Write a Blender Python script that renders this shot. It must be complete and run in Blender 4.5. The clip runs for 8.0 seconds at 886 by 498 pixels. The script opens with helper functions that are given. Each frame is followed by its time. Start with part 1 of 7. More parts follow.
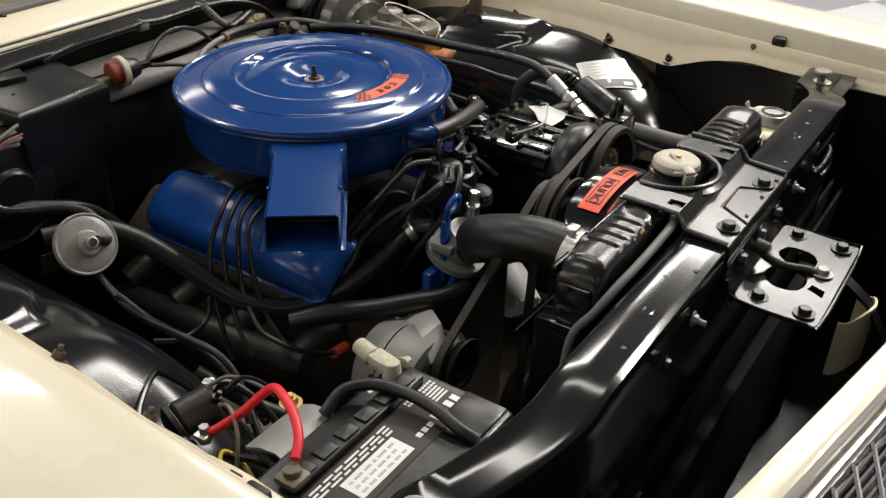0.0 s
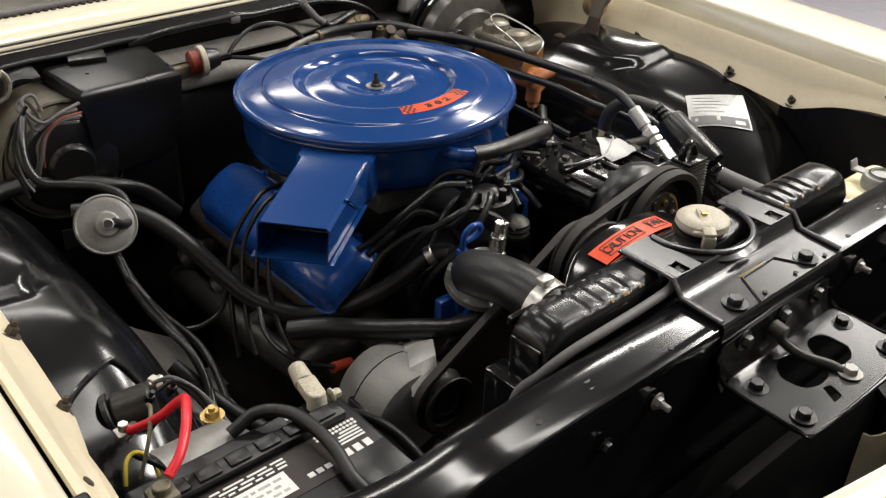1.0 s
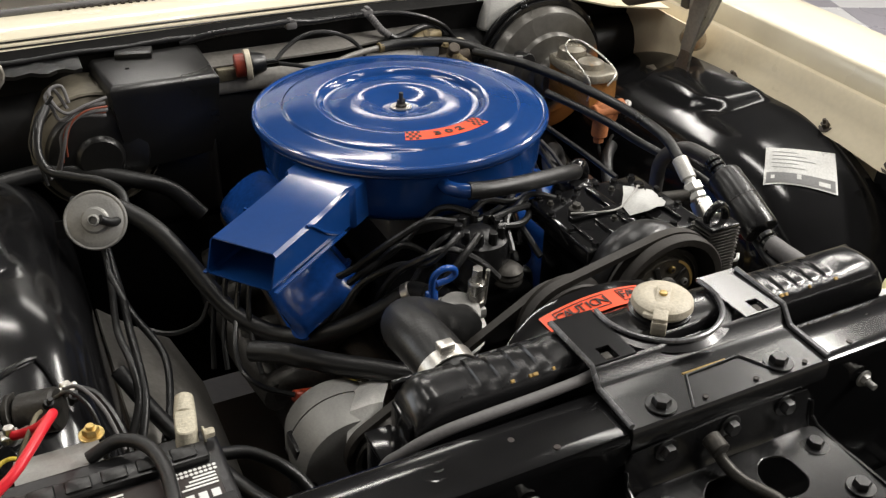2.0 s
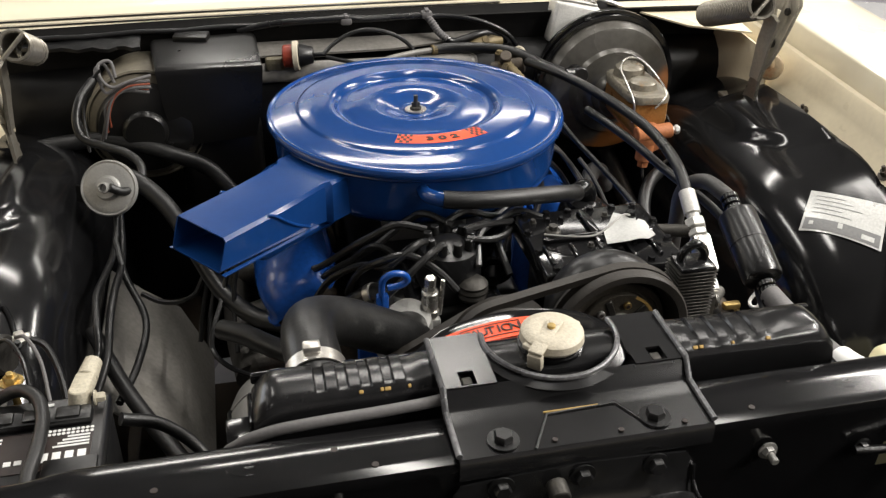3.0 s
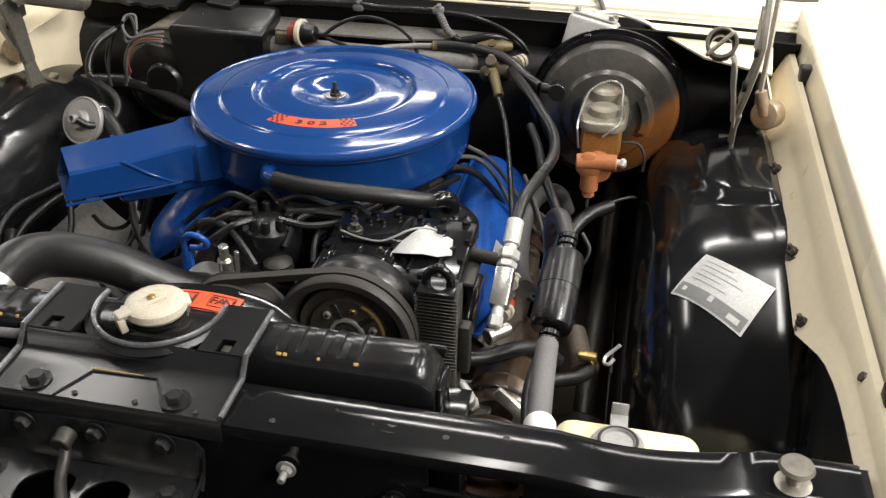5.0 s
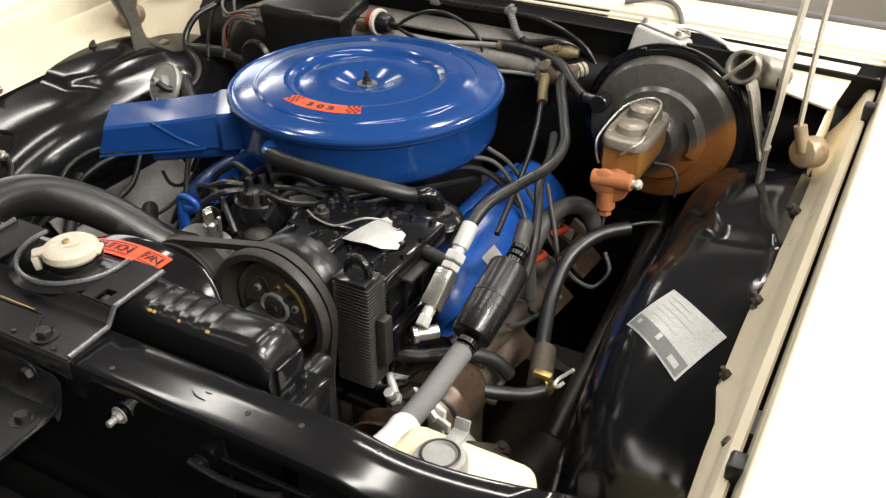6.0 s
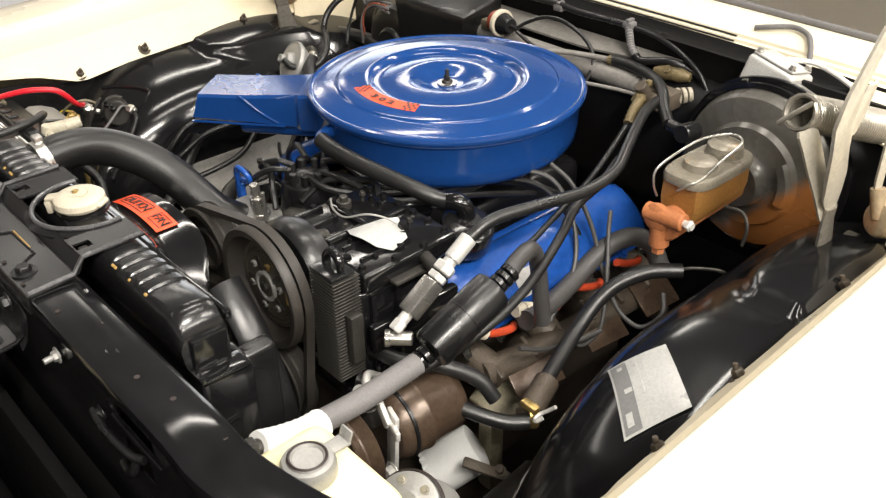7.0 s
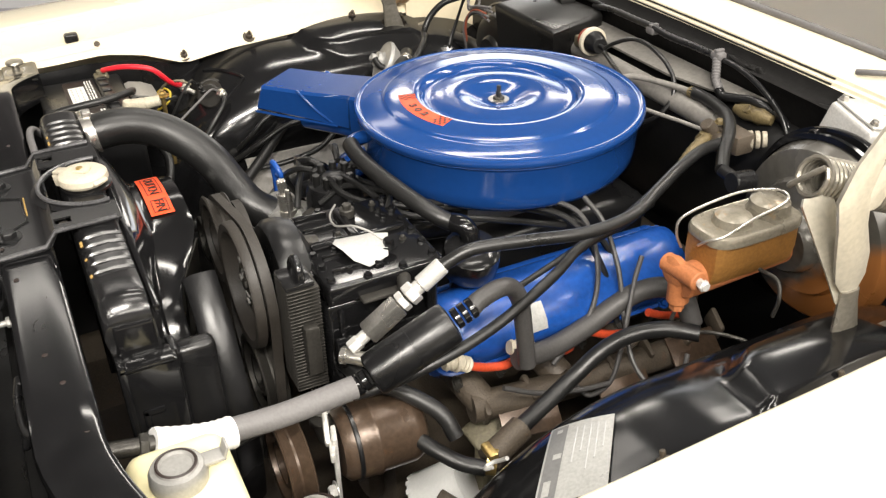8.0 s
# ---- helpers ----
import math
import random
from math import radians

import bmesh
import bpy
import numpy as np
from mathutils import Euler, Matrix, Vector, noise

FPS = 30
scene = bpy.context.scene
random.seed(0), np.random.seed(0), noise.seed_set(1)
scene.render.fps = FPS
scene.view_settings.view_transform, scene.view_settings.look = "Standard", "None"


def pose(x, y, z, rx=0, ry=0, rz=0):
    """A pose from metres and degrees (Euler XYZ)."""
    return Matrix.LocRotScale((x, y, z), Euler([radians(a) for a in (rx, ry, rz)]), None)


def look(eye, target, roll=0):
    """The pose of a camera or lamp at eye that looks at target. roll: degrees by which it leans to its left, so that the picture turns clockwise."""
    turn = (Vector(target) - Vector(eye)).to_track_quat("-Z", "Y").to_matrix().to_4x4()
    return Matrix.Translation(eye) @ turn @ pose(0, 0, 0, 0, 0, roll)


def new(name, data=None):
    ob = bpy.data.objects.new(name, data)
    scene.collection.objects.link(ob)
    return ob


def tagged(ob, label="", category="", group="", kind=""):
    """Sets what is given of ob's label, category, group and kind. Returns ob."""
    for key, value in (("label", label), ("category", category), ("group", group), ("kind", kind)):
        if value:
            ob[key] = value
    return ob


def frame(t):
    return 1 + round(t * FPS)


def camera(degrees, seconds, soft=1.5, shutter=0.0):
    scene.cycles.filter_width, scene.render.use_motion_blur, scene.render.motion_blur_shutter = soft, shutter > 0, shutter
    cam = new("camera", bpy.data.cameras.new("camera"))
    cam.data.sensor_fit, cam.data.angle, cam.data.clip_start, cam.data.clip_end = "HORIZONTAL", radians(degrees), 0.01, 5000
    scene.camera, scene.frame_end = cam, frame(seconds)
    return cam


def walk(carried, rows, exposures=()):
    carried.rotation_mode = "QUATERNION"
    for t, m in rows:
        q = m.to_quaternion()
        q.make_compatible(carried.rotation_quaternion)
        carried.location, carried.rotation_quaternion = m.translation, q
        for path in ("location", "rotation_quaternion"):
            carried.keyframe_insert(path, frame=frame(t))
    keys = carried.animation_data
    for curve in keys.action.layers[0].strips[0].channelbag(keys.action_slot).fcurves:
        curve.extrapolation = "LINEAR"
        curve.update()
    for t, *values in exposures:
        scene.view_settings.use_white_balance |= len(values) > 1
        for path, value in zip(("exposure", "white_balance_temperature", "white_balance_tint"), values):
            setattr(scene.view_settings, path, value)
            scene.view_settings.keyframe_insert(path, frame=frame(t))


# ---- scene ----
cam = camera(51.8, 8.0, soft=1.3, shutter=0.15)
# the camera circles the open engine bay by hand: seconds, place in metres, turn in degrees
PATH = [
    (0.0, -1.0084, -0.9099, 1.4461, 58.68, -1.18, -55.93),
    (0.5, -0.9053, -0.9905, 1.4469, 58.53, -1.2, -48.74),
    (1.0, -0.7851, -1.0546, 1.4459, 58.56, -1.17, -40.65),
    (1.5, -0.6532, -1.0975, 1.4445, 58.57, -1.06, -33.41),
    (2.0, -0.5062, -1.1275, 1.4437, 58.67, -1.04, -26.56),
    (3.5, -0.1141, -1.2398, 1.4537, 58.38, -0.92, -6.56),
    (4.0, 0.0349, -1.2482, 1.4582, 58.17, -0.83, -0.98),
    (4.5, 0.2208, -1.2469, 1.4623, 58.04, -0.71, 4.76),
    (5.0, 0.4208, -1.2259, 1.4662, 57.95, -0.46, 11.96),
    (6.5, 0.8737, -1.0108, 1.4669, 57.75, 0.42, 38.25),
    (7.0, 0.9783, -0.8915, 1.4665, 57.69, 0.61, 47.69),
    (7.5, 1.0474, -0.7699, 1.4647, 57.76, 0.81, 55.55),
    (8.0, 1.0875, -0.631, 1.4618, 57.85, 0.95, 63.21),
]
EXPOSURE = [(0.0, -0.50, 6450, 10), (1.0, -0.36, 6450, 10), (2.0, -0.31, 6450, 10), (3.5, -0.05, 6450, 10), (5.0, -0.08, 6350, 10), (6.5, 0.08, 6600, 10), (8.0, 0.33, 6650, 10)]
walk(cam, [(t, pose(x, y, z, rx, ry, rz)) for t, x, y, z, rx, ry, rz in PATH], EXPOSURE)

# ---- light: a workshop with unseen lamps added under the ceiling ----
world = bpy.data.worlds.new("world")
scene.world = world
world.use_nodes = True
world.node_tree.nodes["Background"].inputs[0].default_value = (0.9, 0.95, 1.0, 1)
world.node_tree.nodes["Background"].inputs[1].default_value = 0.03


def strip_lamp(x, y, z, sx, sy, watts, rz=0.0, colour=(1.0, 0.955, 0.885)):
    data = bpy.data.lights.new("unseen_lamp", "AREA")
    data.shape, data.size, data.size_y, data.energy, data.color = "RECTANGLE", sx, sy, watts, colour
    ob = new("unseen_lamp", data)
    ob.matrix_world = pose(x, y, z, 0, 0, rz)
    return tagged(ob, "unseen white lamp added under the ceiling", "lamp", "ceiling lamps")


# unseen lamps, placed and powered to suit highlights and brightness
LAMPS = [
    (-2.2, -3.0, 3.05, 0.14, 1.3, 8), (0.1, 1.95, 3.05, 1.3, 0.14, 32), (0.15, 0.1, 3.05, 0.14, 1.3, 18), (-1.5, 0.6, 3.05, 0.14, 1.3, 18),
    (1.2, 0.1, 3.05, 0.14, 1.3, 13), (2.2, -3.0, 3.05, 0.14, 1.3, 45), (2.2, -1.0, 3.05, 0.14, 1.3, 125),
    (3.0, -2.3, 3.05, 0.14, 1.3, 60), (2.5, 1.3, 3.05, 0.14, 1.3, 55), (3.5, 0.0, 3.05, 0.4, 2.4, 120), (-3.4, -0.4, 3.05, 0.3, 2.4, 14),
    # far row, added for sheen on the lid and the snorkel
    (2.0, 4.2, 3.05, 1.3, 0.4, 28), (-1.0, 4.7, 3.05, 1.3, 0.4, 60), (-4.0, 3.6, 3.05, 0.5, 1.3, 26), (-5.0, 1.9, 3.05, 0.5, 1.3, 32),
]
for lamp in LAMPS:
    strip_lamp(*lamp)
# unseen lamp added at the rear left for pale sheen on the lid
sheen_lamp = strip_lamp(-4.6, 3.2, 1.7, 2.2, 1.6, 42, colour=(0.92, 0.96, 1.0))
sheen_lamp.matrix_world = look((-4.6, 3.2, 1.7), (0, 0, 1.0))
sheen_lamp.name = "lid_sheen_lamp"
sheen_lamp["label"], sheen_lamp["category"] = "unseen cool lamp added at the rear left", "daylight"


# ---- materials ----
def paint(name, colour, rough=0.4, metal=0.0, spread=0.25, scale=40.0, bump=0.15, fine=None, coat=0.0, dust=0.0, dust_colour=(0.2, 0.18, 0.15), rust=0.0, rust_colour=(0.25, 0.08, 0.02), random_tone=0.0):
    """A surface with grain at two sizes, uneven gloss, a little dust and rust."""
    m = bpy.data.materials.new(name)
    m.use_nodes = True
    n, link = m.node_tree.nodes, m.node_tree.links.new
    b = n["Principled BSDF"]
    b.inputs["Metallic"].default_value = metal
    b.inputs["Coat Weight"].default_value = coat
    b.inputs["Coat Roughness"].default_value = 0.08
    co = n.new("ShaderNodeTexCoord")
    big = n.new("ShaderNodeTexNoise")
    big.inputs["Scale"].default_value, big.inputs["Detail"].default_value = scale * 0.25, 5
    small = n.new("ShaderNodeTexNoise")
    small.inputs["Scale"].default_value, small.inputs["Detail"].default_value = fine or scale * 6, 4
    link(co.outputs["Object"], big.inputs["Vector"])
    link(co.outputs["Object"], small.inputs["Vector"])
    mix = n.new("ShaderNodeMath")
    mix.operation = "ADD"
    link(big.outputs["Fac"], mix.inputs[0])
    link(small.outputs["Fac"], mix.inputs[1])
    ramp = n.new("ShaderNodeMapRange")
    ramp.inputs["From Min"].default_value, ramp.inputs["From Max"].default_value = 0.6, 1.4
    ramp.inputs["To Min"].default_value, ramp.inputs["To Max"].default_value = 1 - spread, 1 + spread
    link(mix.outputs[0], ramp.inputs["Value"])
    tone = n.new("ShaderNodeVectorMath")
    tone.operation = "SCALE"
    tone.inputs[0].default_value = colour
    link(ramp.outputs[0], tone.inputs["Scale"])
    out = tone.outputs[0]
    for amount, tint, size in ((dust, dust_colour, scale * 0.5), (rust, rust_colour, scale * 0.8)):
        if amount <= 0:
            continue
        spots = n.new("ShaderNodeTexNoise")
        spots.inputs["Scale"].default_value, spots.inputs["Detail"].default_value, spots.inputs["Roughness"].default_value = size, 8, 0.7
        link(co.outputs["Object"], spots.inputs["Vector"])
        edge = n.new("ShaderNodeMapRange")
        edge.inputs["From Min"].default_value, edge.inputs["From Max"].default_value = 0.72 - 0.35 * amount, 0.86 - 0.3 * amount
        link(spots.outputs["Fac"], edge.inputs["Value"])
        blend = n.new("ShaderNodeMix")
        blend.data_type = "RGBA"
        link(edge.outputs[0], blend.inputs["Factor"])
        link(out, blend.inputs["A"])
        blend.inputs["B"].default_value = (*tint, 1)
        out = blend.outputs["Result"]
    if random_tone:
        info = n.new("ShaderNodeObjectInfo")
        r2 = n.new("ShaderNodeMapRange")
        r2.inputs["To Min"].default_value, r2.inputs["To Max"].default_value = 1 - random_tone, 1 + random_tone
        link(info.outputs["Random"], r2.inputs["Value"])
        t2 = n.new("ShaderNodeVectorMath")
        t2.operation = "SCALE"
        link(out, t2.inputs[0])
        link(r2.outputs[0], t2.inputs["Scale"])
        out = t2.outputs[0]
    link(out, b.inputs["Base Color"])
    gloss = n.new("ShaderNodeMapRange")
    gloss.inputs["From Min"].default_value, gloss.inputs["From Max"].default_value = 0.3, 0.7
    gloss.inputs["To Min"].default_value, gloss.inputs["To Max"].default_value = max(0.03, rough * 0.75), min(1, rough * 1.3)
    link(big.outputs["Fac"], gloss.inputs["Value"])
    link(gloss.outputs[0], b.inputs["Roughness"])
    if bump:
        bp = n.new("ShaderNodeBump")
        bp.inputs["Strength"].default_value, bp.inputs["Distance"].default_value = bump, 0.0015
        # glossy coats lie smooth over the grain and only wave gently
        link(big.outputs["Fac"] if rough < 0.25 else mix.outputs[0], bp.inputs["Height"])
        link(bp.outputs[0], b.inputs["Normal"])
    return m


CREAM = paint("cream_body_paint", (0.80, 0.73, 0.56), 0.28, spread=0.03, scale=12, bump=0.02, coat=0.6)
CREAM_DULL = paint("cream_inner_paint", (0.74, 0.65, 0.47), 0.36, spread=0.06, scale=20, bump=0.03, dust=0.12, dust_colour=(0.3, 0.22, 0.12))
BLACK = paint("black_gloss_paint", (0.007, 0.007, 0.0075), 0.125, spread=0.4, scale=6, bump=0.02, fine=26, dust=0.03, dust_colour=(0.02, 0.019, 0.018))
BLACK_SATIN = paint("black_satin_paint", (0.0075, 0.0075, 0.008), 0.30, spread=0.4, scale=30, bump=0.15, dust=0.2, dust_colour=(0.035, 0.032, 0.03))
BLACK_SHEET = paint("dusty_black_sheet", (0.011, 0.011, 0.0115), 0.20, spread=0.4, scale=22, bump=0.05, dust=0.12, dust_colour=(0.04, 0.037, 0.034))
# near-black and dull: the shade of deep cavities is put into this colour
CAVITY_DARK = paint("cavity_shade_black", (0.006, 0.006, 0.006), 0.75, spread=0.4, scale=30, bump=0.1)
CAVITY_DARK.node_tree.nodes["Principled BSDF"].inputs["Specular IOR Level"].default_value = 0.15
OILY = paint("oily_brown_metal", (0.075, 0.05, 0.034), 0.32, 0.35, spread=0.4, scale=30, bump=0.2, dust=0.35, dust_colour=(0.16, 0.12, 0.07), rust=0.3, rust_colour=(0.22, 0.09, 0.03))
OLIVE = paint("olive_grimy_casting", (0.17, 0.15, 0.10), 0.5, 0.3, spread=0.35, scale=40, bump=0.4, dust=0.4, dust_colour=(0.24, 0.2, 0.13), rust=0.15)
BELT = paint("worn_brown_belt", (0.024, 0.0205, 0.017), 0.55, spread=0.3, scale=60, bump=0.3, dust=0.3, dust_colour=(0.055, 0.046, 0.036))
BLUE = paint("blue_engine_paint", (0.0075, 0.045, 0.185), 0.14, spread=0.08, scale=18, bump=0.03, coat=0.2)
BLUE_OLD = paint("worn_blue_engine_paint", (0.010, 0.064, 0.29), 0.24, spread=0.3, scale=25, bump=0.3, dust=0.25, dust_colour=(0.022, 0.05, 0.14), rust=0.2, rust_colour=(0.05, 0.03, 0.02))
RUBBER = paint("black_rubber", (0.010, 0.010, 0.010), 0.36, spread=0.35, scale=50, bump=0.2, dust=0.25, dust_colour=(0.05, 0.05, 0.048))
RUBBER_MID = paint("dark_grey_rubber", (0.045, 0.043, 0.042), 0.45, spread=0.3, scale=50, bump=0.2, dust=0.25, dust_colour=(0.09, 0.085, 0.08))
RUBBER_GREY = paint("grey_worn_rubber", (0.13, 0.125, 0.125), 0.55, spread=0.2, scale=50, bump=0.2, dust=0.2, dust_colour=(0.2, 0.19, 0.18))
ALU = paint("dull_aluminium", (0.66, 0.65, 0.62), 0.42, 0.45, spread=0.2, scale=60, bump=0.2, dust=0.2, dust_colour=(0.3, 0.28, 0.25))
ZINC = paint("zinc_plated_steel", (0.6, 0.58, 0.54), 0.3, 0.9, spread=0.2, scale=60, bump=0.1)
CLUTCH_STEEL = paint("dusty_clutch_steel", (0.085, 0.075, 0.06), 0.42, 0.5, spread=0.4, scale=60, bump=0.3, dust=0.3, dust_colour=(0.12, 0.1, 0.07))
STEEL_DARK = paint("oily_dark_steel", (0.05, 0.047, 0.042), 0.45, 0.6, spread=0.4, scale=50, bump=0.3, dust=0.3, dust_colour=(0.1, 0.085, 0.06))
IRON = paint("greasy_cast_iron", (0.07, 0.055, 0.04), 0.6, 0.2, spread=0.4, scale=60, bump=0.5, rust=0.3, rust_colour=(0.12, 0.06, 0.03))
RUST = paint("rusted_cast_iron", (0.42, 0.15, 0.055), 0.7, 0.0, spread=0.25, scale=45, bump=0.35, rust=0.25, rust_colour=(0.26, 0.08, 0.025))
BRASS = paint("aged_brass", (0.5, 0.36, 0.14), 0.35, 0.9, spread=0.3, scale=60, bump=0.2)
WHITE_PLASTIC = paint("yellowed_plastic", (0.75, 0.68, 0.42), 0.4, spread=0.08, scale=20, bump=0.05)
CAP_WHITE = paint("chalky_white_cap", (0.52, 0.47, 0.37), 0.5, spread=0.2, scale=60, bump=0.35, dust=0.25, dust_colour=(0.50, 0.36, 0.27), rust=0.2, rust_colour=(0.30, 0.22, 0.11))
WHITE_PAPER = paint("white_paper", (0.8, 0.8, 0.78), 0.5, spread=0.06, scale=40, bump=0.05)
SILVER_PAPER = paint("silver_label", (0.45, 0.45, 0.435), 0.35, 0.3, spread=0.22, scale=50, bump=0.1)
GREY_PRINT = paint("grey_print", (0.16, 0.16, 0.16), 0.5, spread=0.2, scale=50, bump=0)
BLACK_INK = paint("black_ink", (0.02, 0.012, 0.01), 0.5, spread=0.2, scale=80, bump=0)
ORANGE = paint("orange_red_label", (0.80, 0.075, 0.018), 0.4, spread=0.06, scale=60, bump=0.02)
RED_CABLE = paint("red_cable", (0.75, 0.02, 0.035), 0.35, spread=0.08, scale=50, bump=0.05)
ORANGE_BOOT = paint("orange_boot", (0.50, 0.06, 0.02), 0.5, spread=0.35, scale=50, bump=0.1)
YELLOW = paint("yellow_plastic", (0.6, 0.45, 0.04), 0.45, spread=0.15, scale=50, bump=0.1)
HINGE_STEEL = paint("bare_worn_steel", (0.28, 0.26, 0.22), 0.34, 0.6, spread=0.3, scale=30, bump=0.2, dust=0.3, dust_colour=(0.10, 0.085, 0.06), rust=0.12)
GOLD_RUST = paint("golden_rusted_casting", (0.30, 0.145, 0.04), 0.36, 0.15, spread=0.35, scale=35, bump=0.3, rust=0.4, rust_colour=(0.16, 0.07, 0.025))
FIREWALL = paint("black_firewall_paint", (0.005, 0.005, 0.0052), 0.42, spread=0.4, scale=20, bump=0.15, dust=0.12, dust_colour=(0.025, 0.023, 0.02))
FIREWALL.node_tree.nodes["Principled BSDF"].inputs["Specular IOR Level"].default_value = 0.3
GREY_METAL = paint("grey_cast_metal", (0.32, 0.315, 0.3), 0.45, 0.4, spread=0.15, scale=50, bump=0.2, dust=0.25, dust_colour=(0.2, 0.18, 0.15))
CHROME = paint("chrome", (0.75, 0.75, 0.75), 0.12, 1.0, spread=0.05, scale=30, bump=0.02)
COWL_BLACK = paint("ragged_black_sealer", (0.0065, 0.0062, 0.006), 0.55, spread=0.4, scale=26, bump=0.4, fine=90, dust=0.12, dust_colour=(0.03, 0.027, 0.024))
COWL_BLACK.node_tree.nodes["Principled BSDF"].inputs["Specular IOR Level"].default_value = 0.12
BOX_GREY = paint("dusty_black_plastic", (0.0085, 0.0083, 0.008), 0.34, spread=0.25, scale=30, bump=0.12, fine=300, dust=0.2, dust_colour=(0.018, 0.017, 0.016))
LEDGE_GREY = paint("dusty_grey_sheet", (0.19, 0.18, 0.165), 0.42, spread=0.3, scale=24, bump=0.15, dust=0.3, dust_colour=(0.11, 0.10, 0.085))
# grey metal along black folds: their specular highlight put into the colour
FOLD_GLINT = paint("grey_fold_highlight", (0.14, 0.14, 0.145), 0.28, 0.6, spread=0.6, scale=45, bump=0.1, dust=0.5, dust_colour=(0.012, 0.012, 0.012))
GRIME = paint("grimy_brass", (0.15, 0.115, 0.055), 0.5, 0.3, spread=0.5, scale=60, bump=0.4, dust=0.5, dust_colour=(0.035, 0.028, 0.02))
PALE_GRIME = paint("pale_grimy_bellows", (0.30, 0.27, 0.21), 0.5, spread=0.4, scale=60, bump=0.2, dust=0.4, dust_colour=(0.06, 0.045, 0.03))
OCHRE = paint("worn_through_primer", (0.38, 0.24, 0.07), 0.6, spread=0.3, scale=80, bump=0.1)


# ---- shaping tools ----
def part(name, bm, material, parent=None, label="", smooth=True):
    """Links a bmesh as one mesh object under a thing or part."""
    bmesh.ops.recalc_face_normals(bm, faces=bm.faces)
    me = bpy.data.meshes.new(name)
    bm.to_mesh(me)
    bm.free()
    me.materials.append(material)
    if smooth:
        for p in me.polygons:
            p.use_smooth = True
        me.set_sharp_from_angle(angle=radians(38))
    ob = new(name, me)
    if parent:
        ob.parent = parent
        ob.matrix_parent_inverse = base_of(parent).inverted()
    if label:
        ob["label"] = label
    return ob


def base_of(ob):
    m = Matrix(ob.matrix_basis)
    while ob.parent:
        m = ob.parent.matrix_basis @ ob.matrix_parent_inverse @ m if not ob.parent.parent else base_of(ob.parent) @ ob.matrix_parent_inverse @ m
        break
    return m


def thing(name, place, label, category, group="", kind=""):
    ob = new(name)
    ob.empty_display_size = 0.03
    ob.matrix_basis = Matrix.Translation(place)
    return tagged(ob, label, category, group, kind)


def single(name, bm, material, label, category, group="", kind="", smooth=True):
    return tagged(part(name, bm, material, None, "", smooth), label, category, group, kind)


def mesh(verts, faces):
    bm = bmesh.new()
    vs = [bm.verts.new(v) for v in verts]
    for f in faces:
        try:
            bm.faces.new([vs[i] for i in f])
        except ValueError:
            pass
    return bm


def join(*bms):
    out = bmesh.new()
    for b in bms:
        me = bpy.data.meshes.new("tmp")
        b.to_mesh(me)
        b.free()
        out.from_mesh(me)
        bpy.data.meshes.remove(me)
    return out


def moved(bm, m):
    bm.transform(m)
    return bm


def box(x0, x1, y0, y1, z0, z1, bevel=0.004, seg=2):
    bm = bmesh.new()
    bmesh.ops.create_cube(bm, size=1, matrix=Matrix.LocRotScale(((x0 + x1) / 2, (y0 + y1) / 2, (z0 + z1) / 2), None, (abs(x1 - x0), abs(y1 - y0), abs(z1 - z0))))
    if bevel:
        bmesh.ops.bevel(bm, geom=bm.edges[:], offset=bevel, segments=seg, affect="EDGES", profile=0.5)
    return bm


def lathe(profile, steps=48, m=None, start=0.0, sweep=360.0):
    """Turns (radius, height) pairs about z."""
    full = sweep >= 359.9
    count = steps if full else steps + 1
    verts, faces, rows = [], [], []
    for r, h in profile:
        if r < 1e-6 and full:
            rows.append([len(verts)])
            verts.append((0, 0, h))
            continue
        rows.append(list(range(len(verts), len(verts) + count)))
        for i in range(count):
            a = radians(start + sweep * i / steps)
            verts.append((r * math.cos(a), r * math.sin(a), h))
    for a, b in zip(rows, rows[1:]):
        for i in range(steps):
            j = (i + 1) % count
            if len(a) == 1 and len(b) == 1:
                continue
            if len(a) == 1:
                faces.append((a[0], b[i], b[j]))
            elif len(b) == 1:
                faces.append((a[i], a[j], b[0]))
            else:
                faces.append((a[i], a[j], b[j], b[i]))
    bm = mesh(verts, faces)
    if m:
        bm.transform(m)
    return bm


def disc(r, h, steps=32, m=None, bevel=0.15):
    e = min(r, h) * bevel
    return lathe([(0, 0), (r - e, 0), (r, e), (r, h - e), (r - e, h), (0, h)], steps, m)


def aim(a, b):
    """A pose at a whose z axis points to b."""
    d = Vector(b) - Vector(a)
    return Matrix.Translation(a) @ d.to_track_quat("Z", "Y").to_matrix().to_4x4()


def rod(a, b, r, steps=20, r2=None, bevel=0.12):
    L = (Vector(b) - Vector(a)).length
    r2 = r if r2 is None else r2
    e = min(r, r2, L) * bevel
    return lathe([(0, 0), (r - e, 0), (r, e), (r2, L - e), (r2 - e, L), (0, L)], steps, aim(a, b))


def smooth_line(points, per=8):
    p = [Vector(q) for q in points]
    p = [p[0] * 2 - p[1]] + p + [p[-1] * 2 - p[-2]]
    out = []
    for i in range(1, len(p) - 2):
        a, b, c, d = p[i - 1:i + 3]
        for k in range(per):
            t = k / per
            out.append(0.5 * (2 * b + (c - a) * t + (2 * a - 5 * b + 4 * c - d) * t * t + (3 * b - a - 3 * c + d) * t ** 3))
    out.append(p[-2])
    return out


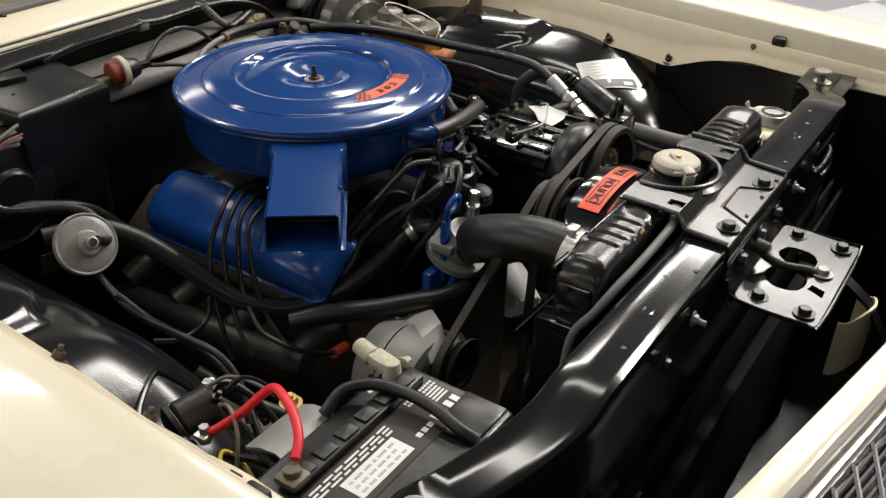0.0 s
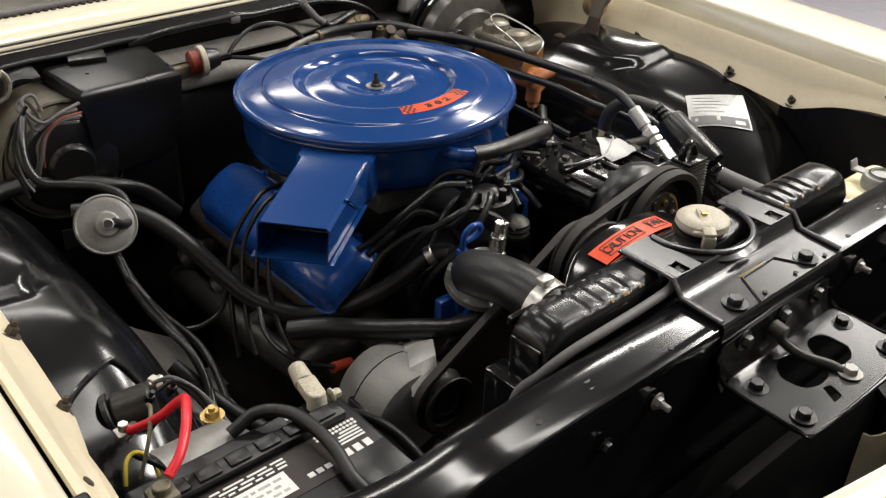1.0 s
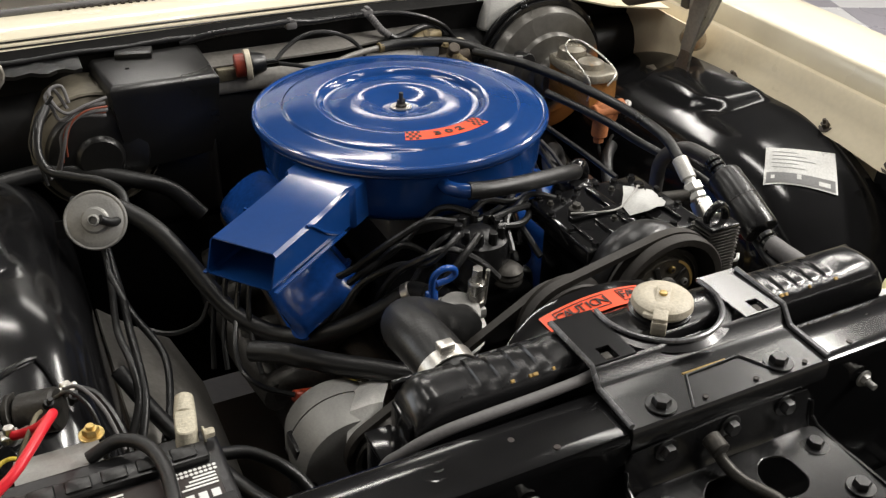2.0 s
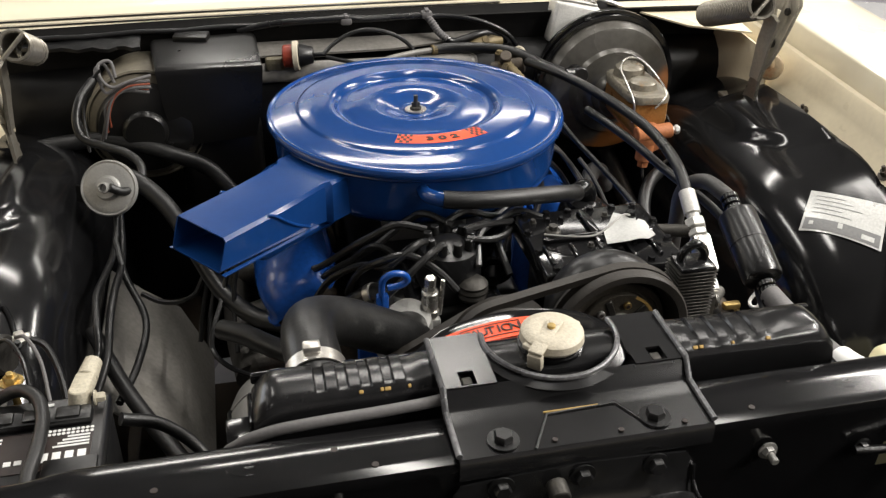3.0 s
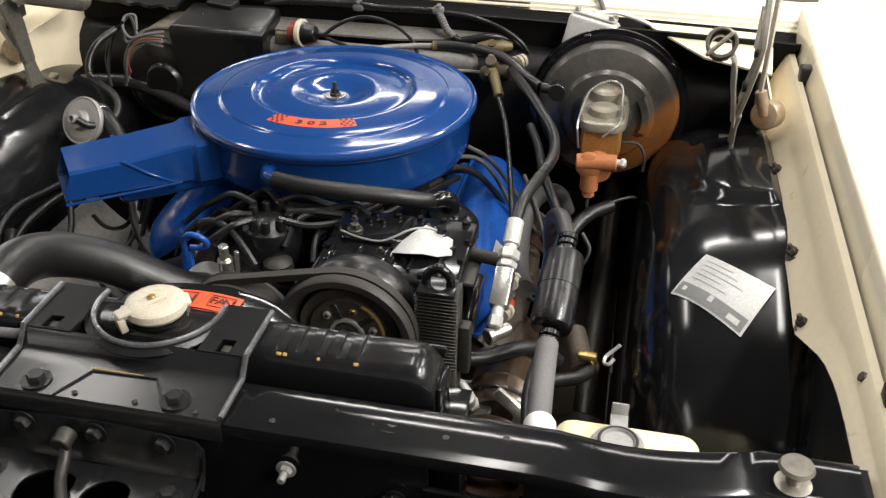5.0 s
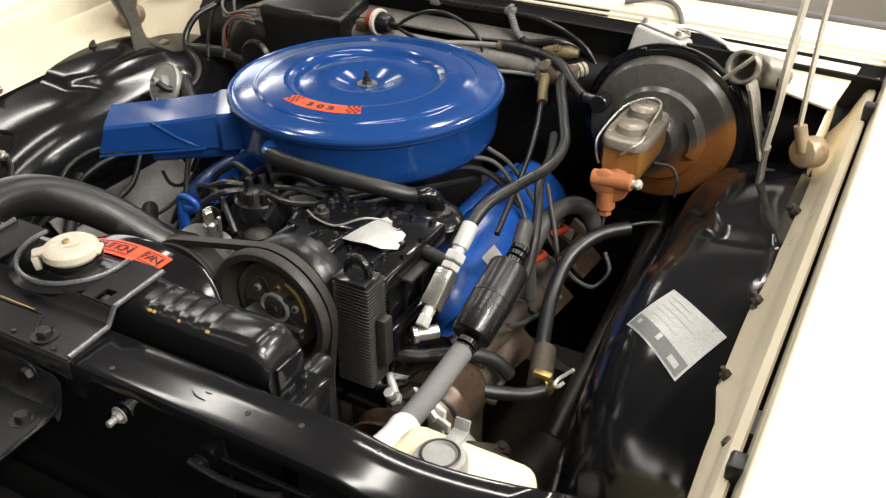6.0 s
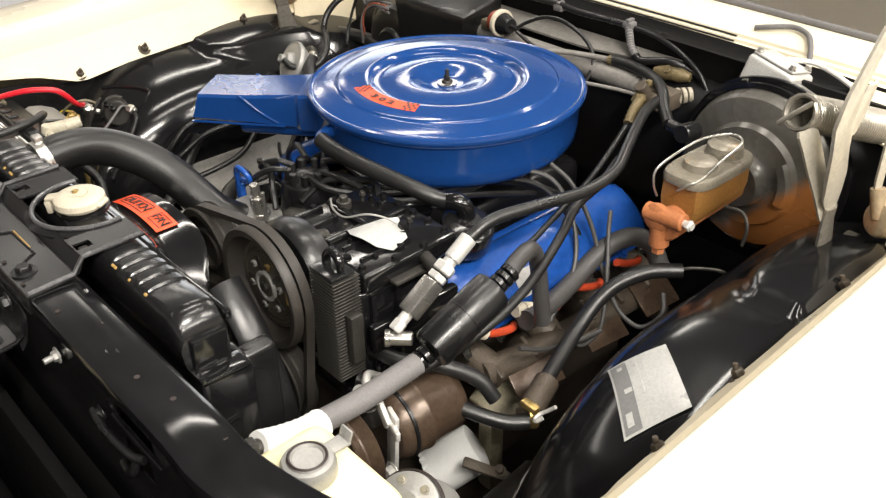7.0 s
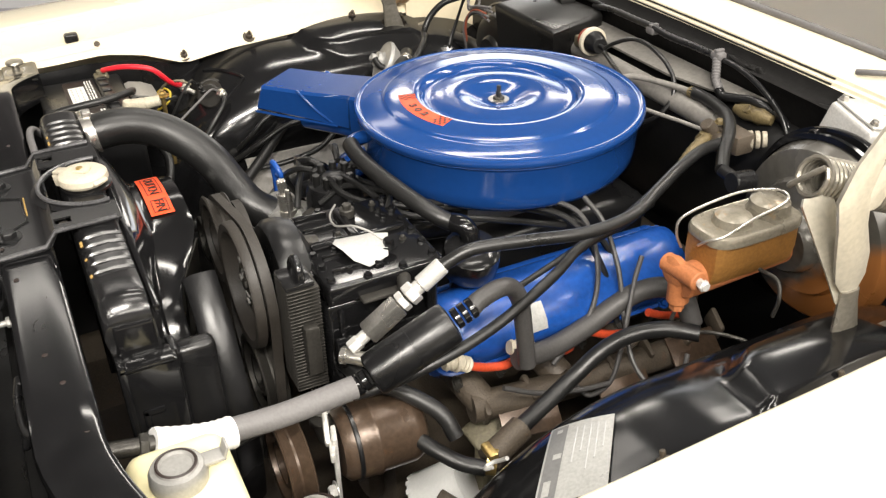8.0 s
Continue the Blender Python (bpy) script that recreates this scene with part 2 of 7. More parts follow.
def tube(points, r, per=8, steps=12, curved=True, ripple=0.0):
    """A hose or cable through the points; r a number or one for each end."""
    line = smooth_line(points, per) if curved else [Vector(q) for q in points]
    r0, r1 = r if isinstance(r, tuple) else (r, r)
    verts, faces = [], []
    up = None
    n = len(line)
    for i, q in enumerate(line):
        d = (line[min(i + 1, n - 1)] - line[max(i - 1, 0)]).normalized()
        if up is None:
            up = d.orthogonal().normalized()
        up = (up - d * up.dot(d)).normalized()
        side = d.cross(up)
        rr = r0 + (r1 - r0) * i / max(1, n - 1)
        if ripple:
            rr *= 1 + (ripple if i % 2 else -ripple)
        for k in range(steps):
            a = 2 * math.pi * k / steps
            verts.append(q + (up * math.cos(a) + side * math.sin(a)) * rr)
    for i in range(n - 1):
        for k in range(steps):
            j = (k + 1) % steps
            faces.append((i * steps + k, i * steps + j, (i + 1) * steps + j, (i + 1) * steps + k))
    faces.append(tuple(range(steps)))
    faces.append(tuple((n - 1) * steps + k for k in range(steps)))
    return mesh(verts, faces)


def loft(rings, closed=False, caps=True):
    """Skins rings of equal count."""
    c = len(rings[0])
    verts = [v for r in rings for v in r]
    faces = []
    for i in range(len(rings) - 1):
        for k in range(c if closed else c - 1):
            j = (k + 1) % c
            faces.append((i * c + k, i * c + j, (i + 1) * c + j, (i + 1) * c + k))
    if caps and closed:
        faces.append(tuple(range(c)))
        faces.append(tuple((len(rings) - 1) * c + k for k in range(c)))
    return mesh(verts, faces)


def thick(bm, t):
    """Gives a sheet its thickness."""
    bmesh.ops.recalc_face_normals(bm, faces=bm.faces)
    bmesh.ops.solidify(bm, geom=bm.faces[:], thickness=t)
    return bm


def hexbolt(m, r=0.008, h=0.006, washer=1.5):
    """Hexagon head on a washer."""
    return join(lathe([(0, 0), (r * washer, 0), (r * washer, 0.0015), (0, 0.0015)], 20, Matrix(m)),
                lathe([(0, 0.0015), (r, 0.0015), (r, h * 0.8), (r * 0.85, h), (0, h)], 6, Matrix(m)))


# ---- the workshop ----
CONCRETE = paint("pale_workshop_floor", (0.62, 0.62, 0.63), 0.3, spread=0.08, scale=3, bump=0.05, fine=60)
# large pale and grey vinyl squares laid at an angle
fn, fl = CONCRETE.node_tree.nodes, CONCRETE.node_tree.links
f_co, f_map, f_check, f_mul = fn.new("ShaderNodeTexCoord"), fn.new("ShaderNodeMapping"), fn.new("ShaderNodeTexChecker"), fn.new("ShaderNodeMix")
f_map.inputs["Rotation"].default_value = (0, 0, radians(24))
f_check.inputs["Scale"].default_value = 1.64
f_check.inputs["Color1"].default_value, f_check.inputs["Color2"].default_value = (1.0, 1.0, 1.0, 1), (0.50, 0.48, 0.53, 1)
fl.new(f_co.outputs["Object"], f_map.inputs["Vector"])
fl.new(f_map.outputs[0], f_check.inputs["Vector"])
f_mul.data_type, f_mul.blend_type = "RGBA", "MULTIPLY"
f_mul.inputs["Factor"].default_value = 1.0
f_bsdf = fn["Principled BSDF"]
fl.new(f_bsdf.inputs["Base Color"].links[0].from_socket, f_mul.inputs["A"])
fl.new(f_check.outputs["Color"], f_mul.inputs["B"])
fl.new(f_mul.outputs["Result"], f_bsdf.inputs["Base Color"])
WALL = paint("pale_workshop_wall", (0.44, 0.42, 0.42), 0.8, spread=0.05, scale=2, bump=0.05, fine=40)
floor = single("floor", box(-6, 6, -6, 8, -0.1, 0, 0), CONCRETE, "pale workshop floor of white and grey squares", "floor", kind="structure")
for wall_name, dims in (("wall_north", (-6, 6, 8, 8.15, 0, 3.3)), ("wall_south", (-6, 6, -6.15, -6, 0, 3.3)), ("wall_west", (-6.15, -6, -6, 8, 0, 3.3)), ("wall_east", (6, 6.15, -6, 8, 0, 3.3))):
    single(wall_name, box(*dims, 0), WALL, "plain pale workshop wall", "wall", kind="structure")
single("ceiling", box(-6.15, 6.15, -6.15, 8.15, 3.3, 3.4, 0), paint("grey_ceiling", (0.15, 0.15, 0.15), 0.8, spread=0.1, scale=2, bump=0), "plain workshop ceiling", "ceiling", kind="structure")


# ---- car body round the engine bay ----
car = thing("car", (0, 1.0, 0), "cream painted older sedan with its engine bay open", "car")


def lerp(x, table):
    for (a, b), (c, d) in zip(table, table[1:]):
        if x <= c:
            return b + (d - b) * max(0.0, min(1.0, (x - a) / (c - a)))
    return table[-1][1]


LIP_Z = [(-0.96, 0.87), (-0.80, 0.87), (-0.55, 0.875), (-0.47, 0.88), (-0.40, 0.868), (-0.33, 0.845), (-0.24, 0.858), (-0.1, 0.867), (0.1, 0.868), (0.5, 0.885)]
LIP_X = [(-0.8, 0.67), (-0.52, 0.668), (-0.42, 0.664), (-0.34, 0.648), (0.6, 0.648)]


# the left wing sits closer to the engine than the right one
LEFT_IN, LEFT_UP = 0.030, 0.009


def fender_ring(s, y, top):
    d = 0.045 * y
    lx, lz = lerp(y, LIP_X), lerp(y, LIP_Z) + (LEFT_UP if s < 0 else 0.0)
    inner = [(lx - 0.004, lz - 0.006), (lx, lz), (lx + 0.003, lz + 0.004), (lx + 0.55 * (0.682 - lx), lz + 0.40 * (0.922 + d - lz)), (lx + 0.65 * (0.682 - lx), lz + 0.56 * (0.922 + d - lz)), (0.680, 0.922 + d), (0.685, 0.9285 + d), (0.6935, 0.930 + d), (0.6955, 0.926 + d)]
    outer = [(0.6985, 0.912 + d), (0.6995, 0.928 + d), (0.7030, 0.945 + d), (0.7065, 0.9605 + d), (0.7085, 0.9640 + d), (0.7130, 0.9662 + d), (0.735, 0.9685 + d), (0.76, 0.969 + d), (0.82, 0.966 + d), (0.88, 0.955 + d), (0.94, 0.930 + d), (0.975, 0.895 + d), (0.985, 0.83 + d), (0.985, 0.70), (0.975, 0.5), (0.955, 0.35)]
    return [(s * (x - (LEFT_IN if s < 0 else 0.0)), y, z) for x, z in (outer if top else inner)]


for s in (-1, 1):
    part("wheel", lathe([(0.0, -0.10), (0.17, -0.10), (0.20, -0.11), (0.30, -0.11), (0.335, -0.08), (0.335, 0.08), (0.30, 0.10), (0.0, 0.10)], 40, Matrix.Translation((s * 0.80, -0.03, 0.335)) @ pose(0, 0, 0, 0, 90, 0)), RUBBER, car, "black front tyre")

YS = [-0.96 + 0.02 * i for i in range(77)]
for s in (-1, 1):
    fender = part("fender", thick(loft([fender_ring(s, y, True) for y in YS + [0.9, 1.4, 2.25]]), 0.003), CREAM, car, "cream glossy front wing")
    part("fender_channel", thick(loft([fender_ring(s, y, False) for y in YS]), 0.002), CREAM_DULL, fender, "cream painted inner channel of the wing")

# wheel arch aprons, pressed black sheet
APRON_X = [(0.662, 0.0), (0.654, 0.0), (0.648, 0.0), (0.643, 0.001), (0.638, 0.002), (0.632, 0.0035), (0.625, 0.0055), (0.615, 0.008), (0.605, 0.0107), (0.595, 0.0134), (0.585, 0.016), (0.575, 0.0187), (0.565, 0.0215), (0.558, 0.0237), (0.551, 0.026), (0.544, 0.0287), (0.537, 0.0317), (0.530, 0.0352), (0.522, 0.0397), (0.514, 0.0450), (0.505, 0.0525), (0.496, 0.0625), (0.487, 0.0755), (0.479, 0.092), (0.472, 0.114), (0.466, 0.145), (0.462, 0.22), (0.46, 0.38)]


def ease(v):
    v = max(0.0, min(1.0, v))
    return v * v * (3 - 2 * v)


def apron(s):
    """Rear part falls away, the top is flat with a raised pad, the front is a wheel arch."""
    R, zc = 0.388, 0.482
    y0, flat = (-0.10, 0.22) if s > 0 else (-0.138, 0.258)
    steps = [(-95 + 95 * i / 30, 0.0) for i in range(30)] + [(0.0, flat * i / 44) for i in range(45)] + [(95 * i / 24, flat) for i in range(1, 25)]
    rings = []
    for a, shift in steps:
        a = radians(a)
        ring = []
        for x, dr in APRON_X:
            r = R - dr
            y, z = y0 + shift + r * math.sin(a), zc + r * math.cos(a)
            edge = (-0.075 if s > 0 else -0.117) - 0.25 * (x - 0.59) + 1.2 * max(0.0, 0.575 - x)
            pad = 0.012 * ease((y - edge) / 0.030) * ease((0.15 - y) / 0.03) * ease((x - 0.525) / 0.030) * ease((0.652 - x) / 0.014) if a == 0.0 else 0.0
            dome = 0.010 * max(0.0, 1 - ((x - 0.588) / 0.062) ** 2) * max(0.0, 1 - ((y - (0.045 if s > 0 else 0.010)) / 0.10) ** 2) if a == 0.0 else 0.0
            ring.append((s * x, y, max(z + pad + dome, 0.25)))
        rings.append(ring)
    return thick(loft(rings), 0.002)


for s in (-1, 1):
    part("apron", apron(s), BLACK, car, "glossy black pressed wheel arch apron")
    part("apron_front", thick(loft([[(s * (x - (LEFT_IN if s < 0 else 0.0)), y, z) for x, z in ((0.672, lerp(y, LIP_Z) - 0.01), (0.67, 0.80), (0.66, 0.6), (0.655, 0.3))] for y in (-0.95, -0.8, -0.7, -0.6, -0.5, -0.42, -0.36, -0.3)]), 0.002), BLACK_SATIN, car)

# firewall, cowl gutter, cowl panel
part("firewall", box(-0.7, 0.7, 0.36, 0.38, 0.25, 0.93, 0.004), FIREWALL, car, "black painted firewall")
part("firewall_bulge", thick(loft([[(x, y, z) for y, z in ((0.36, 0.62), (0.30, 0.70), (0.286, 0.80), (0.286, 0.855), (0.296, 0.882), (0.318, 0.902), (0.345, 0.912), (0.36, 0.912))] for x in (-0.7, -0.4, 0.0, 0.22, 0.7)]), 0.003), FIREWALL, car)
cowl = part("cowl", thick(loft([[(x, y - 0.03 * (x / 0.7) ** 2, z) for y, z in ((0.350, 0.895), (0.347, 0.935), (0.341, 0.953), (0.337, 0.961), (0.342, 0.962), (0.349, 0.956), (0.356, 0.944), (0.378, 0.941), (0.394, 0.948), (0.402, 0.960))] for x in [-0.7 + 0.05 * i for i in range(29)]]), 0.003), COWL_BLACK, car, "black cowl gutter with ragged sealer")
part("cowl_seam", tube([(x, 0.3375 - 0.03 * (x / 0.7) ** 2, 0.9625 + 0.0012 * math.sin(x * 43)) for x in [-0.68 + 0.04 * i for i in range(21)]] + [(0.16, 0.332, 0.957), (0.20, 0.328, 0.945), (0.235, 0.326, 0.925), (0.255, 0.325, 0.90)], 0.0042, 3, 10), BLACK_SATIN, cowl, "folded black seam edge")
part("cowl_panel", thick(loft([[(x, y - 0.012 * (x / 0.7) ** 2, z) for y, z in ((0.402, 0.950), (0.403, 0.9565), (0.4085, 0.9585), (0.4095, 0.9635), (0.415, 0.9655), (0.416, 0.9705), (0.424, 0.976), (0.436, 0.981), (0.455, 0.985), (0.478, 0.987), (0.501, 0.985))] for x in [-0.98 + 0.07 * i for i in range(29)]]), 0.003), CREAM, car, "cream cowl panel with air slots")
# raised black lines: the shade in the lip's grooves put in as dark strips
for y, z in ((0.4085, 0.9590), (0.415, 0.9660)):
    part("groove_shade", tube([(x, y - 0.001 - 0.012 * (x / 0.7) ** 2, z + 0.0012) for x in [-0.66 + 0.05 * i for i in range(19)]], 0.0016, 1, 6), BLACK_SATIN, cowl)
part("screen_seal", tube([(x, 0.4975 - 0.03 * (x / 0.75) ** 2, 0.990) for x in [-0.74 + 0.074 * i for i in range(21)]], 0.0065, 2, 10), RUBBER_GREY, car, "dull rubber windscreen seal")
random.seed(33)
for k in range(26):
    lx = random.uniform(-0.62, 0.62)
    lump = moved(lathe([(0, -0.4), (0.7, -0.3), (1.0, 0.0), (0.75, 0.5), (0.3, 0.75), (0, 0.8)], 9), Matrix.Translation((lx, random.choice((0.363, 0.372, 0.388)) - 0.03 * (lx / 0.7) ** 2, 0.943)) @ pose(0, 0, 0, random.uniform(-12, 12), random.uniform(-12, 12), random.uniform(-25, 25)) @ Matrix.Diagonal((random.uniform(0.012, 0.04), random.uniform(0.005, 0.011), random.uniform(0.004, 0.008), 1)))
    part("sealer_lump", lump, COWL_BLACK, cowl)
part("cowl_shelf", thick(loft([[(x, y0 + k * (0.338 - y0), 0.953 + 0.008 * k + 0.0016 * math.sin(x * 130 + k * 7)) for k in (0.0, 0.06, 0.3, 0.6, 0.85, 1.0)] for x, y0 in [(-0.60 + 0.012 * i, 0.288 + 0.022 * max(0.0, (-0.47 - (-0.60 + 0.012 * i)) / 0.13) + 0.004 * math.sin(i * 1.9) + 0.002 * math.sin(i * 4.3)) for i in range(18)]]), 0.006), BLACK_SATIN, cowl, "ragged black sealer shelf")
part("cowl_end", thick(mesh([(x, y, z) for x, y, z in ((0.440, 0.392, 0.956), (0.545, 0.245, 0.950), (0.648, 0.205, 0.945), (0.665, 0.392, 0.956))], [(0, 1, 2, 3)]), 0.003), CREAM_DULL, car, "cream cowl end beside the hinge")
for s in (-1, 1):
    part("cowl_side", thick(mesh([(s * (0.645 if s > 0 else 0.613), y, z) for y, z in ((0.13, 0.93), (0.13, 0.86), (0.22, 0.80), (0.36, 0.79), (0.37, 0.945))], [(0, 1, 2, 3, 4)]), 0.003), CREAM_DULL, car, "dull cream side wall of the cowl")
GLASS = bpy.data.materials.new("windscreen_glass")
GLASS.use_nodes = True
gb = GLASS.node_tree.nodes["Principled BSDF"]
gb.inputs["Base Color"].default_value, gb.inputs["Roughness"].default_value, gb.inputs["Transmission Weight"].default_value, gb.inputs["IOR"].default_value = (0.80, 0.82, 0.78, 1), 0.35, 1.0, 1.45
part("windscreen", thick(loft([[(x, 0.501 + k * 0.60 - 0.03 * (x / 0.75) ** 2, 0.990 + k * 0.42) for k in (0, 0.25, 0.5, 0.75, 1.0)] for x in [-0.75 + 0.1 * i for i in range(16)]]), 0.005), GLASS, car, "dusty curved windscreen")
INTERIOR = paint("brown_interior", (0.16, 0.11, 0.07), 0.7, spread=0.2, scale=8, bump=0.1)
part("dashboard", box(-0.74, 0.74, 0.515, 1.1, 0.70, 0.984, 0.02, 3), INTERIOR, car, "brown padded dashboard")
part("cabin", thick(mesh([(-0.75, 0.6, 0.4), (0.75, 0.6, 0.4), (0.75, 2.2, 0.4), (-0.75, 2.2, 0.4), (-0.7, 2.2, 1.38), (0.7, 2.2, 1.38), (0.7, 1.09, 1.41), (-0.7, 1.09, 1.41)], [(0, 1, 2, 3), (3, 2, 5, 4), (4, 5, 6, 7), (1, 6, 5, 2), (0, 3, 4, 7)]), 0.01), INTERIOR, car, "brown cabin interior")

part("roof", thick(loft([[(x, y, z - 0.05 * abs(x / 0.73) ** 4) for x in (-0.73, -0.70, -0.62, -0.45, -0.2, 0.0, 0.2, 0.45, 0.62, 0.70, 0.73)] for y, z in ((1.085, 1.430), (1.12, 1.446), (1.3, 1.462), (1.7, 1.466), (2.05, 1.458), (2.20, 1.440), (2.25, 1.415))]), 0.004), CREAM, car, "cream painted roof")

# radiator support beam
def beam_y(x):
    return -0.695 + 0.05 * min(1.0, max(0.0, (abs(x) - 0.44) / 0.14)) ** 1.5


def beam_z(x):
    return 0.923 - 0.035 * min(1.0, max(0.0, (abs(x) - 0.40) / 0.18)) ** 1.2


support = thing("radiator_support", (0, -0.66, 0.4), "glossy black radiator support beam across the bay", "car part")
XS = [-0.64 + 0.02 * i for i in range(66)]
BEAM = ((0.003, -0.20), (0.0025, -0.088), (0.002, -0.056), (0.001, -0.037), (0.0, -0.013), (-0.001, -0.008), (0.001, -0.001), (0.005, 0.0005), (0.012, 0.0007), (0.03, 0.0014), (0.052, 0.0022), (0.057, -0.001), (0.058, -0.03), (0.058, -0.05))
# the front flange is open in two slots behind the headlamp
beam_faces = [(r * 14 + c, r * 14 + c + 1, r * 14 + c + 15, r * 14 + c + 14) for r in range(65) for c in range(13) if not ((c == 3 and 0.299 < XS[r] < 0.379) or (c == 1 and 0.299 < XS[r] < 0.359))]
part("beam", thick(mesh([(x, beam_y(x) + dy, beam_z(x) + dz) for x in XS for dy, dz in BEAM], beam_faces), 0.002), BLACK, support)
part("slot_lip", tube([(0.296, -0.6955, 0.8855), (0.34, -0.696, 0.8855), (0.392, -0.6955, 0.8855)], 0.0018, 3, 8), BLACK, support)
part("stay_rod", join(tube([(0.262, -0.702, 0.872), (0.30, -0.706, 0.872), (0.345, -0.704, 0.874), (0.362, -0.698, 0.876)], 0.0042, 5, 10), tube([(0.352, -0.702, 0.874), (0.350, -0.706, 0.858), (0.335, -0.706, 0.848), (0.318, -0.703, 0.845)], 0.0042, 5, 10)), BLACK_SATIN, support)
for cx in (-0.268, 0.262):
    part("clip_lip", tube([(cx + 0.019 * math.cos(radians(a)), -0.662 + 0.013 * math.sin(radians(a)), 0.9225) for a in range(80, 300, 20)], 0.0019, 2, 8), BLACK, support)
part("front_panel", box(-0.62, 0.62, -0.69, -0.684, 0.30, 0.73, 0.002), CAVITY_DARK, support)


# ---- radiator support: plate, clips, latch ----
def bolt_on(parent, x, y, z, r=0.008, h=0.007, rx=0.0, ry=0.0, material=None, washer=1.6, turn=20):
    return part("bolt", hexbolt(pose(x, y, z, rx, ry, 0) @ pose(0, 0, 0, 0, 0, turn), r, h, washer), material or BLACK_SATIN, parent)


def arc_pts(cx, cy, r, a0, a1, n=14):
    return [(cx + r * math.cos(radians(a0 + (a1 - a0) * i / n)), cy + r * math.sin(radians(a0 + (a1 - a0) * i / n))) for i in range(n + 1)]


plate = part("mounting_plate", thick(loft([[(x, y, z) for y, z in ((-0.6975, 0.905), (-0.6975, 0.9225), (-0.695, 0.9262), (-0.66, 0.9285), (-0.6445, 0.930), (-0.640, 0.9325), (-0.634, 0.9435), (-0.631, 0.9465))] for x in (-0.104, -0.09, -0.06, -0.03, 0.0, 0.03, 0.06, 0.10, 0.118)]), 0.0025), BLACK_SHEET, support, "black sheet plate over the beam centre")
for x0, x1 in ((-0.104, -0.056), (0.071, 0.118)):
    xm = (x0 + x1) / 2
    outline = [(x0, -0.632), (x1, -0.632), (x1, -0.560), (x0, -0.560)]
    inner = [(xm - 0.007, -0.6305), (xm + 0.007, -0.6305), (xm + 0.007, -0.612), (xm - 0.007, -0.612)]
    vs = [(x, y, 0.9475) for x, y in outline + inner]
    part("tab", thick(mesh(vs, [(0, 1, 5, 4), (1, 2, 6, 5), (2, 3, 7, 6), (3, 0, 4, 7)]), 0.0025), BLACK_SHEET, plate)
    part("clip", box(xm - 0.0045, xm + 0.0045, -0.626, -0.616, 0.938, 0.9445, 0.0015), STEEL_DARK, plate)
    part("fold", tube([(x0 if x0 < 0 else x1, -0.694, 0.929), (x0 if x0 < 0 else x1, -0.645, 0.932), (x0 if x0 < 0 else x1, -0.632, 0.948), (x0 if x0 < 0 else x1, -0.565, 0.950)], 0.0028, 1, 8, False), FOLD_GLINT, plate, "black fold with its highlight in grey")
# rolled rim of the round notch for the filler neck
part("notch_rim", tube([(x, y, 0.9487 - 0.0012 * max(0, -0.62 - y) / 0.02) for x, y in arc_pts(0.008, -0.576, 0.0625, 170, 370)], 0.0027, 3, 8), FOLD_GLINT, plate, "rolled rim with its highlight in grey")
part("notch_lip", thick(mesh([(x, y, 0.947) for x, y in arc_pts(0.008, -0.576, 0.061, 180, 360)] + [(x, y, 0.9455 - 0.004 * math.sin(radians(180 * i / 14))) for i, (x, y) in enumerate(arc_pts(0.008, -0.576, 0.072, 180, 360))], [(i, i + 1, 16 + i, 15 + i) for i in range(14)]), 0.002), BLACK_SHEET, plate)
part("ridge", tube([(-0.040, -0.695, 0.9268), (-0.020, -0.660, 0.9294), (0.042, -0.658, 0.9295), (0.064, -0.692, 0.927)], 0.0013, 1, 6, False), BLACK_SATIN, plate)
part("pad_line", box(-0.022, 0.028, -0.6578, -0.6558, 0.9282, 0.9296, 0.0004, 1), OCHRE, plate, "worn edge with bare primer")
for bx, by in ((-0.064, -0.681), (0.070, -0.680)):
    bolt_on(plate, bx, by, 0.9275, 0.0085, 0.008)
for bx, by in ((-0.022, -0.689), (0.036, -0.689), (0.093, -0.69)):
    part("hole", disc(0.0025, 0.001, 10, Matrix.Translation((bx, by, 0.9275))), BLACK_INK, plate)
for bx, by in ((-0.17, -0.683), (-0.20, -0.660), (-0.34, -0.676), (0.16, -0.682), (0.21, -0.655), (0.31, -0.670), (0.36, -0.66), (0.43, -0.65)):
    part("hole", disc(0.003, 0.0012, 10, Matrix.Translation((bx, by, beam_z(bx) + 0.0005))), BLACK_INK, support)
for cx in (-0.268, 0.262):
    part("clip_nut", join(box(cx - 0.012, cx + 0.012, -0.672, -0.650, 0.9205, 0.9228, 0.0008), lathe([(0.003, 0.0), (0.0065, 0.0), (0.0055, 0.0022), (0.003, 0.0022)], 14, Matrix.Translation((cx, -0.662, 0.9222)))), BLACK_SATIN, support, "sheet metal clip nut")
for bx in (-0.20, 0.175):
    part("stud_bolt", join(rod((bx, -0.695, 0.885), (bx, -0.712, 0.884), 0.0035, 10), hexbolt(pose(bx, -0.697, 0.885, 90, 0, 0), 0.006, 0.006)), GREY_METAL, support)
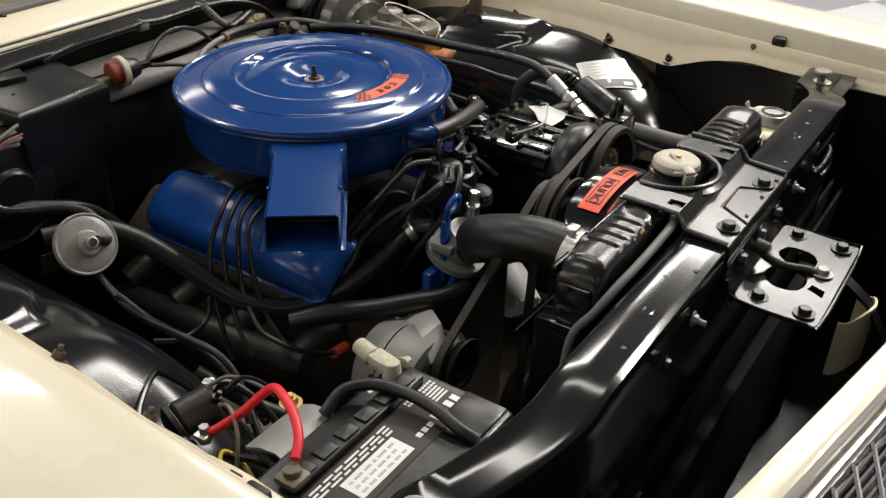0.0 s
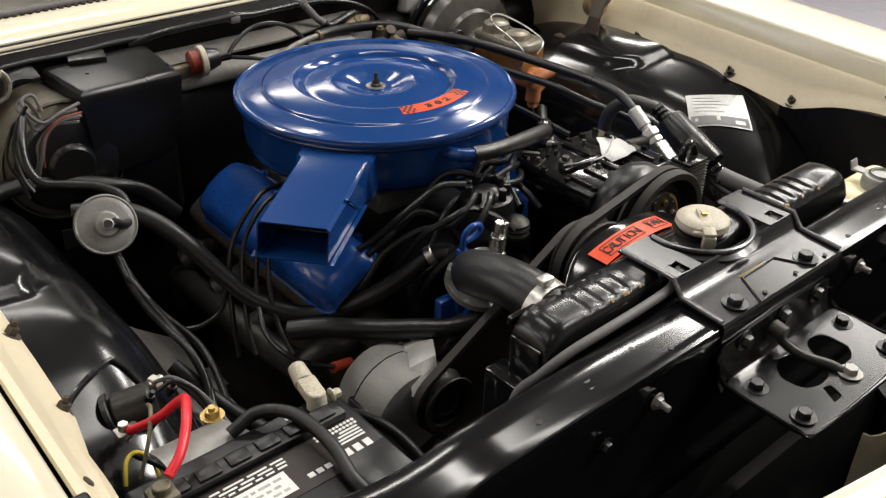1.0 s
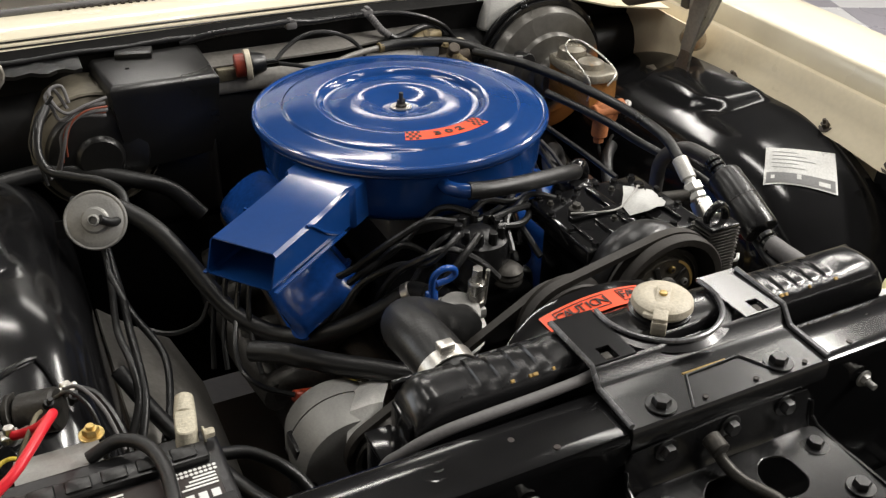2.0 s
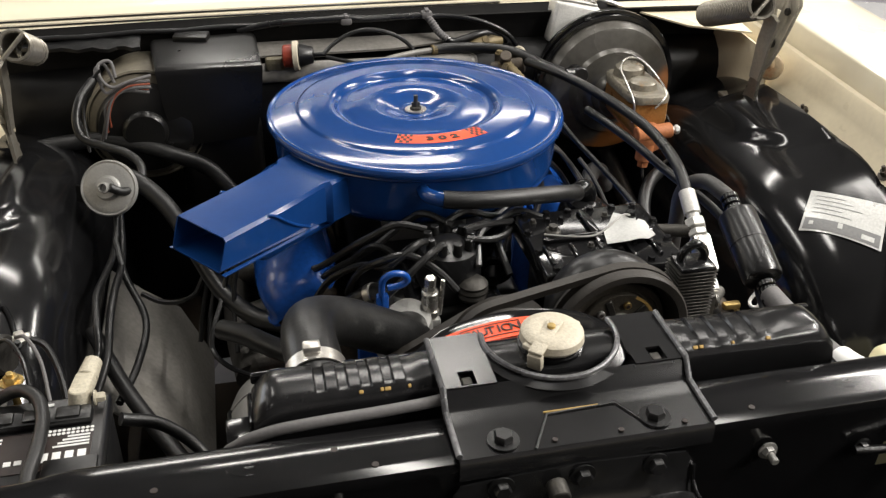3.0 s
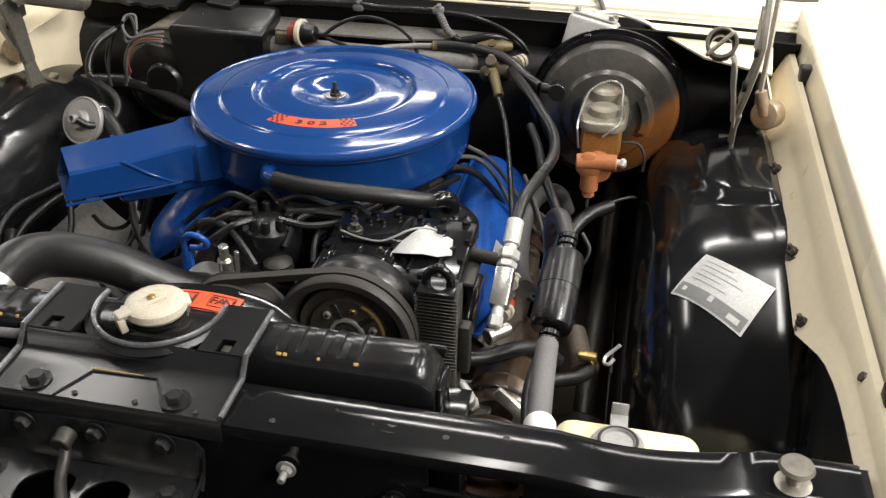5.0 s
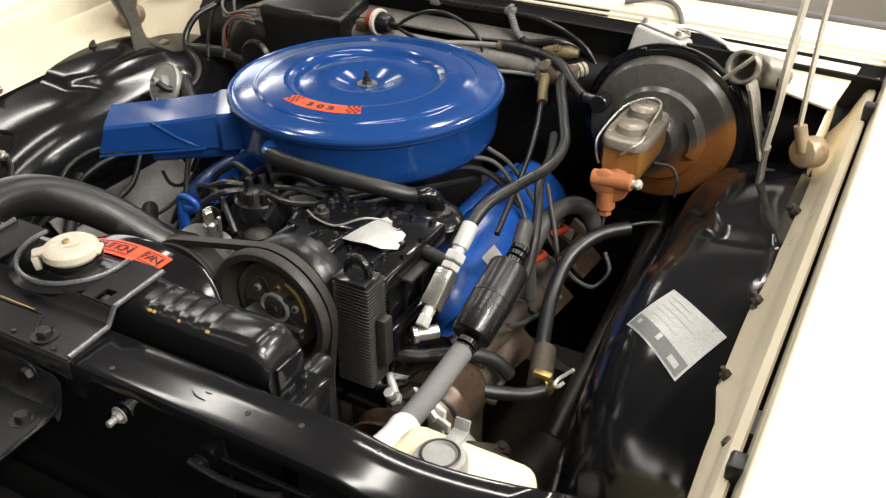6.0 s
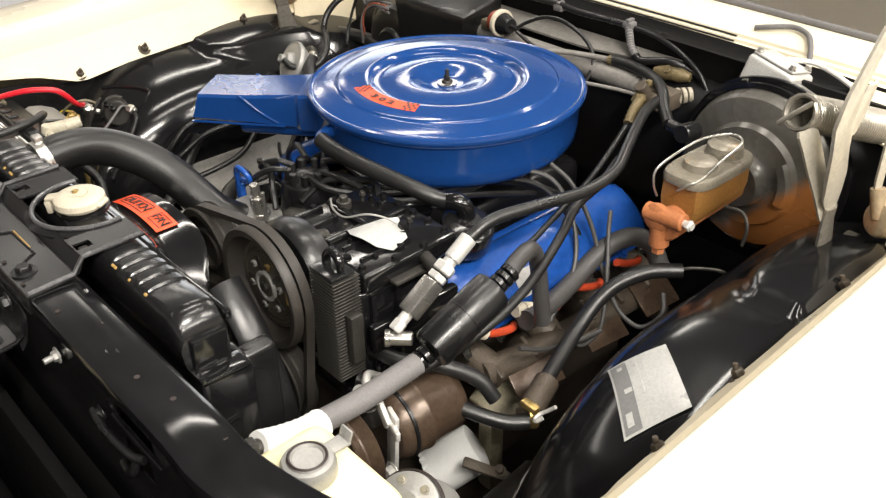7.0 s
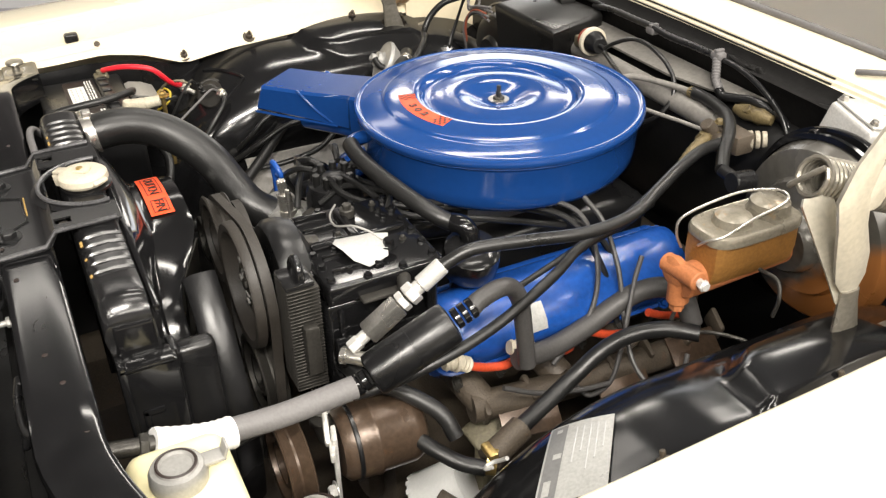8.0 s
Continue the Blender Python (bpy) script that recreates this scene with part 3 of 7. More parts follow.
# end plates with hood bumper screws
for s in (-1, 1):
    end = part("end_plate", thick(loft([[(s * x, y, 0.887 - 0.004 * math.sin((x - 0.52) * 20)) for x in (0.560, 0.575, 0.59, 0.62, 0.645, 0.668)] for y in (-0.668, -0.65, -0.62, -0.605, -0.592)]), 0.002), BLACK_SHEET, support, "black sheet end plate")
    bump = part("bumper_screw", join(lathe([(0, 0), (0.021, 0), (0.022, 0.002), (0.017, 0.0035), (0.008, 0.004), (0.0075, 0.018), (0.016, 0.019), (0.018, 0.022), (0.016, 0.026), (0, 0.027)], 28, Matrix.Translation((s * 0.602, -0.622, 0.8865)) @ Matrix.Scale(0.85, 4))), HINGE_STEEL, support, "worn adjusting screw with a round head")
# latch plate ahead of the beam
latch = thing("hood_latch_plate", (0, -0.77, 0.84), "black bolted hood latch plate ahead of the beam", "latch")
def rounded(points, r, n=5):
    """An outline with its corners rounded off."""
    out = []
    for k, p in enumerate(points):
        a, b, c = Vector(points[k - 1]), Vector(p), Vector(points[(k + 1) % len(points)])
        u, v = (a - b), (c - b)
        d = min(r, u.length * 0.48, v.length * 0.48)
        p0, p1 = b + u.normalized() * d, b + v.normalized() * d
        for i in range(n + 1):
            t = i / n
            out.append(tuple(p0 * (1 - t) ** 2 + b * 2 * t * (1 - t) + p1 * t * t))
    return out


def pierced(outline, holes, depth, m):
    """A flat plate with holes through it, from filled outlines."""
    cu = bpy.data.curves.new("outline", "CURVE")
    cu.dimensions, cu.fill_mode, cu.extrude = "2D", "BOTH", depth
    cu.bevel_depth, cu.bevel_resolution = 0.0008, 1
    for loop in (outline, *holes):
        sp = cu.splines.new("POLY")
        sp.points.add(len(loop) - 1)
        for q, (x, y) in zip(sp.points, loop):
            q.co = (x, y, 0, 1)
        sp.use_cyclic_u = True
    tmp = bpy.data.objects.new("outline", cu)
    scene.collection.objects.link(tmp)
    me = bpy.data.meshes.new_from_object(tmp.evaluated_get(bpy.context.evaluated_depsgraph_get()))
    bpy.data.objects.remove(tmp)
    bm = bmesh.new()
    bm.from_mesh(me)
    bpy.data.meshes.remove(me)
    bm.transform(m)
    return bm


LATCH = Matrix.Translation((0, -0.716, 0.8665)) @ pose(0, 0, 0, 2.2, 0, 0) @ Matrix.Translation((0, 0.716, 0))
part("bracket", pierced(rounded([(-0.112, -0.712), (-0.112, -0.806), (0.103, -0.806), (0.103, -0.712)], 0.016), [
    rounded([(0.046, -0.729), (0.020, -0.724), (0.004, -0.740), (0.006, -0.771), (0.034, -0.772), (0.048, -0.760)], 0.012),
    rounded([(-0.006, -0.728), (-0.038, -0.724), (-0.058, -0.742), (-0.052, -0.767), (-0.034, -0.774), (-0.007, -0.771)], 0.012),
    rounded([(-0.024, -0.779), (-0.036, -0.776), (-0.046, -0.796), (-0.030, -0.796)], 0.003)], 0.0007, LATCH), BLACK_SHEET, latch)
part("upright", thick(loft([[(x, y, z - dz) for y, z in ((-0.7005, 0.905), (-0.7025, 0.892), (-0.706, 0.876), (-0.712, 0.8668))] for x, dz in ((-0.110, 0.012), (-0.104, 0.003), (-0.06, 0.0), (0.0, -0.003), (0.06, 0.0), (0.094, 0.003), (0.101, 0.012))]), 0.0025), BLACK_SHEET, latch)
part("rim", tube([(-0.111, -0.703, 0.889), (-0.111, -0.716, 0.868), (-0.111, -0.795, 0.866), (-0.103, -0.8075, 0.8645), (0.0, -0.8095, 0.8640), (0.094, -0.8075, 0.8645), (0.101, -0.795, 0.866), (0.101, -0.716, 0.868), (0.101, -0.703, 0.889)], 0.002, 3, 8), BLACK, latch)
for bx, by in ((-0.088, -0.735), (-0.090, -0.788), (0.006, -0.783), (0.080, -0.733), (0.078, -0.788)):
    bolt_on(latch, bx, by, 0.8662, 0.0078, 0.008, material=GREY_METAL if bx == 0.006 else None)
part("latch_hook", join(tube([(-0.025, -0.712, 0.895), (-0.022, -0.722, 0.882), (-0.016, -0.742, 0.874), (0.0, -0.768, 0.869), (0.004, -0.782, 0.862)], 0.0055, 5, 10), rod((-0.025, -0.706, 0.896), (-0.025, -0.722, 0.893), 0.009, 14)), STEEL_DARK, latch, "greasy release lever")
for bx in (-0.07, 0.0, 0.065):
    part("bolt", hexbolt(pose(bx, -0.7025, 0.897, 90, 0, 0), 0.0075, 0.008), BLACK_SATIN, latch)
part("cream_bracket", thick(loft([[(0.034 + 0.036 * math.cos(a), -0.818 - 0.030 * math.sin(a), z - 0.02 * math.cos(a) ** 4) for a in [math.pi * (0.05 + 0.98 * i / 12) for i in range(13)]] for z in (0.755, 0.79, 0.825, 0.832)]), 0.003), CREAM_DULL, latch, "cream painted centre bracket")
part("brace", thick(loft([[(x, y, z) for x in (0.02, 0.035, 0.04)] for y, z in ((-0.80, 0.862), (-0.84, 0.835), (-0.87, 0.79), (-0.88, 0.60))]), 0.004), BLACK_SATIN, latch)
# condenser and stone guard behind the grille
cond = thing("condenser", (0, -0.73, 0.42), "black air conditioning condenser ahead of the radiator", "radiator")
part("core", box(-0.30, 0.30, -0.730, -0.712, 0.42, 0.70, 0.004), CAVITY_DARK, cond, "black finned core")
for s in (-1, 1):
    part("side_rail", box(s * 0.30, s * 0.318, -0.740, -0.706, 0.41, 0.70, 0.003), CAVITY_DARK, cond)
# filler panels, added to hide the pale floor and keep the cavity dark
single("front_filler", thick(loft([[(x, y, z) for y, z in ((-0.69, 0.42), (-0.75, 0.40), (-0.85, 0.42), (-0.92, 0.50), (-0.935, 0.58))] for x in (-0.72, -0.36, 0.0, 0.36, 0.72)]), 0.003), BLACK_SATIN, "added black filler panel behind the grille", "panel")
for s in (-1, 1):
    part("side_filler", box(s * 0.30, s * 0.69, -0.708, -0.702, 0.36, 0.72, 0.002), CAVITY_DARK, support)
    part("bolt", hexbolt(pose(s * 0.272, -0.6975, 0.872, 90, 0, 0), 0.006, 0.006), BLACK_SATIN, support)


# ---- air cleaner ----
Z = 0.93
air = thing("air_cleaner", (0, 0, Z - 0.1), "round glossy blue air cleaner with a snorkel on the engine", "air cleaner")
LID = [(0, 0.0015), (0.012, 0.0015), (0.022, 0.0005), (0.030, 0.002), (0.044, 0.0085), (0.056, 0.0125), (0.068, 0.0135), (0.098, 0.0100), (0.106, 0.0085), (0.112, 0.0095), (0.1165, 0.0150), (0.121, 0.0175), (0.127, 0.0172), (0.150, 0.0158), (0.166, 0.0140), (0.1685, 0.0132), (0.1700, 0.0116), (0.1715, 0.0108), (0.174, 0.0104), (0.188, 0.0086), (0.2005, 0.0062), (0.2045, 0.0050), (0.2065, 0.0052), (0.2090, 0.0066), (0.2118, 0.0056), (0.2135, 0.0020), (0.2135, -0.0015), (0.2120, -0.0045), (0.2060, -0.0055)]
lid = part("lid", lathe(LID, 128, Matrix.Translation((0, 0, Z))), BLUE, air)
part("body", lathe([(0.2055, -0.006), (0.2085, -0.0065), (0.2090, -0.0085), (0.2060, -0.0110), (0.2045, -0.014), (0.2030, -0.050), (0.2010, -0.066), (0.1950, -0.076), (0.185, -0.080), (0.10, -0.082), (0.06, -0.086), (0.06, -0.11)], 128, Matrix.Translation((0, 0, Z))), BLUE, air)
part("wing_nut", join(rod((0, 0, Z), (0, 0, Z + 0.024), 0.0032, 12), disc(0.0085, 0.006, 6, Matrix.Translation((0, 0, Z + 0.001))), box(-0.006, 0.006, -0.002, 0.002, Z + 0.006, Z + 0.014, 0.001)), STEEL_DARK, air, "dark oily stud and nut")
part("washer", lathe([(0.0085, 0.0018), (0.0155, 0.0018), (0.0155, 0.0034), (0.0085, 0.0034)], 32, Matrix.Translation((0, 0, Z))), ZINC, air, "bright steel washer")


def lid_z(r):
    return Z + lerp(r, LID)


def lid_patch(r0, r1, a0, a1, lift, n=16):
    rows = [[(r * math.cos(radians(a0 + (a1 - a0) * i / n)), r * math.sin(radians(a0 + (a1 - a0) * i / n)), lid_z(r) + lift) for i in range(n + 1)] for r in (r0, (r0 + r1) / 2, r1)]
    return loft(rows)


decal = part("decal", lid_patch(0.1235, 0.1475, -112.0, -60.5, 0.0005, 32), ORANGE, lid, "orange-red displacement decal with checkered ends")
for e0, sgn in ((-112.0, 1), (-60.5, -1)):
    for i in range(5):
        for k in range(4):
            if (i + k) % 2 == 0:
                r0 = 0.1240 + k * 0.0057
                a0 = e0 + sgn * (0.4 + i * 1.7)
                part("check", lid_patch(r0, r0 + 0.0057, a0, a0 + sgn * 1.7, 0.0009, 2), BLACK_INK, decal)


def lettering(name, text, m, size, material, parent, depth=0.0003, label="", bold=0.0):
    """Raised letters from the built-in font, as a mesh."""
    cu = bpy.data.curves.new(name, "FONT")
    cu.body, cu.size, cu.align_x, cu.align_y, cu.extrude = text, size, "CENTER", "CENTER", depth
    cu.offset = bold
    tmp = bpy.data.objects.new(name, cu)
    scene.collection.objects.link(tmp)
    me = bpy.data.meshes.new_from_object(tmp.evaluated_get(bpy.context.evaluated_depsgraph_get()))
    bpy.data.objects.remove(tmp)
    bm = bmesh.new()
    bm.from_mesh(me)
    bpy.data.meshes.remove(me)
    bm.transform(m)
    return part(name, bm, material, parent, label, smooth=False)


for ch, ang in (("3", -93.4), ("0", -86.2), ("2", -79.0)):
    a = radians(ang)
    lettering("digit", ch, Matrix.Translation((0.1355 * math.cos(a), 0.1355 * math.sin(a), lid_z(0.1355) + 0.0009)) @ pose(0, 0, 0, 0, 0, ang + 90) @ Matrix.Diagonal((1.45, 1, 1, 1)), 0.0145, BLACK_INK, decal, bold=0.0007)
SN = Matrix.Translation((0, 0, Z)) @ pose(0, 0, 0, 0, 0, 218.5)


def snorkel_ring(r, w, top, bottom, skew=0.0):
    e = 0.004
    return [SN @ Vector((r + skew * (k in (3, 4, 5, 6)), y, z)) for k, (y, z) in enumerate(((-w + e, top), (w - e, top), (w, top - e), (w, bottom + e), (w - e, bottom), (-w + e, bottom), (-w, bottom + e), (-w, top - e)))]


snork = part("snorkel", thick(loft([snorkel_ring(0.175, 0.052, -0.010, -0.072), snorkel_ring(0.225, 0.052, -0.011, -0.072), snorkel_ring(0.232, 0.046, -0.013, -0.070), snorkel_ring(0.30, 0.046, -0.018, -0.066), snorkel_ring(0.392, 0.045, -0.021, -0.064, 0.012)], True, False), 0.0018), BLUE, air)
part("seam", thick(mesh([SN @ Vector(v) for v in ((0.25, -0.047, -0.0635), (0.404, -0.046, -0.0635), (0.404, -0.0515, -0.0635), (0.25, -0.052, -0.0635))], [(0, 1, 2, 3)]), 0.0015), BLUE, snork)
part("seam", thick(mesh([SN @ Vector(v) for v in ((0.25, 0.047, -0.0635), (0.404, 0.046, -0.0635), (0.404, 0.0515, -0.0635), (0.25, 0.052, -0.0635))], [(0, 1, 2, 3)]), 0.0015), BLUE, snork)
for s in (-1, 1):
    part("crease", tube([SN @ Vector(v) for v in ((0.262, s * 0.0455, -0.062), (0.290, s * 0.0465, -0.045), (0.318, s * 0.0465, -0.022), (0.325, s * 0.044, -0.0195))], 0.0022, 4, 8), BLUE, snork)
part("valve_plate", moved(box(0.30, 0.34, -0.042, 0.042, -0.060, -0.057, 0.001), SN), STEEL_DARK, snork)
part("snorkel_bulge", moved(box(0.20, 0.335, -0.036, 0.036, -0.090, -0.062, 0.012, 3), SN), BLUE, air)
part("hose_nipple", tube([(-0.030, -0.198, 0.906), (-0.028, -0.212, 0.906), (-0.020, -0.225, 0.907), (-0.008, -0.2335, 0.908)], 0.010, 5, 14), BLUE, air)

# ---- breather hose from the air cleaner to the oil filler cap ----
single("breather_hose", tube([(-0.012, -0.232, 0.908), (0.016, -0.234, 0.905), (0.058, -0.231, 0.901), (0.105, -0.221, 0.895), (0.148, -0.207, 0.887), (0.178, -0.190, 0.876), (0.190, -0.175, 0.868)], 0.0115, 8, 16), RUBBER, "black foam-covered breather hose at the air cleaner", "hose")
ocap = thing("oil_filler_cap", (0.2, -0.155, 0.79), "glossy black round oil filler cap on the valve cover", "cap")
part("cap", lathe([(0, 0.052), (0.014, 0.052), (0.017, 0.048), (0.030, 0.046), (0.0365, 0.041), (0.038, 0.030), (0.038, 0.010), (0.035, 0.004), (0.028, 0.0), (0.022, -0.03)], 40, Matrix.Translation((0.203, -0.160, 0.800)) @ pose(0, 0, 0, 0, 18, 0)), BLACK_SHEET, ocap)
part("elbow", tube([(0.212, -0.160, 0.845), (0.210, -0.162, 0.862), (0.201, -0.168, 0.870), (0.188, -0.176, 0.869)], 0.0125, 5, 14), BLACK, ocap)

# ---- engine ----
engine = thing("engine", (0, 0, 0.25), "blue and black V-engine with worn paint in the bay", "engine")
part("block", box(-0.19, 0.17, -0.27, 0.30, 0.28, 0.66, 0.02), IRON, engine, "greasy iron block")
part("intake_manifold", join(box(-0.12, 0.10, -0.24, 0.22, 0.66, 0.765, 0.018, 3), box(-0.06, 0.06, -0.30, -0.20, 0.70, 0.79, 0.015, 3)), BLACK_SATIN, engine, "black intake manifold")
part("carburetor", join(disc(0.062, 0.075, 32, Matrix.Translation((0, 0, 0.775))), box(-0.06, 0.06, -0.085, 0.09, 0.762, 0.80, 0.008)), GREY_METAL, engine, "grey metal carburetor under the air cleaner")
part("front_cover", box(-0.13, 0.13, -0.30, -0.26, 0.35, 0.70, 0.02), IRON, engine, "greasy timing cover")


def valve_cover(m, rear=1.0):
    prof = [(-0.058, 0.0), (-0.058, 0.005), (-0.054, 0.006), (-0.053, 0.022), (-0.050, 0.034), (-0.043, 0.045), (-0.031, 0.052), (-0.012, 0.056), (0.012, 0.056), (0.031, 0.052), (0.043, 0.045), (0.050, 0.034), (0.053, 0.022), (0.054, 0.006), (0.058, 0.005), (0.058, 0.0)]
    rings = []
    for y, k, h in ((-0.207, 0.62, 0.0), (-0.2055, 0.70, 0.24), (-0.200, 0.79, 0.46), (-0.191, 0.87, 0.66), (-0.178, 0.94, 0.82), (-0.160, 0.98, 0.94), (-0.13, 1, 1), (-0.05, 1, 1), (-0.035, 1, 1.06), (0.035, 1, 1.06), (0.05, 1, 1), (0.15, 1, 1), (0.175, 1.0, 0.97), (0.190, 0.96, 0.86), (0.200, 0.90, 0.62), (0.2045, 0.84, 0.30), (0.205, 0.80, 0.0)):
        rings.append([m @ Vector((x * (min(1.0, k + 0.10) if z <= 0.006 else k), y * (rear if y > 0 else 1.0), z if z <= 0.006 else 0.006 + (z - 0.006) * h)) for x, z in prof])
    return loft(rings)


VC_R = Matrix.Translation((0.224, -0.030, 0.724)) @ pose(0, 0, 0, 0, 38, 0)
VC_L = Matrix.Translation((-0.190, 0.002, 0.750)) @ pose(0, 0, 0, 0, -36, 0)
for mv, mh in ((VC_R, 1), (VC_L, -1)):
    vc = part("valve_cover", valve_cover(mv, 1.0 if mh > 0 else 0.70), BLUE_OLD, engine, "worn blue valve cover")
    for yy in (-0.15, 0.0, 0.15 if mh > 0 else 0.10):
        part("bolt", hexbolt(mv @ Matrix.Translation((0.056, yy, 0.006)), 0.006, 0.006, 1.4), BLUE_OLD, vc)
    part("head", moved(box(-0.070, 0.043 if mh > 0 else 0.03, -0.195 if mh > 0 else -0.165, 0.21, -0.09, 0.0, 0.02, 3), mv), BLUE_OLD if mh > 0 else IRON, engine, "cylinder head")
part("sticker", thick(loft([[VC_R @ Vector((x, y, z)) for y in (-0.095, -0.055)] for x, z in ((0.008, 0.0572), (0.020, 0.0558), (0.034, 0.0528), (0.044, 0.0462))]), 0.0004), SILVER_PAPER, engine, "worn silver tune-up sticker")
# the left side takes a darker metal: its shade is put into the colour
for s, x0 in ((1, 0.285), (-1, -0.27)):
    man = part("exhaust_manifold", tube([(x0, -0.20, 0.64), (x0 + s * 0.012, -0.08, 0.635), (x0 + s * 0.012, 0.08, 0.625), (x0, 0.19, 0.60), (x0 - s * 0.02, 0.25, 0.52)], 0.021, 6, 14), IRON if s > 0 else STEEL_DARK, engine, "greasy dark exhaust manifold")
    for y in (-0.19, -0.07, 0.05, 0.16):
        part("runner", tube([(x0 - s * 0.075, y, 0.655), (x0 - s * 0.03, y, 0.655), (x0, y + 0.01, 0.64)], 0.022, 4, 12), IRON if s > 0 else STEEL_DARK, man)
random.seed(52)
for k in range(7):
    y = -0.21 + 0.065 * k
    part("manifold_bolt", hexbolt(Matrix.Translation((0.262, y, 0.668)) @ pose(0, 0, 0, 0, 62, random.uniform(0, 60)), 0.008, 0.009, 1.5), STEEL_DARK, engine)
    part("manifold_rib", moved(box(-0.016, 0.024, -0.005, 0.005, -0.016, 0.020, 0.005, 2), Matrix.Translation((0.287, y + 0.028, 0.640)) @ pose(0, 0, 0, 0, 25, random.uniform(-12, 12))), IRON, engine)
for y in (-0.13, 0.02, 0.15):
    part("heat_shield", moved(box(-0.028, 0.030, -0.042, 0.042, -0.002, 0.002, 0.0015), Matrix.Translation((0.318, y, 0.630)) @ pose(0, 0, 0, random.uniform(-8, 8), 38, random.uniform(-10, 10))), OILY, engine, "oily brown shield plate")
# lifting eye, thermostat housing, sender
part("lifting_eye", join(tube([(-0.103, -0.318, 0.80), (-0.105, -0.320, 0.835), (-0.104, -0.322, 0.856), (-0.093, -0.324, 0.866), (-0.079, -0.322, 0.862), (-0.074, -0.319, 0.852), (-0.082, -0.318, 0.845), (-0.098, -0.318, 0.843)], 0.0042, 6, 10), box(-0.112, -0.097, -0.323, -0.314, 0.74, 0.835, 0.002)), BLUE_OLD, engine, "bright blue lifting eye")
part("blue_bracket", join(box(-0.135, -0.085, -0.315, -0.300, 0.70, 0.76, 0.004), tube([(-0.12, -0.32, 0.70), (-0.10, -0.33, 0.74), (-0.085, -0.325, 0.79)], 0.006, 5, 10)), BLUE_OLD, engine)
part("thermostat_housing", join(lathe([(0, 0.05), (0.026, 0.05), (0.030, 0.035), (0.032, 0.012), (0.044, 0.010), (0.044, 0.0), (0, 0)], 28, Matrix.Translation((-0.075, -0.315, 0.765)) @ pose(0, 0, 0, 25, 0, 0)), box(-0.115, -0.035, -0.335, -0.30, 0.785, 0.80, 0.004)), GREY_METAL, engine, "bare metal thermostat housing")
part("vacuum_switch", join(rod((-0.048, -0.322, 0.79), (-0.048, -0.326, 0.838), 0.0105, 16), rod((-0.048, -0.326, 0.838), (-0.048, -0.328, 0.858), 0.007, 6), lathe([(0, 0), (0.014, 0), (0.014, 0.006), (0, 0.006)], 6, Matrix.Translation((-0.048, -0.323, 0.804))), rod((-0.035, -0.323, 0.80), (-0.032, -0.325, 0.85), 0.003, 8)), ZINC, engine, "plated vacuum switch")
part("switch_ring", lathe([(0, 0), (0.018, 0), (0.02, 0.004), (0.018, 0.008), (0.020, 0.012), (0.018, 0.016), (0.019, 0.020), (0.012, 0.026), (0, 0.027)], 28, Matrix.Translation((0.012, -0.30, 0.805))), STEEL_DARK, engine, "ribbed dark cap")

# ---- distributor and ignition wires ----
dist = thing("distributor", (-0.02, -0.25, 0.76), "black distributor with a crown of ignition wires", "distributor")
part("cap", lathe([(0, 0.055), (0.012, 0.055), (0.020, 0.050), (0.036, 0.042), (0.040, 0.030), (0.042, 0.0), (0.034, -0.02), (0.02, -0.05)], 32, Matrix.Translation((-0.01, -0.262, 0.815))), BLACK_SATIN, dist)
random.seed(4)
for i in range(9):
    a = radians(i * 40)
    part("tower", rod((-0.01 + 0.026 * math.cos(a), -0.262 + 0.026 * math.sin(a), 0.848), (-0.01 + 0.027 * math.cos(a), -0.262 + 0.027 * math.sin(a), 0.876), 0.0065, 12, 0.0055), RUBBER, dist, "")
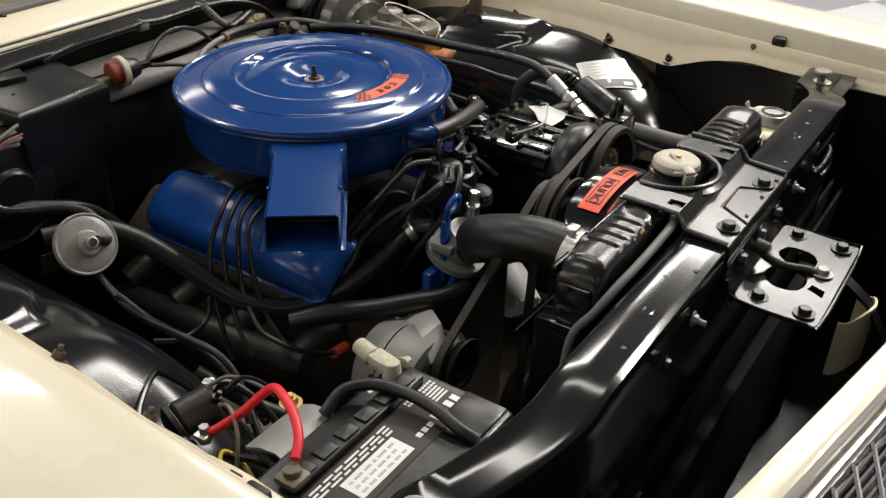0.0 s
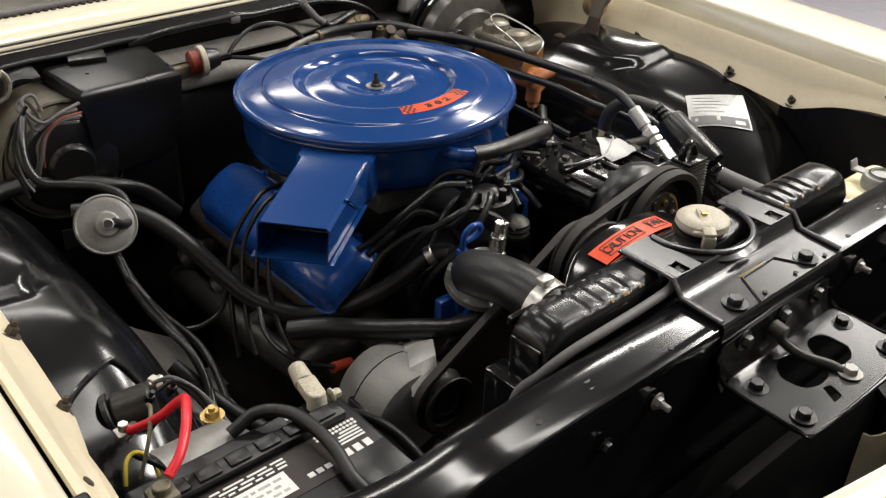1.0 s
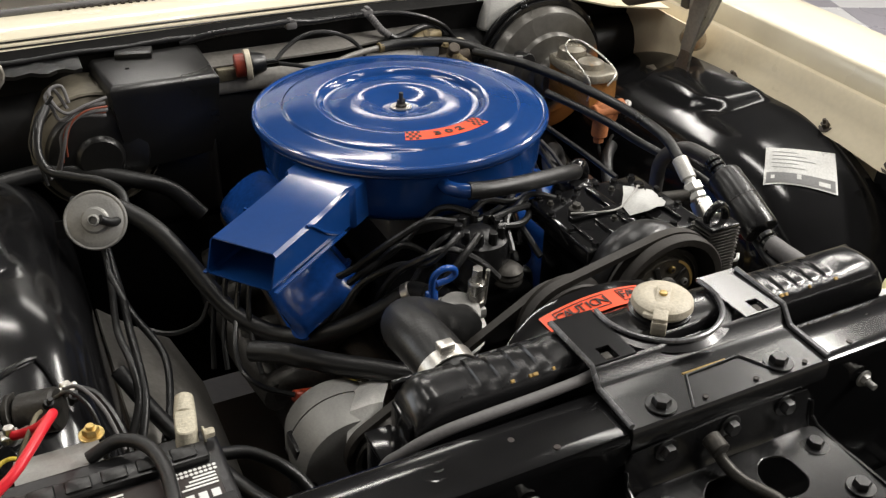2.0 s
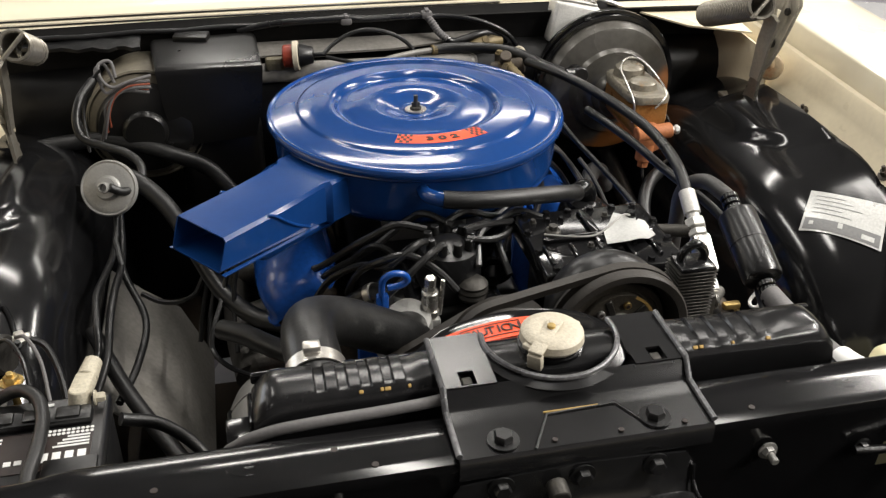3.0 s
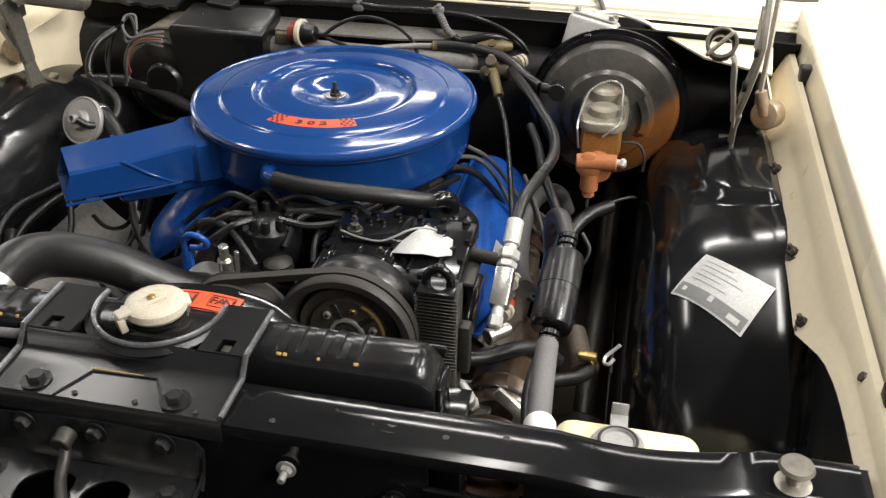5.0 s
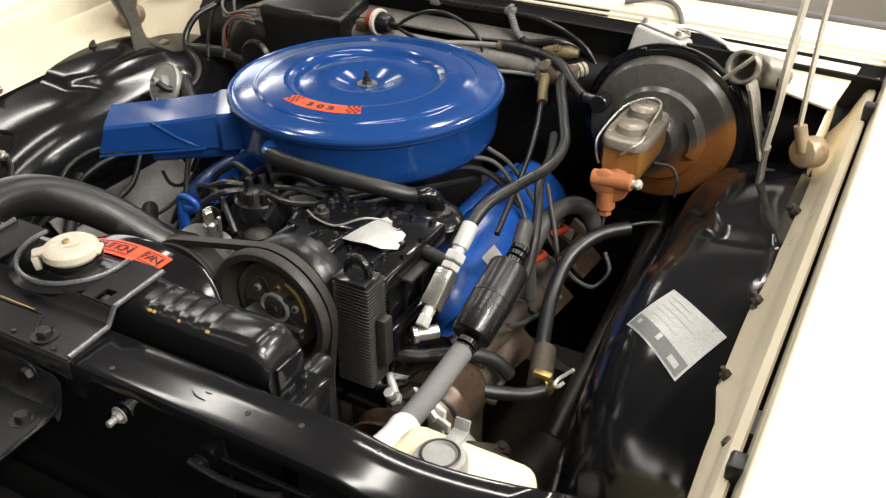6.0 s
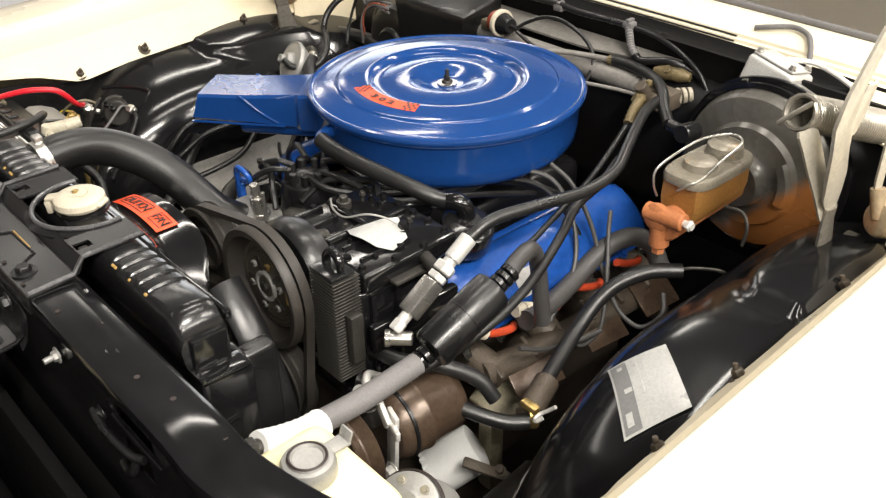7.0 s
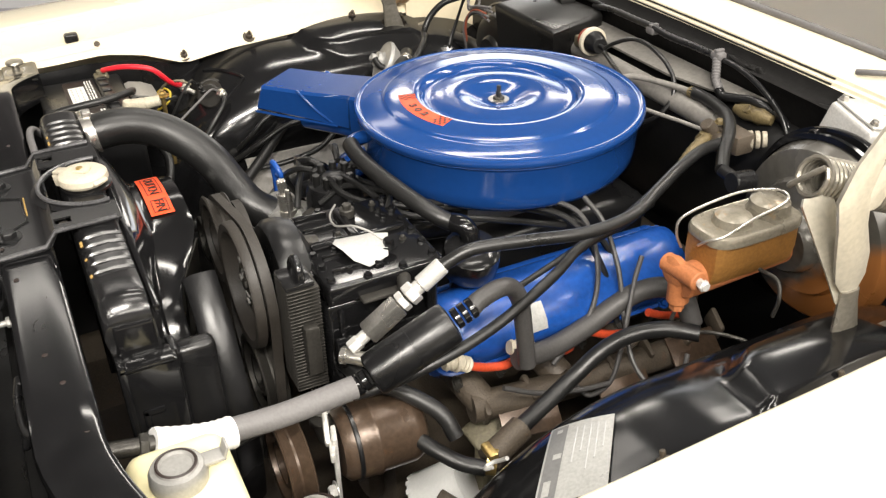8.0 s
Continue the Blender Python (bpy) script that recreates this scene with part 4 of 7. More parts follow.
WIRES = [
    [(-0.040, -0.270, 0.872), (-0.052, -0.282, 0.878), (-0.075, -0.291, 0.868), (-0.095, -0.285, 0.852), (-0.12, -0.25, 0.835), (-0.155, -0.22, 0.80), (-0.18, -0.21, 0.76), (-0.21, -0.18, 0.70)],
    [(-0.012, -0.318, 0.828), (-0.029, -0.309, 0.847), (-0.048, -0.298, 0.860), (-0.070, -0.291, 0.869), (-0.097, -0.286, 0.862), (-0.122, -0.262, 0.835), (-0.135, -0.235, 0.79), (-0.13, -0.20, 0.74)],
    [(-0.035, -0.245, 0.875), (-0.07, -0.235, 0.880), (-0.10, -0.225, 0.862), (-0.13, -0.215, 0.84), (-0.17, -0.19, 0.80), (-0.20, -0.14, 0.77)],
    [(-0.025, -0.285, 0.874), (-0.045, -0.302, 0.872), (-0.075, -0.312, 0.850), (-0.095, -0.30, 0.82), (-0.12, -0.28, 0.78), (-0.12, -0.25, 0.73)],
    [(0.012, -0.255, 0.874), (0.05, -0.245, 0.874), (0.09, -0.225, 0.862), (0.12, -0.20, 0.85), (0.165, -0.10, 0.84), (0.19, 0.0, 0.815)],
    [(0.008, -0.275, 0.874), (0.045, -0.268, 0.865), (0.08, -0.235, 0.858), (0.11, -0.17, 0.85), (0.16, -0.06, 0.845), (0.21, 0.03, 0.81), (0.26, 0.06, 0.74)],
    [(-0.01, -0.235, 0.876), (0.02, -0.222, 0.882), (0.06, -0.215, 0.868), (0.10, -0.19, 0.86), (0.145, -0.09, 0.852), (0.20, -0.01, 0.838), (0.25, 0.02, 0.78), (0.285, 0.03, 0.70)],
    [(0.0, -0.24, 0.874), (-0.03, -0.215, 0.880), (-0.05, -0.20, 0.865), (-0.10, -0.205, 0.83), (-0.15, -0.20, 0.80), (-0.19, -0.17, 0.75)],
]
for w in WIRES:
    part("ignition_wire", tube(w, 0.0047, 7, 8), RUBBER, dist)
coil = thing("ignition_coil", (0.07, -0.26, 0.79), "black ignition coil lying on the intake manifold", "coil")
part("can", rod((0.055, -0.245, 0.800), (0.095, -0.13, 0.812), 0.024, 24), BLACK, coil)
part("tower", rod((0.055, -0.245, 0.800), (0.049, -0.263, 0.798), 0.013, 18, 0.009), BLACK_SATIN, coil)
# vacuum and fuel lines over the manifold
LINES = [
    [(0.02, -0.295, 0.845), (0.03, -0.26, 0.868), (0.06, -0.235, 0.872), (0.09, -0.22, 0.875), (0.12, -0.235, 0.87)],
    [(-0.10, -0.25, 0.80), (-0.06, -0.24, 0.845), (0.0, -0.225, 0.855), (0.06, -0.20, 0.855), (0.10, -0.17, 0.86)],
    [(-0.14, -0.20, 0.80), (-0.10, -0.215, 0.84), (-0.07, -0.235, 0.83), (-0.05, -0.26, 0.80)],
    [(0.06, -0.30, 0.83), (0.055, -0.265, 0.85), (0.065, -0.235, 0.84), (0.06, -0.21, 0.80)],
]
for i, w in enumerate(LINES):
    single("vacuum_line", tube(w, 0.0045, 7, 8), RUBBER, "thin black vacuum line over the intake manifold", "hose", "vacuum lines")

# ---- fan, pulleys and belts ----
fan = thing("cooling_fan", (0.0, -0.49, 0.68), "dark steel cooling fan behind the radiator", "fan")
part("hub", rod((0.0, -0.44, 0.66), (0.0, -0.495, 0.66), 0.05, 28), STEEL_DARK, fan)
for i in range(5):
    ang = radians(20 + i * 72)
    blade = thick(loft([[Vector((w * math.cos(0.5), -w * math.sin(0.5), r)) for w in (-0.035, -0.012, 0.012, 0.035)] for r in (0.045, 0.09, 0.14, 0.19)]), 0.002)
    part("blade", moved(blade, Matrix.Translation((0.0, -0.488, 0.66)) @ Matrix.Rotation(ang, 4, "Y")), STEEL_DARK, fan)


def pulley(name, c, r, width, parent, mat=STEEL_DARK, hub=0.4, groove=0.82):
    m = Matrix.Translation(c) @ pose(0, 0, 0, 90, 0, 0)
    w = width / 2
    return part(name, lathe([(0, w * 0.2), (r * hub, w * 0.2), (r * hub, w * 0.7), (r * (hub + 0.08), w * 0.7), (r * (hub + 0.12), 0.0), (r * 0.78, 0.0), (r * 0.80, w * 0.95), (r * 0.97, w), (r, w * 0.85), (r * groove, 0.1 * w), (r * groove, -0.1 * w), (r, -w * 0.85), (r * 0.97, -w), (0, -w)], 48, m), mat, parent)


pumpd = thing("water_pump_pulley", (0.005, -0.425, 0.8), "dark steel water pump pulley", "pulley")
pulley("wheel", (0.012, -0.432, 0.826), 0.060, 0.03, pumpd, BELT)
crank = thing("crank_pulley", (0.0, -0.42, 0.45), "dark steel crankshaft pulley", "pulley")
pulley("wheel", (0.0, -0.42, 0.50), 0.075, 0.04, crank)


def belt(name, circles, y, w, label):
    """A V-belt round circles (x, z, r), given in order round the outside."""
    pts = []
    n = len(circles)
    for i in range(n):
        (x0, z0, r0), (x1, z1, r1) = circles[i], circles[(i + 1) % n]
        d = math.atan2(z1 - z0, x1 - x0)
        D = math.hypot(x1 - x0, z1 - z0)
        a = d + math.acos(max(-1, min(1, (r0 - r1) / D)))
        pts.append((i, a, (i + 1) % n, a))
    line = []
    for i in range(n):
        a_in = pts[i - 1][3]
        a_out = pts[i][1]
        x, z, r = circles[i]
        while a_out > a_in:
            a_out -= 2 * math.pi
        k = max(2, int((a_in - a_out) / 0.12))
        for j in range(k + 1):
            a = a_in + (a_out - a_in) * j / k
            line.append((x, z, r, a))
    rings = []
    for x, z, r, a in line + line[:1]:
        rings.append([(x + (r + dr) * math.cos(a), y + dy, z + (r + dr) * math.sin(a)) for dr, dy in ((0.0, -w * 0.35), (0.009, -w * 0.5), (0.009, w * 0.5), (0.0, w * 0.35), (0.0, -w * 0.35))])
    return single(name, loft(rings), BELT, label, "belt")


# ---- air conditioning compressor ----
comp = thing("compressor", (0.19, -0.30, 0.68), "black painted piston air conditioning compressor", "compressor")
part("crankcase", box(0.108, 0.252, -0.375, -0.225, 0.70, 0.842, 0.010, 3), BLACK, comp)
head = part("cylinder_head", box(0.082, 0.262, -0.372, -0.222, 0.844, 0.872, 0.006, 3), BLACK, comp)
for i in range(6):
    for yy in (-0.362, -0.232):
        part("bolt", hexbolt(Matrix.Translation((0.096 + i * 0.030, yy, 0.871)), 0.0048, 0.0055, 1.25), BLACK, head)
for xx in (0.088, 0.256):
    for yy in (-0.32, -0.275):
        part("bolt", hexbolt(Matrix.Translation((xx, yy, 0.871)), 0.0048, 0.0055, 1.25), BLACK, head)
part("head_rib", join(box(0.10, 0.245, -0.305, -0.293, 0.871, 0.878, 0.003), box(0.165, 0.178, -0.36, -0.235, 0.871, 0.877, 0.003)), BLACK, head)
random.seed(21)
for i in range(9):
    bx, by = 0.105 + 0.016 * i + random.uniform(-0.004, 0.004), random.choice((-0.335, -0.318, -0.265, -0.25))
    part("stud", hexbolt(Matrix.Translation((bx, by, 0.8715)), 0.0036, 0.0055, 1.3), BLACK if i % 3 else STEEL_DARK, head)
for i in range(5):
    part("cast_rib", box(0.094 + 0.034 * i, 0.099 + 0.034 * i, -0.355, -0.312, 0.871, 0.8765, 0.0015), BLACK, head)
part("oil_plug", join(rod((0.115, -0.29, 0.872), (0.115, -0.29, 0.884), 0.010, 20), rod((0.115, -0.29, 0.884), (0.115, -0.29, 0.890), 0.006, 6)), STEEL_DARK, head)
part("valve_port", join(rod((0.150, -0.345, 0.868), (0.150, -0.372, 0.874), 0.0095, 18), rod((0.150, -0.368, 0.873), (0.150, -0.380, 0.876), 0.012, 6)), STEEL_DARK, head)
part("front_lug", join(*[rod((0.205, -0.371, 0.858), (0.205, -0.384, 0.858), 0.008, 14), rod((0.205, -0.371, 0.858), (0.225, -0.376, 0.845), 0.005, 10)]), BLACK, head)
for i in range(4):
    part("side_rib", box(0.251, 0.259, -0.36 + i * 0.038, -0.352 + i * 0.038, 0.72, 0.835, 0.002), BLACK, comp)
part("mount_bracket", join(box(0.258, 0.272, -0.37, -0.23, 0.76, 0.80, 0.004), box(0.10, 0.26, -0.38, -0.37, 0.66, 0.72, 0.004)), BLACK, comp)
part("service_fitting", join(rod((0.255, -0.275, 0.858), (0.302, -0.292, 0.862), 0.0085, 18), box(0.256, 0.275, -0.335, -0.262, 0.846, 0.852, 0.003)), STEEL_DARK, comp, "dull service fitting")
tag = [(0.172, -0.328), (0.192, -0.338), (0.212, -0.332), (0.228, -0.326), (0.243, -0.312), (0.239, -0.286), (0.222, -0.279), (0.202, -0.270), (0.190, -0.288), (0.178, -0.302)]
part("paper_tag", thick(mesh([(x, y, 0.8815 + 0.004 * math.sin(x * 70) + 0.003 * math.cos(y * 90)) for x, y in tag] + [(0.208, -0.305, 0.886)], [(i, (i + 1) % 10, 10) for i in range(10)]), 0.0006), SILVER_PAPER, comp, "torn white paper tag")
part("tag_bolt", hexbolt(Matrix.Translation((0.222, -0.278, 0.882)), 0.007, 0.010, 1.5), BLACK, comp)
part("thin_wire", tube([(0.10, -0.30, 0.884), (0.13, -0.318, 0.888), (0.16, -0.322, 0.890), (0.19, -0.31, 0.902), (0.205, -0.295, 0.898), (0.218, -0.284, 0.890)], 0.0014, 6, 6), GREY_METAL, comp)
part("nose_housing", lathe([(0.030, -0.008), (0.066, -0.004), (0.072, 0.004), (0.072, 0.020), (0.066, 0.034), (0.04, 0.048)], 48, Matrix.Translation((0.147, -0.404, 0.833)) @ pose(0, 0, 0, -90, 0, 0)), BLACK_SATIN, comp, "dull black field coil housing")
CL = Matrix.Translation((0.147, -0.434, 0.833)) @ pose(0, 0, 0, 90, 0, 0) @ Matrix.Scale(1.025, 4)
clutch = part("clutch_pulley", lathe([(0.0, -0.012), (0.060, -0.012), (0.064, -0.008), (0.0665, 0.011), (0.0680, 0.0145), (0.071, 0.0150), (0.0765, 0.0155), (0.0785, 0.013), (0.0790, 0.004), (0.068, 0.0), (0.068, -0.003), (0.0790, -0.006), (0.0785, -0.010), (0.070, -0.012), (0, -0.012)], 64, CL), BELT, comp, "dust-brown steel clutch pulley")
part("armature_plate", lathe([(0.0, 0.004), (0.0135, 0.004), (0.0135, -0.002), (0.020, -0.002), (0.020, 0.001), (0.043, 0.001), (0.0445, -0.001), (0.0450, -0.005), (0.050, -0.005), (0.0505, -0.002), (0.056, -0.002), (0.057, -0.005), (0.057, -0.011), (0, -0.011)], 48, CL), CLUTCH_STEEL, clutch, "dark oily clutch plate")
part("hub_ring", lathe([(0.0150, -0.001), (0.0165, 0.005), (0.0195, 0.005), (0.0205, -0.001)], 32, CL), GREY_METAL, clutch)
part("hub_nut", hexbolt(CL @ Matrix.Translation((0, 0, 0.003)), 0.0075, 0.005, 1.2), STEEL_DARK, clutch)
part("worn_arc", thick(lathe([(0.0405, 0.0016), (0.0440, 0.0014)], 20, CL, -10, 75), 0.0004), OCHRE, clutch, "bare ochre arc on the plate")
for i in range(5):
    part("spring_arm", moved(box(0.018, 0.040, -0.004, 0.004, 0.001, 0.0028, 0.001, 1), CL @ pose(0, 0, 0, 0, 0, i * 72 + 40)), STEEL_DARK, clutch)
for i in range(6):
    part("rivet", disc(0.0046, 0.004, 14, CL @ pose(0, 0, 0, 0, 0, i * 60 + 15) @ Matrix.Translation((0.031, 0, 0.0008))), BRASS if i == 1 else GREY_METAL, clutch)
    part("rivet_eye", disc(0.0022, 0.0006, 10, CL @ pose(0, 0, 0, 0, 0, i * 60 + 15) @ Matrix.Translation((0.031, 0, 0.0049))), BLACK_INK, clutch)
belt("compressor_belt", [(0.012, 0.826, 0.050), (0.147, 0.833, 0.0725), (0.150, 0.692, 0.05), (0.0, 0.50, 0.064)], -0.429, 0.012, "worn brown-black V-belt round the compressor pulley")
belt("fan_belt", [(0.012, 0.81, 0.050), (0.0, 0.50, 0.064)][::1] + [(-0.21, 0.70, 0.035)], -0.405, 0.011, "worn brown-black V-belt round the water pump pulley")
idler = thing("pump_pulley", (0.165, -0.44, 0.62), "dark steel steering pump pulley", "pulley")
pulley("wheel", (0.150, -0.432, 0.692), 0.060, 0.03, idler)
# finned cooler
cool = thing("finned_cooler", (0.25, -0.40, 0.76), "black finned fluid cooler beside the compressor", "cooler")
part("core", box(0.228, 0.262, -0.414, -0.388, 0.742, 0.887, 0.003), CAVITY_DARK, cool)
fin_src = part("fin", box(0.2225, 0.2705, -0.422, -0.384, 0.7470, 0.7486, 0.0004, 1), STEEL_DARK, cool)
for i in range(1, 31):
    f2 = new("fin", fin_src.data)
    f2.parent, f2.matrix_parent_inverse, f2.matrix_basis = cool, fin_src.matrix_parent_inverse, Matrix.Translation((0, 0, 0.0046 * i))
part("loop", tube([(0.232, -0.402, 0.887), (0.233, -0.402, 0.903), (0.246, -0.402, 0.914), (0.259, -0.402, 0.903), (0.260, -0.402, 0.887)], 0.0055, 5, 12), BLACK, cool)
part("top_cap", box(0.224, 0.268, -0.422, -0.388, 0.887, 0.893, 0.002), BLACK_SHEET, cool)
part("side_tube", box(0.270, 0.284, -0.410, -0.392, 0.775, 0.842, 0.003), STEEL_DARK, cool, "dusty mounting strap")


# ---- radiator ----
rad = thing("radiator", (0.01, -0.56, 0.45), "glossy black radiator with a ribbed top tank", "radiator")


def tank_ring(x, top, dip):
    return [(x, y, z) for y, z in ((-0.604, 0.872), (-0.612, 0.885), (-0.615, 0.905), (-0.6145, top - 0.016), (-0.612, top - 0.008), (-0.607, top - 0.003 - dip * 0.3), (-0.602, top - 0.0005 - dip), (-0.585, top + 0.0005 - dip), (-0.572, top - 0.001 - dip), (-0.566, top - 0.004 - dip), (-0.564, top - 0.012), (-0.563, 0.89), (-0.563, 0.872))]


RIB_W = 0.0195
stations = [(-0.262 + 0.004 * i, 0.0) for i in range(8)] + [(0.287 - 0.004 * i, 0.0) for i in range(8)] + [(x, 0.0) for x in (-0.224, -0.115, -0.06, 0.0, 0.06, 0.124, 0.235)]
for start, count in ((-0.2180, 5), (0.1270, 5)):
    for i in range(count):
        stations += [(start + RIB_W * (i + f), d) for f, d in ((0.0, 0.0), (0.46, 0.0), (0.54, 0.0026), (0.92, 0.0026))]
rings = []
for x, dip in sorted(stations):
    end = 0.022 * max(0.0, (abs(x - 0.0125) - 0.252) / 0.024) ** 2
    rings.append(tank_ring(x, 0.9435 - end, dip))
tank = part("top_tank", loft(rings, True), BLACK_SHEET, rad)
for s, xe in ((-1, -0.2635), (1, 0.2895)):
    part("end_cap", box(xe - 0.003, xe + 0.003, -0.606, -0.566, 0.80, 0.918, 0.003), BLACK, tank)
part("rear_flange", box(-0.262, 0.288, -0.563, -0.556, 0.922, 0.932, 0.002), BLACK, tank)
random.seed(7)
for wx in (-0.170, -0.152, -0.147, -0.128, 0.140, 0.146, 0.178, 0.214):
    w = random.uniform(0.0012, 0.0034)
    part("worn_spot", moved(box(-w, w, -0.0016, 0.0016, -0.0010, 0.0010, 0.0005, 1), Matrix.Translation((wx, -0.6100, 0.9378)) @ pose(0, 0, 0, 40, 0, 0)), OCHRE, tank, "paint worn to ochre primer")
part("core", box(-0.255, 0.28, -0.60, -0.565, 0.45, 0.875, 0.003), BLACK_SATIN, rad)
for s, xe in ((-1, -0.275), (1, 0.300)):
    part("side_bracket", join(box(xe - 0.010, xe + 0.010, -0.608, -0.552, 0.45, 0.876, 0.003), box(xe - 0.013, xe + 0.013, -0.612, -0.604, 0.60, 0.885, 0.002), box(xe - 0.013, xe + 0.013, -0.612, -0.556, 0.876, 0.8815, 0.0015), box(xe - 0.004, xe + 0.0125, -0.598, -0.575, 0.815, 0.823, 0.002), box(xe - 0.004, xe + 0.0125, -0.598, -0.591, 0.795, 0.823, 0.002)), BLACK, rad)
part("filler_neck", lathe([(0.012, 0.0), (0.030, 0.0), (0.030, 0.003), (0.022, 0.006), (0.022, 0.014), (0.012, 0.014)], 32, Matrix.Translation((0.008, -0.583, 0.942))), BLACK_SATIN, rad)
CAPT = Matrix.Translation((0.008, -0.585, 0.954)) @ Matrix.Scale(0.94, 4)
cap = part("filler_cap", join(
    lathe([(0, 0.0075), (0.010, 0.0085), (0.018, 0.0095), (0.026, 0.0085), (0.0305, 0.005), (0.0315, -0.002), (0.029, -0.006), (0.024, -0.006)], 40, CAPT)), CAP_WHITE, rad, "chalky white pressure cap with a lever")
for a in (35, 215):
    part("ear", moved(box(0.024, 0.0345, -0.011, 0.011, -0.003, 0.003, 0.003, 2), CAPT @ pose(0, 0, 0, 0, 0, a)), CAP_WHITE, cap)
part("lever", join(moved(box(-0.012, 0.040, -0.0075, 0.0075, 0.007, 0.0115, 0.002, 2), CAPT @ pose(0, 0, 0, 0, 8, 228)), moved(box(0.034, 0.042, -0.0075, 0.0075, -0.010, 0.007, 0.002, 2), CAPT @ pose(0, 0, 0, 0, 8, 228)), disc(0.006, 0.004, 16, CAPT @ Matrix.Translation((0.004, 0.004, 0.0085)))), CAP_WHITE, cap, "yellowed pressure release lever")
single("overflow_tube", tube([(-0.088, -0.624, 0.934), (-0.107, -0.629, 0.9335), (-0.153, -0.630, 0.931), (-0.208, -0.630, 0.929), (-0.248, -0.626, 0.922), (-0.277, -0.618, 0.905), (-0.290, -0.60, 0.87), (-0.292, -0.595, 0.78)], 0.0050, 7, 12), RUBBER_GREY, "grey rubber overflow tube along the radiator tank", "hose")

part("lever_rivet", disc(0.0042, 0.003, 14, CAPT @ Matrix.Translation((-0.002, -0.002, 0.0105))), BRASS, cap, "brass rivet")
# ---- fan shroud with its warning label ----
shroud = thing("fan_shroud", (0, -0.48, 0.5), "glossy black fan shroud behind the radiator", "fan shroud")


def shroud_ring(y, k):
    """From the radiator's square outline (k = 0) to the round fan opening (k = 1)."""
    out = []
    for i in range(61):
        a = radians(-115 + 230 * i / 60)
        cx, cz, r = 0.008, 0.667, 0.2385
        px, pz = cx + r * math.sin(a), cz + r * math.cos(a)
        m = max(abs(math.sin(a)) / 0.268, abs(math.cos(a)) / 0.262)
        qx, qz = 0.013 + math.sin(a) / m, cz + math.cos(a) / m
        depth = 1.0 - 0.5 * ease((abs(math.degrees(a)) - 15) / 30)
        out.append((qx + (px - qx) * k, -0.566 + (y + 0.566) * depth, qz + (pz - qz) * k))
    return out


part("shroud_ring", thick(loft([shroud_ring(y, k) for y, k in ((-0.566, 0.0), (-0.552, 0.03), (-0.542, 0.25), (-0.534, 0.75), (-0.527, 0.97), (-0.52, 1.0), (-0.485, 1.0), (-0.480, 0.985), (-0.476, 1.0))]), 0.003), BLACK, shroud)
part("shroud_side", join(box(0.262, 0.287, -0.553, -0.508, 0.47, 0.868, 0.009, 3), box(0.262, 0.291, -0.556, -0.549, 0.46, 0.874, 0.002)), BLACK_SATIN, shroud)
part("shroud_collar", lathe([(0.2395, -0.004), (0.250, -0.003), (0.2545, 0.004), (0.2545, 0.026), (0.247, 0.036), (0.2395, 0.036)], 40, Matrix.Translation((0.008, -0.477, 0.667)) @ pose(0, 0, 0, 90, 0, 0), 90 - 112, 76), BLACK_SATIN, shroud)


def label_pt(u, v, lift=0.0):
    """u along the label, v across it to the rear, lying on the shroud's round top."""
    x = -0.068 + 0.122 * u
    return (x, -0.5215 + 0.029 * v, 0.667 + math.sqrt(0.2395 ** 2 - (x - 0.008) ** 2) + lift)


lab = part("warning_label", thick(loft([[label_pt(u / 24, v / 4, 0.002) for u in range(25)] for v in range(5)]), 0.0005), ORANGE, shroud, "orange warning label with black letters")


def on_label(u, v):
    o = Vector(label_pt(u, v, 0.0028))
    du = (Vector(label_pt(u + 0.02, v, 0.0028)) - o).normalized()
    dv = (Vector(label_pt(u, v + 0.1, 0.0028)) - o)
    n = du.cross(dv).normalized()
    dv = n.cross(du)
    m = Matrix((du, dv, n)).transposed().to_4x4()
    m.translation = o
    return m


for i, ch in enumerate("CAUTION"):
    lettering("letter", ch, on_label(0.145 + i * 0.068, 0.50), 0.0165, BLACK_INK, lab)
for i, ch in enumerate("FAN"):
    lettering("letter", ch, on_label(0.775 + i * 0.065, 0.52), 0.0165, BLACK_INK, lab)
for u in (0.105, 0.60, 0.735, 0.95):
    part("border", thick(loft([[label_pt(u + d, 0.18 + 0.66 * v / 3, 0.0028) for v in range(4)] for d in (0, 0.007)]), 0.0003), BLACK_INK, lab)
for v in (0.18, 0.82):
    for u0, u1 in ((0.105, 0.605), (0.735, 0.955)):
        part("border", thick(loft([[label_pt(u0 + (u1 - u0) * k / 8, v + d, 0.0028) for k in range(9)] for d in (0, 0.035)]), 0.0003), BLACK_INK, lab)

# ---- upper radiator hose ----
uh = thing("upper_radiator_hose", (-0.2, -0.55, 0.9), "thick black upper radiator hose with a bright clamp", "hose")
part("hose", tube([(-0.203, -0.585, 0.905), (-0.203, -0.545, 0.918), (-0.205, -0.500, 0.918), (-0.200, -0.458, 0.904), (-0.182, -0.424, 0.883), (-0.154, -0.398, 0.858), (-0.119, -0.381, 0.830), (-0.092, -0.366, 0.808), (-0.076, -0.34, 0.79)], 0.0265, 10, 24), RUBBER, uh)
part("outlet", rod((-0.202, -0.600, 0.885), (-0.204, -0.550, 0.912), 0.024, 24), BLACK, uh)
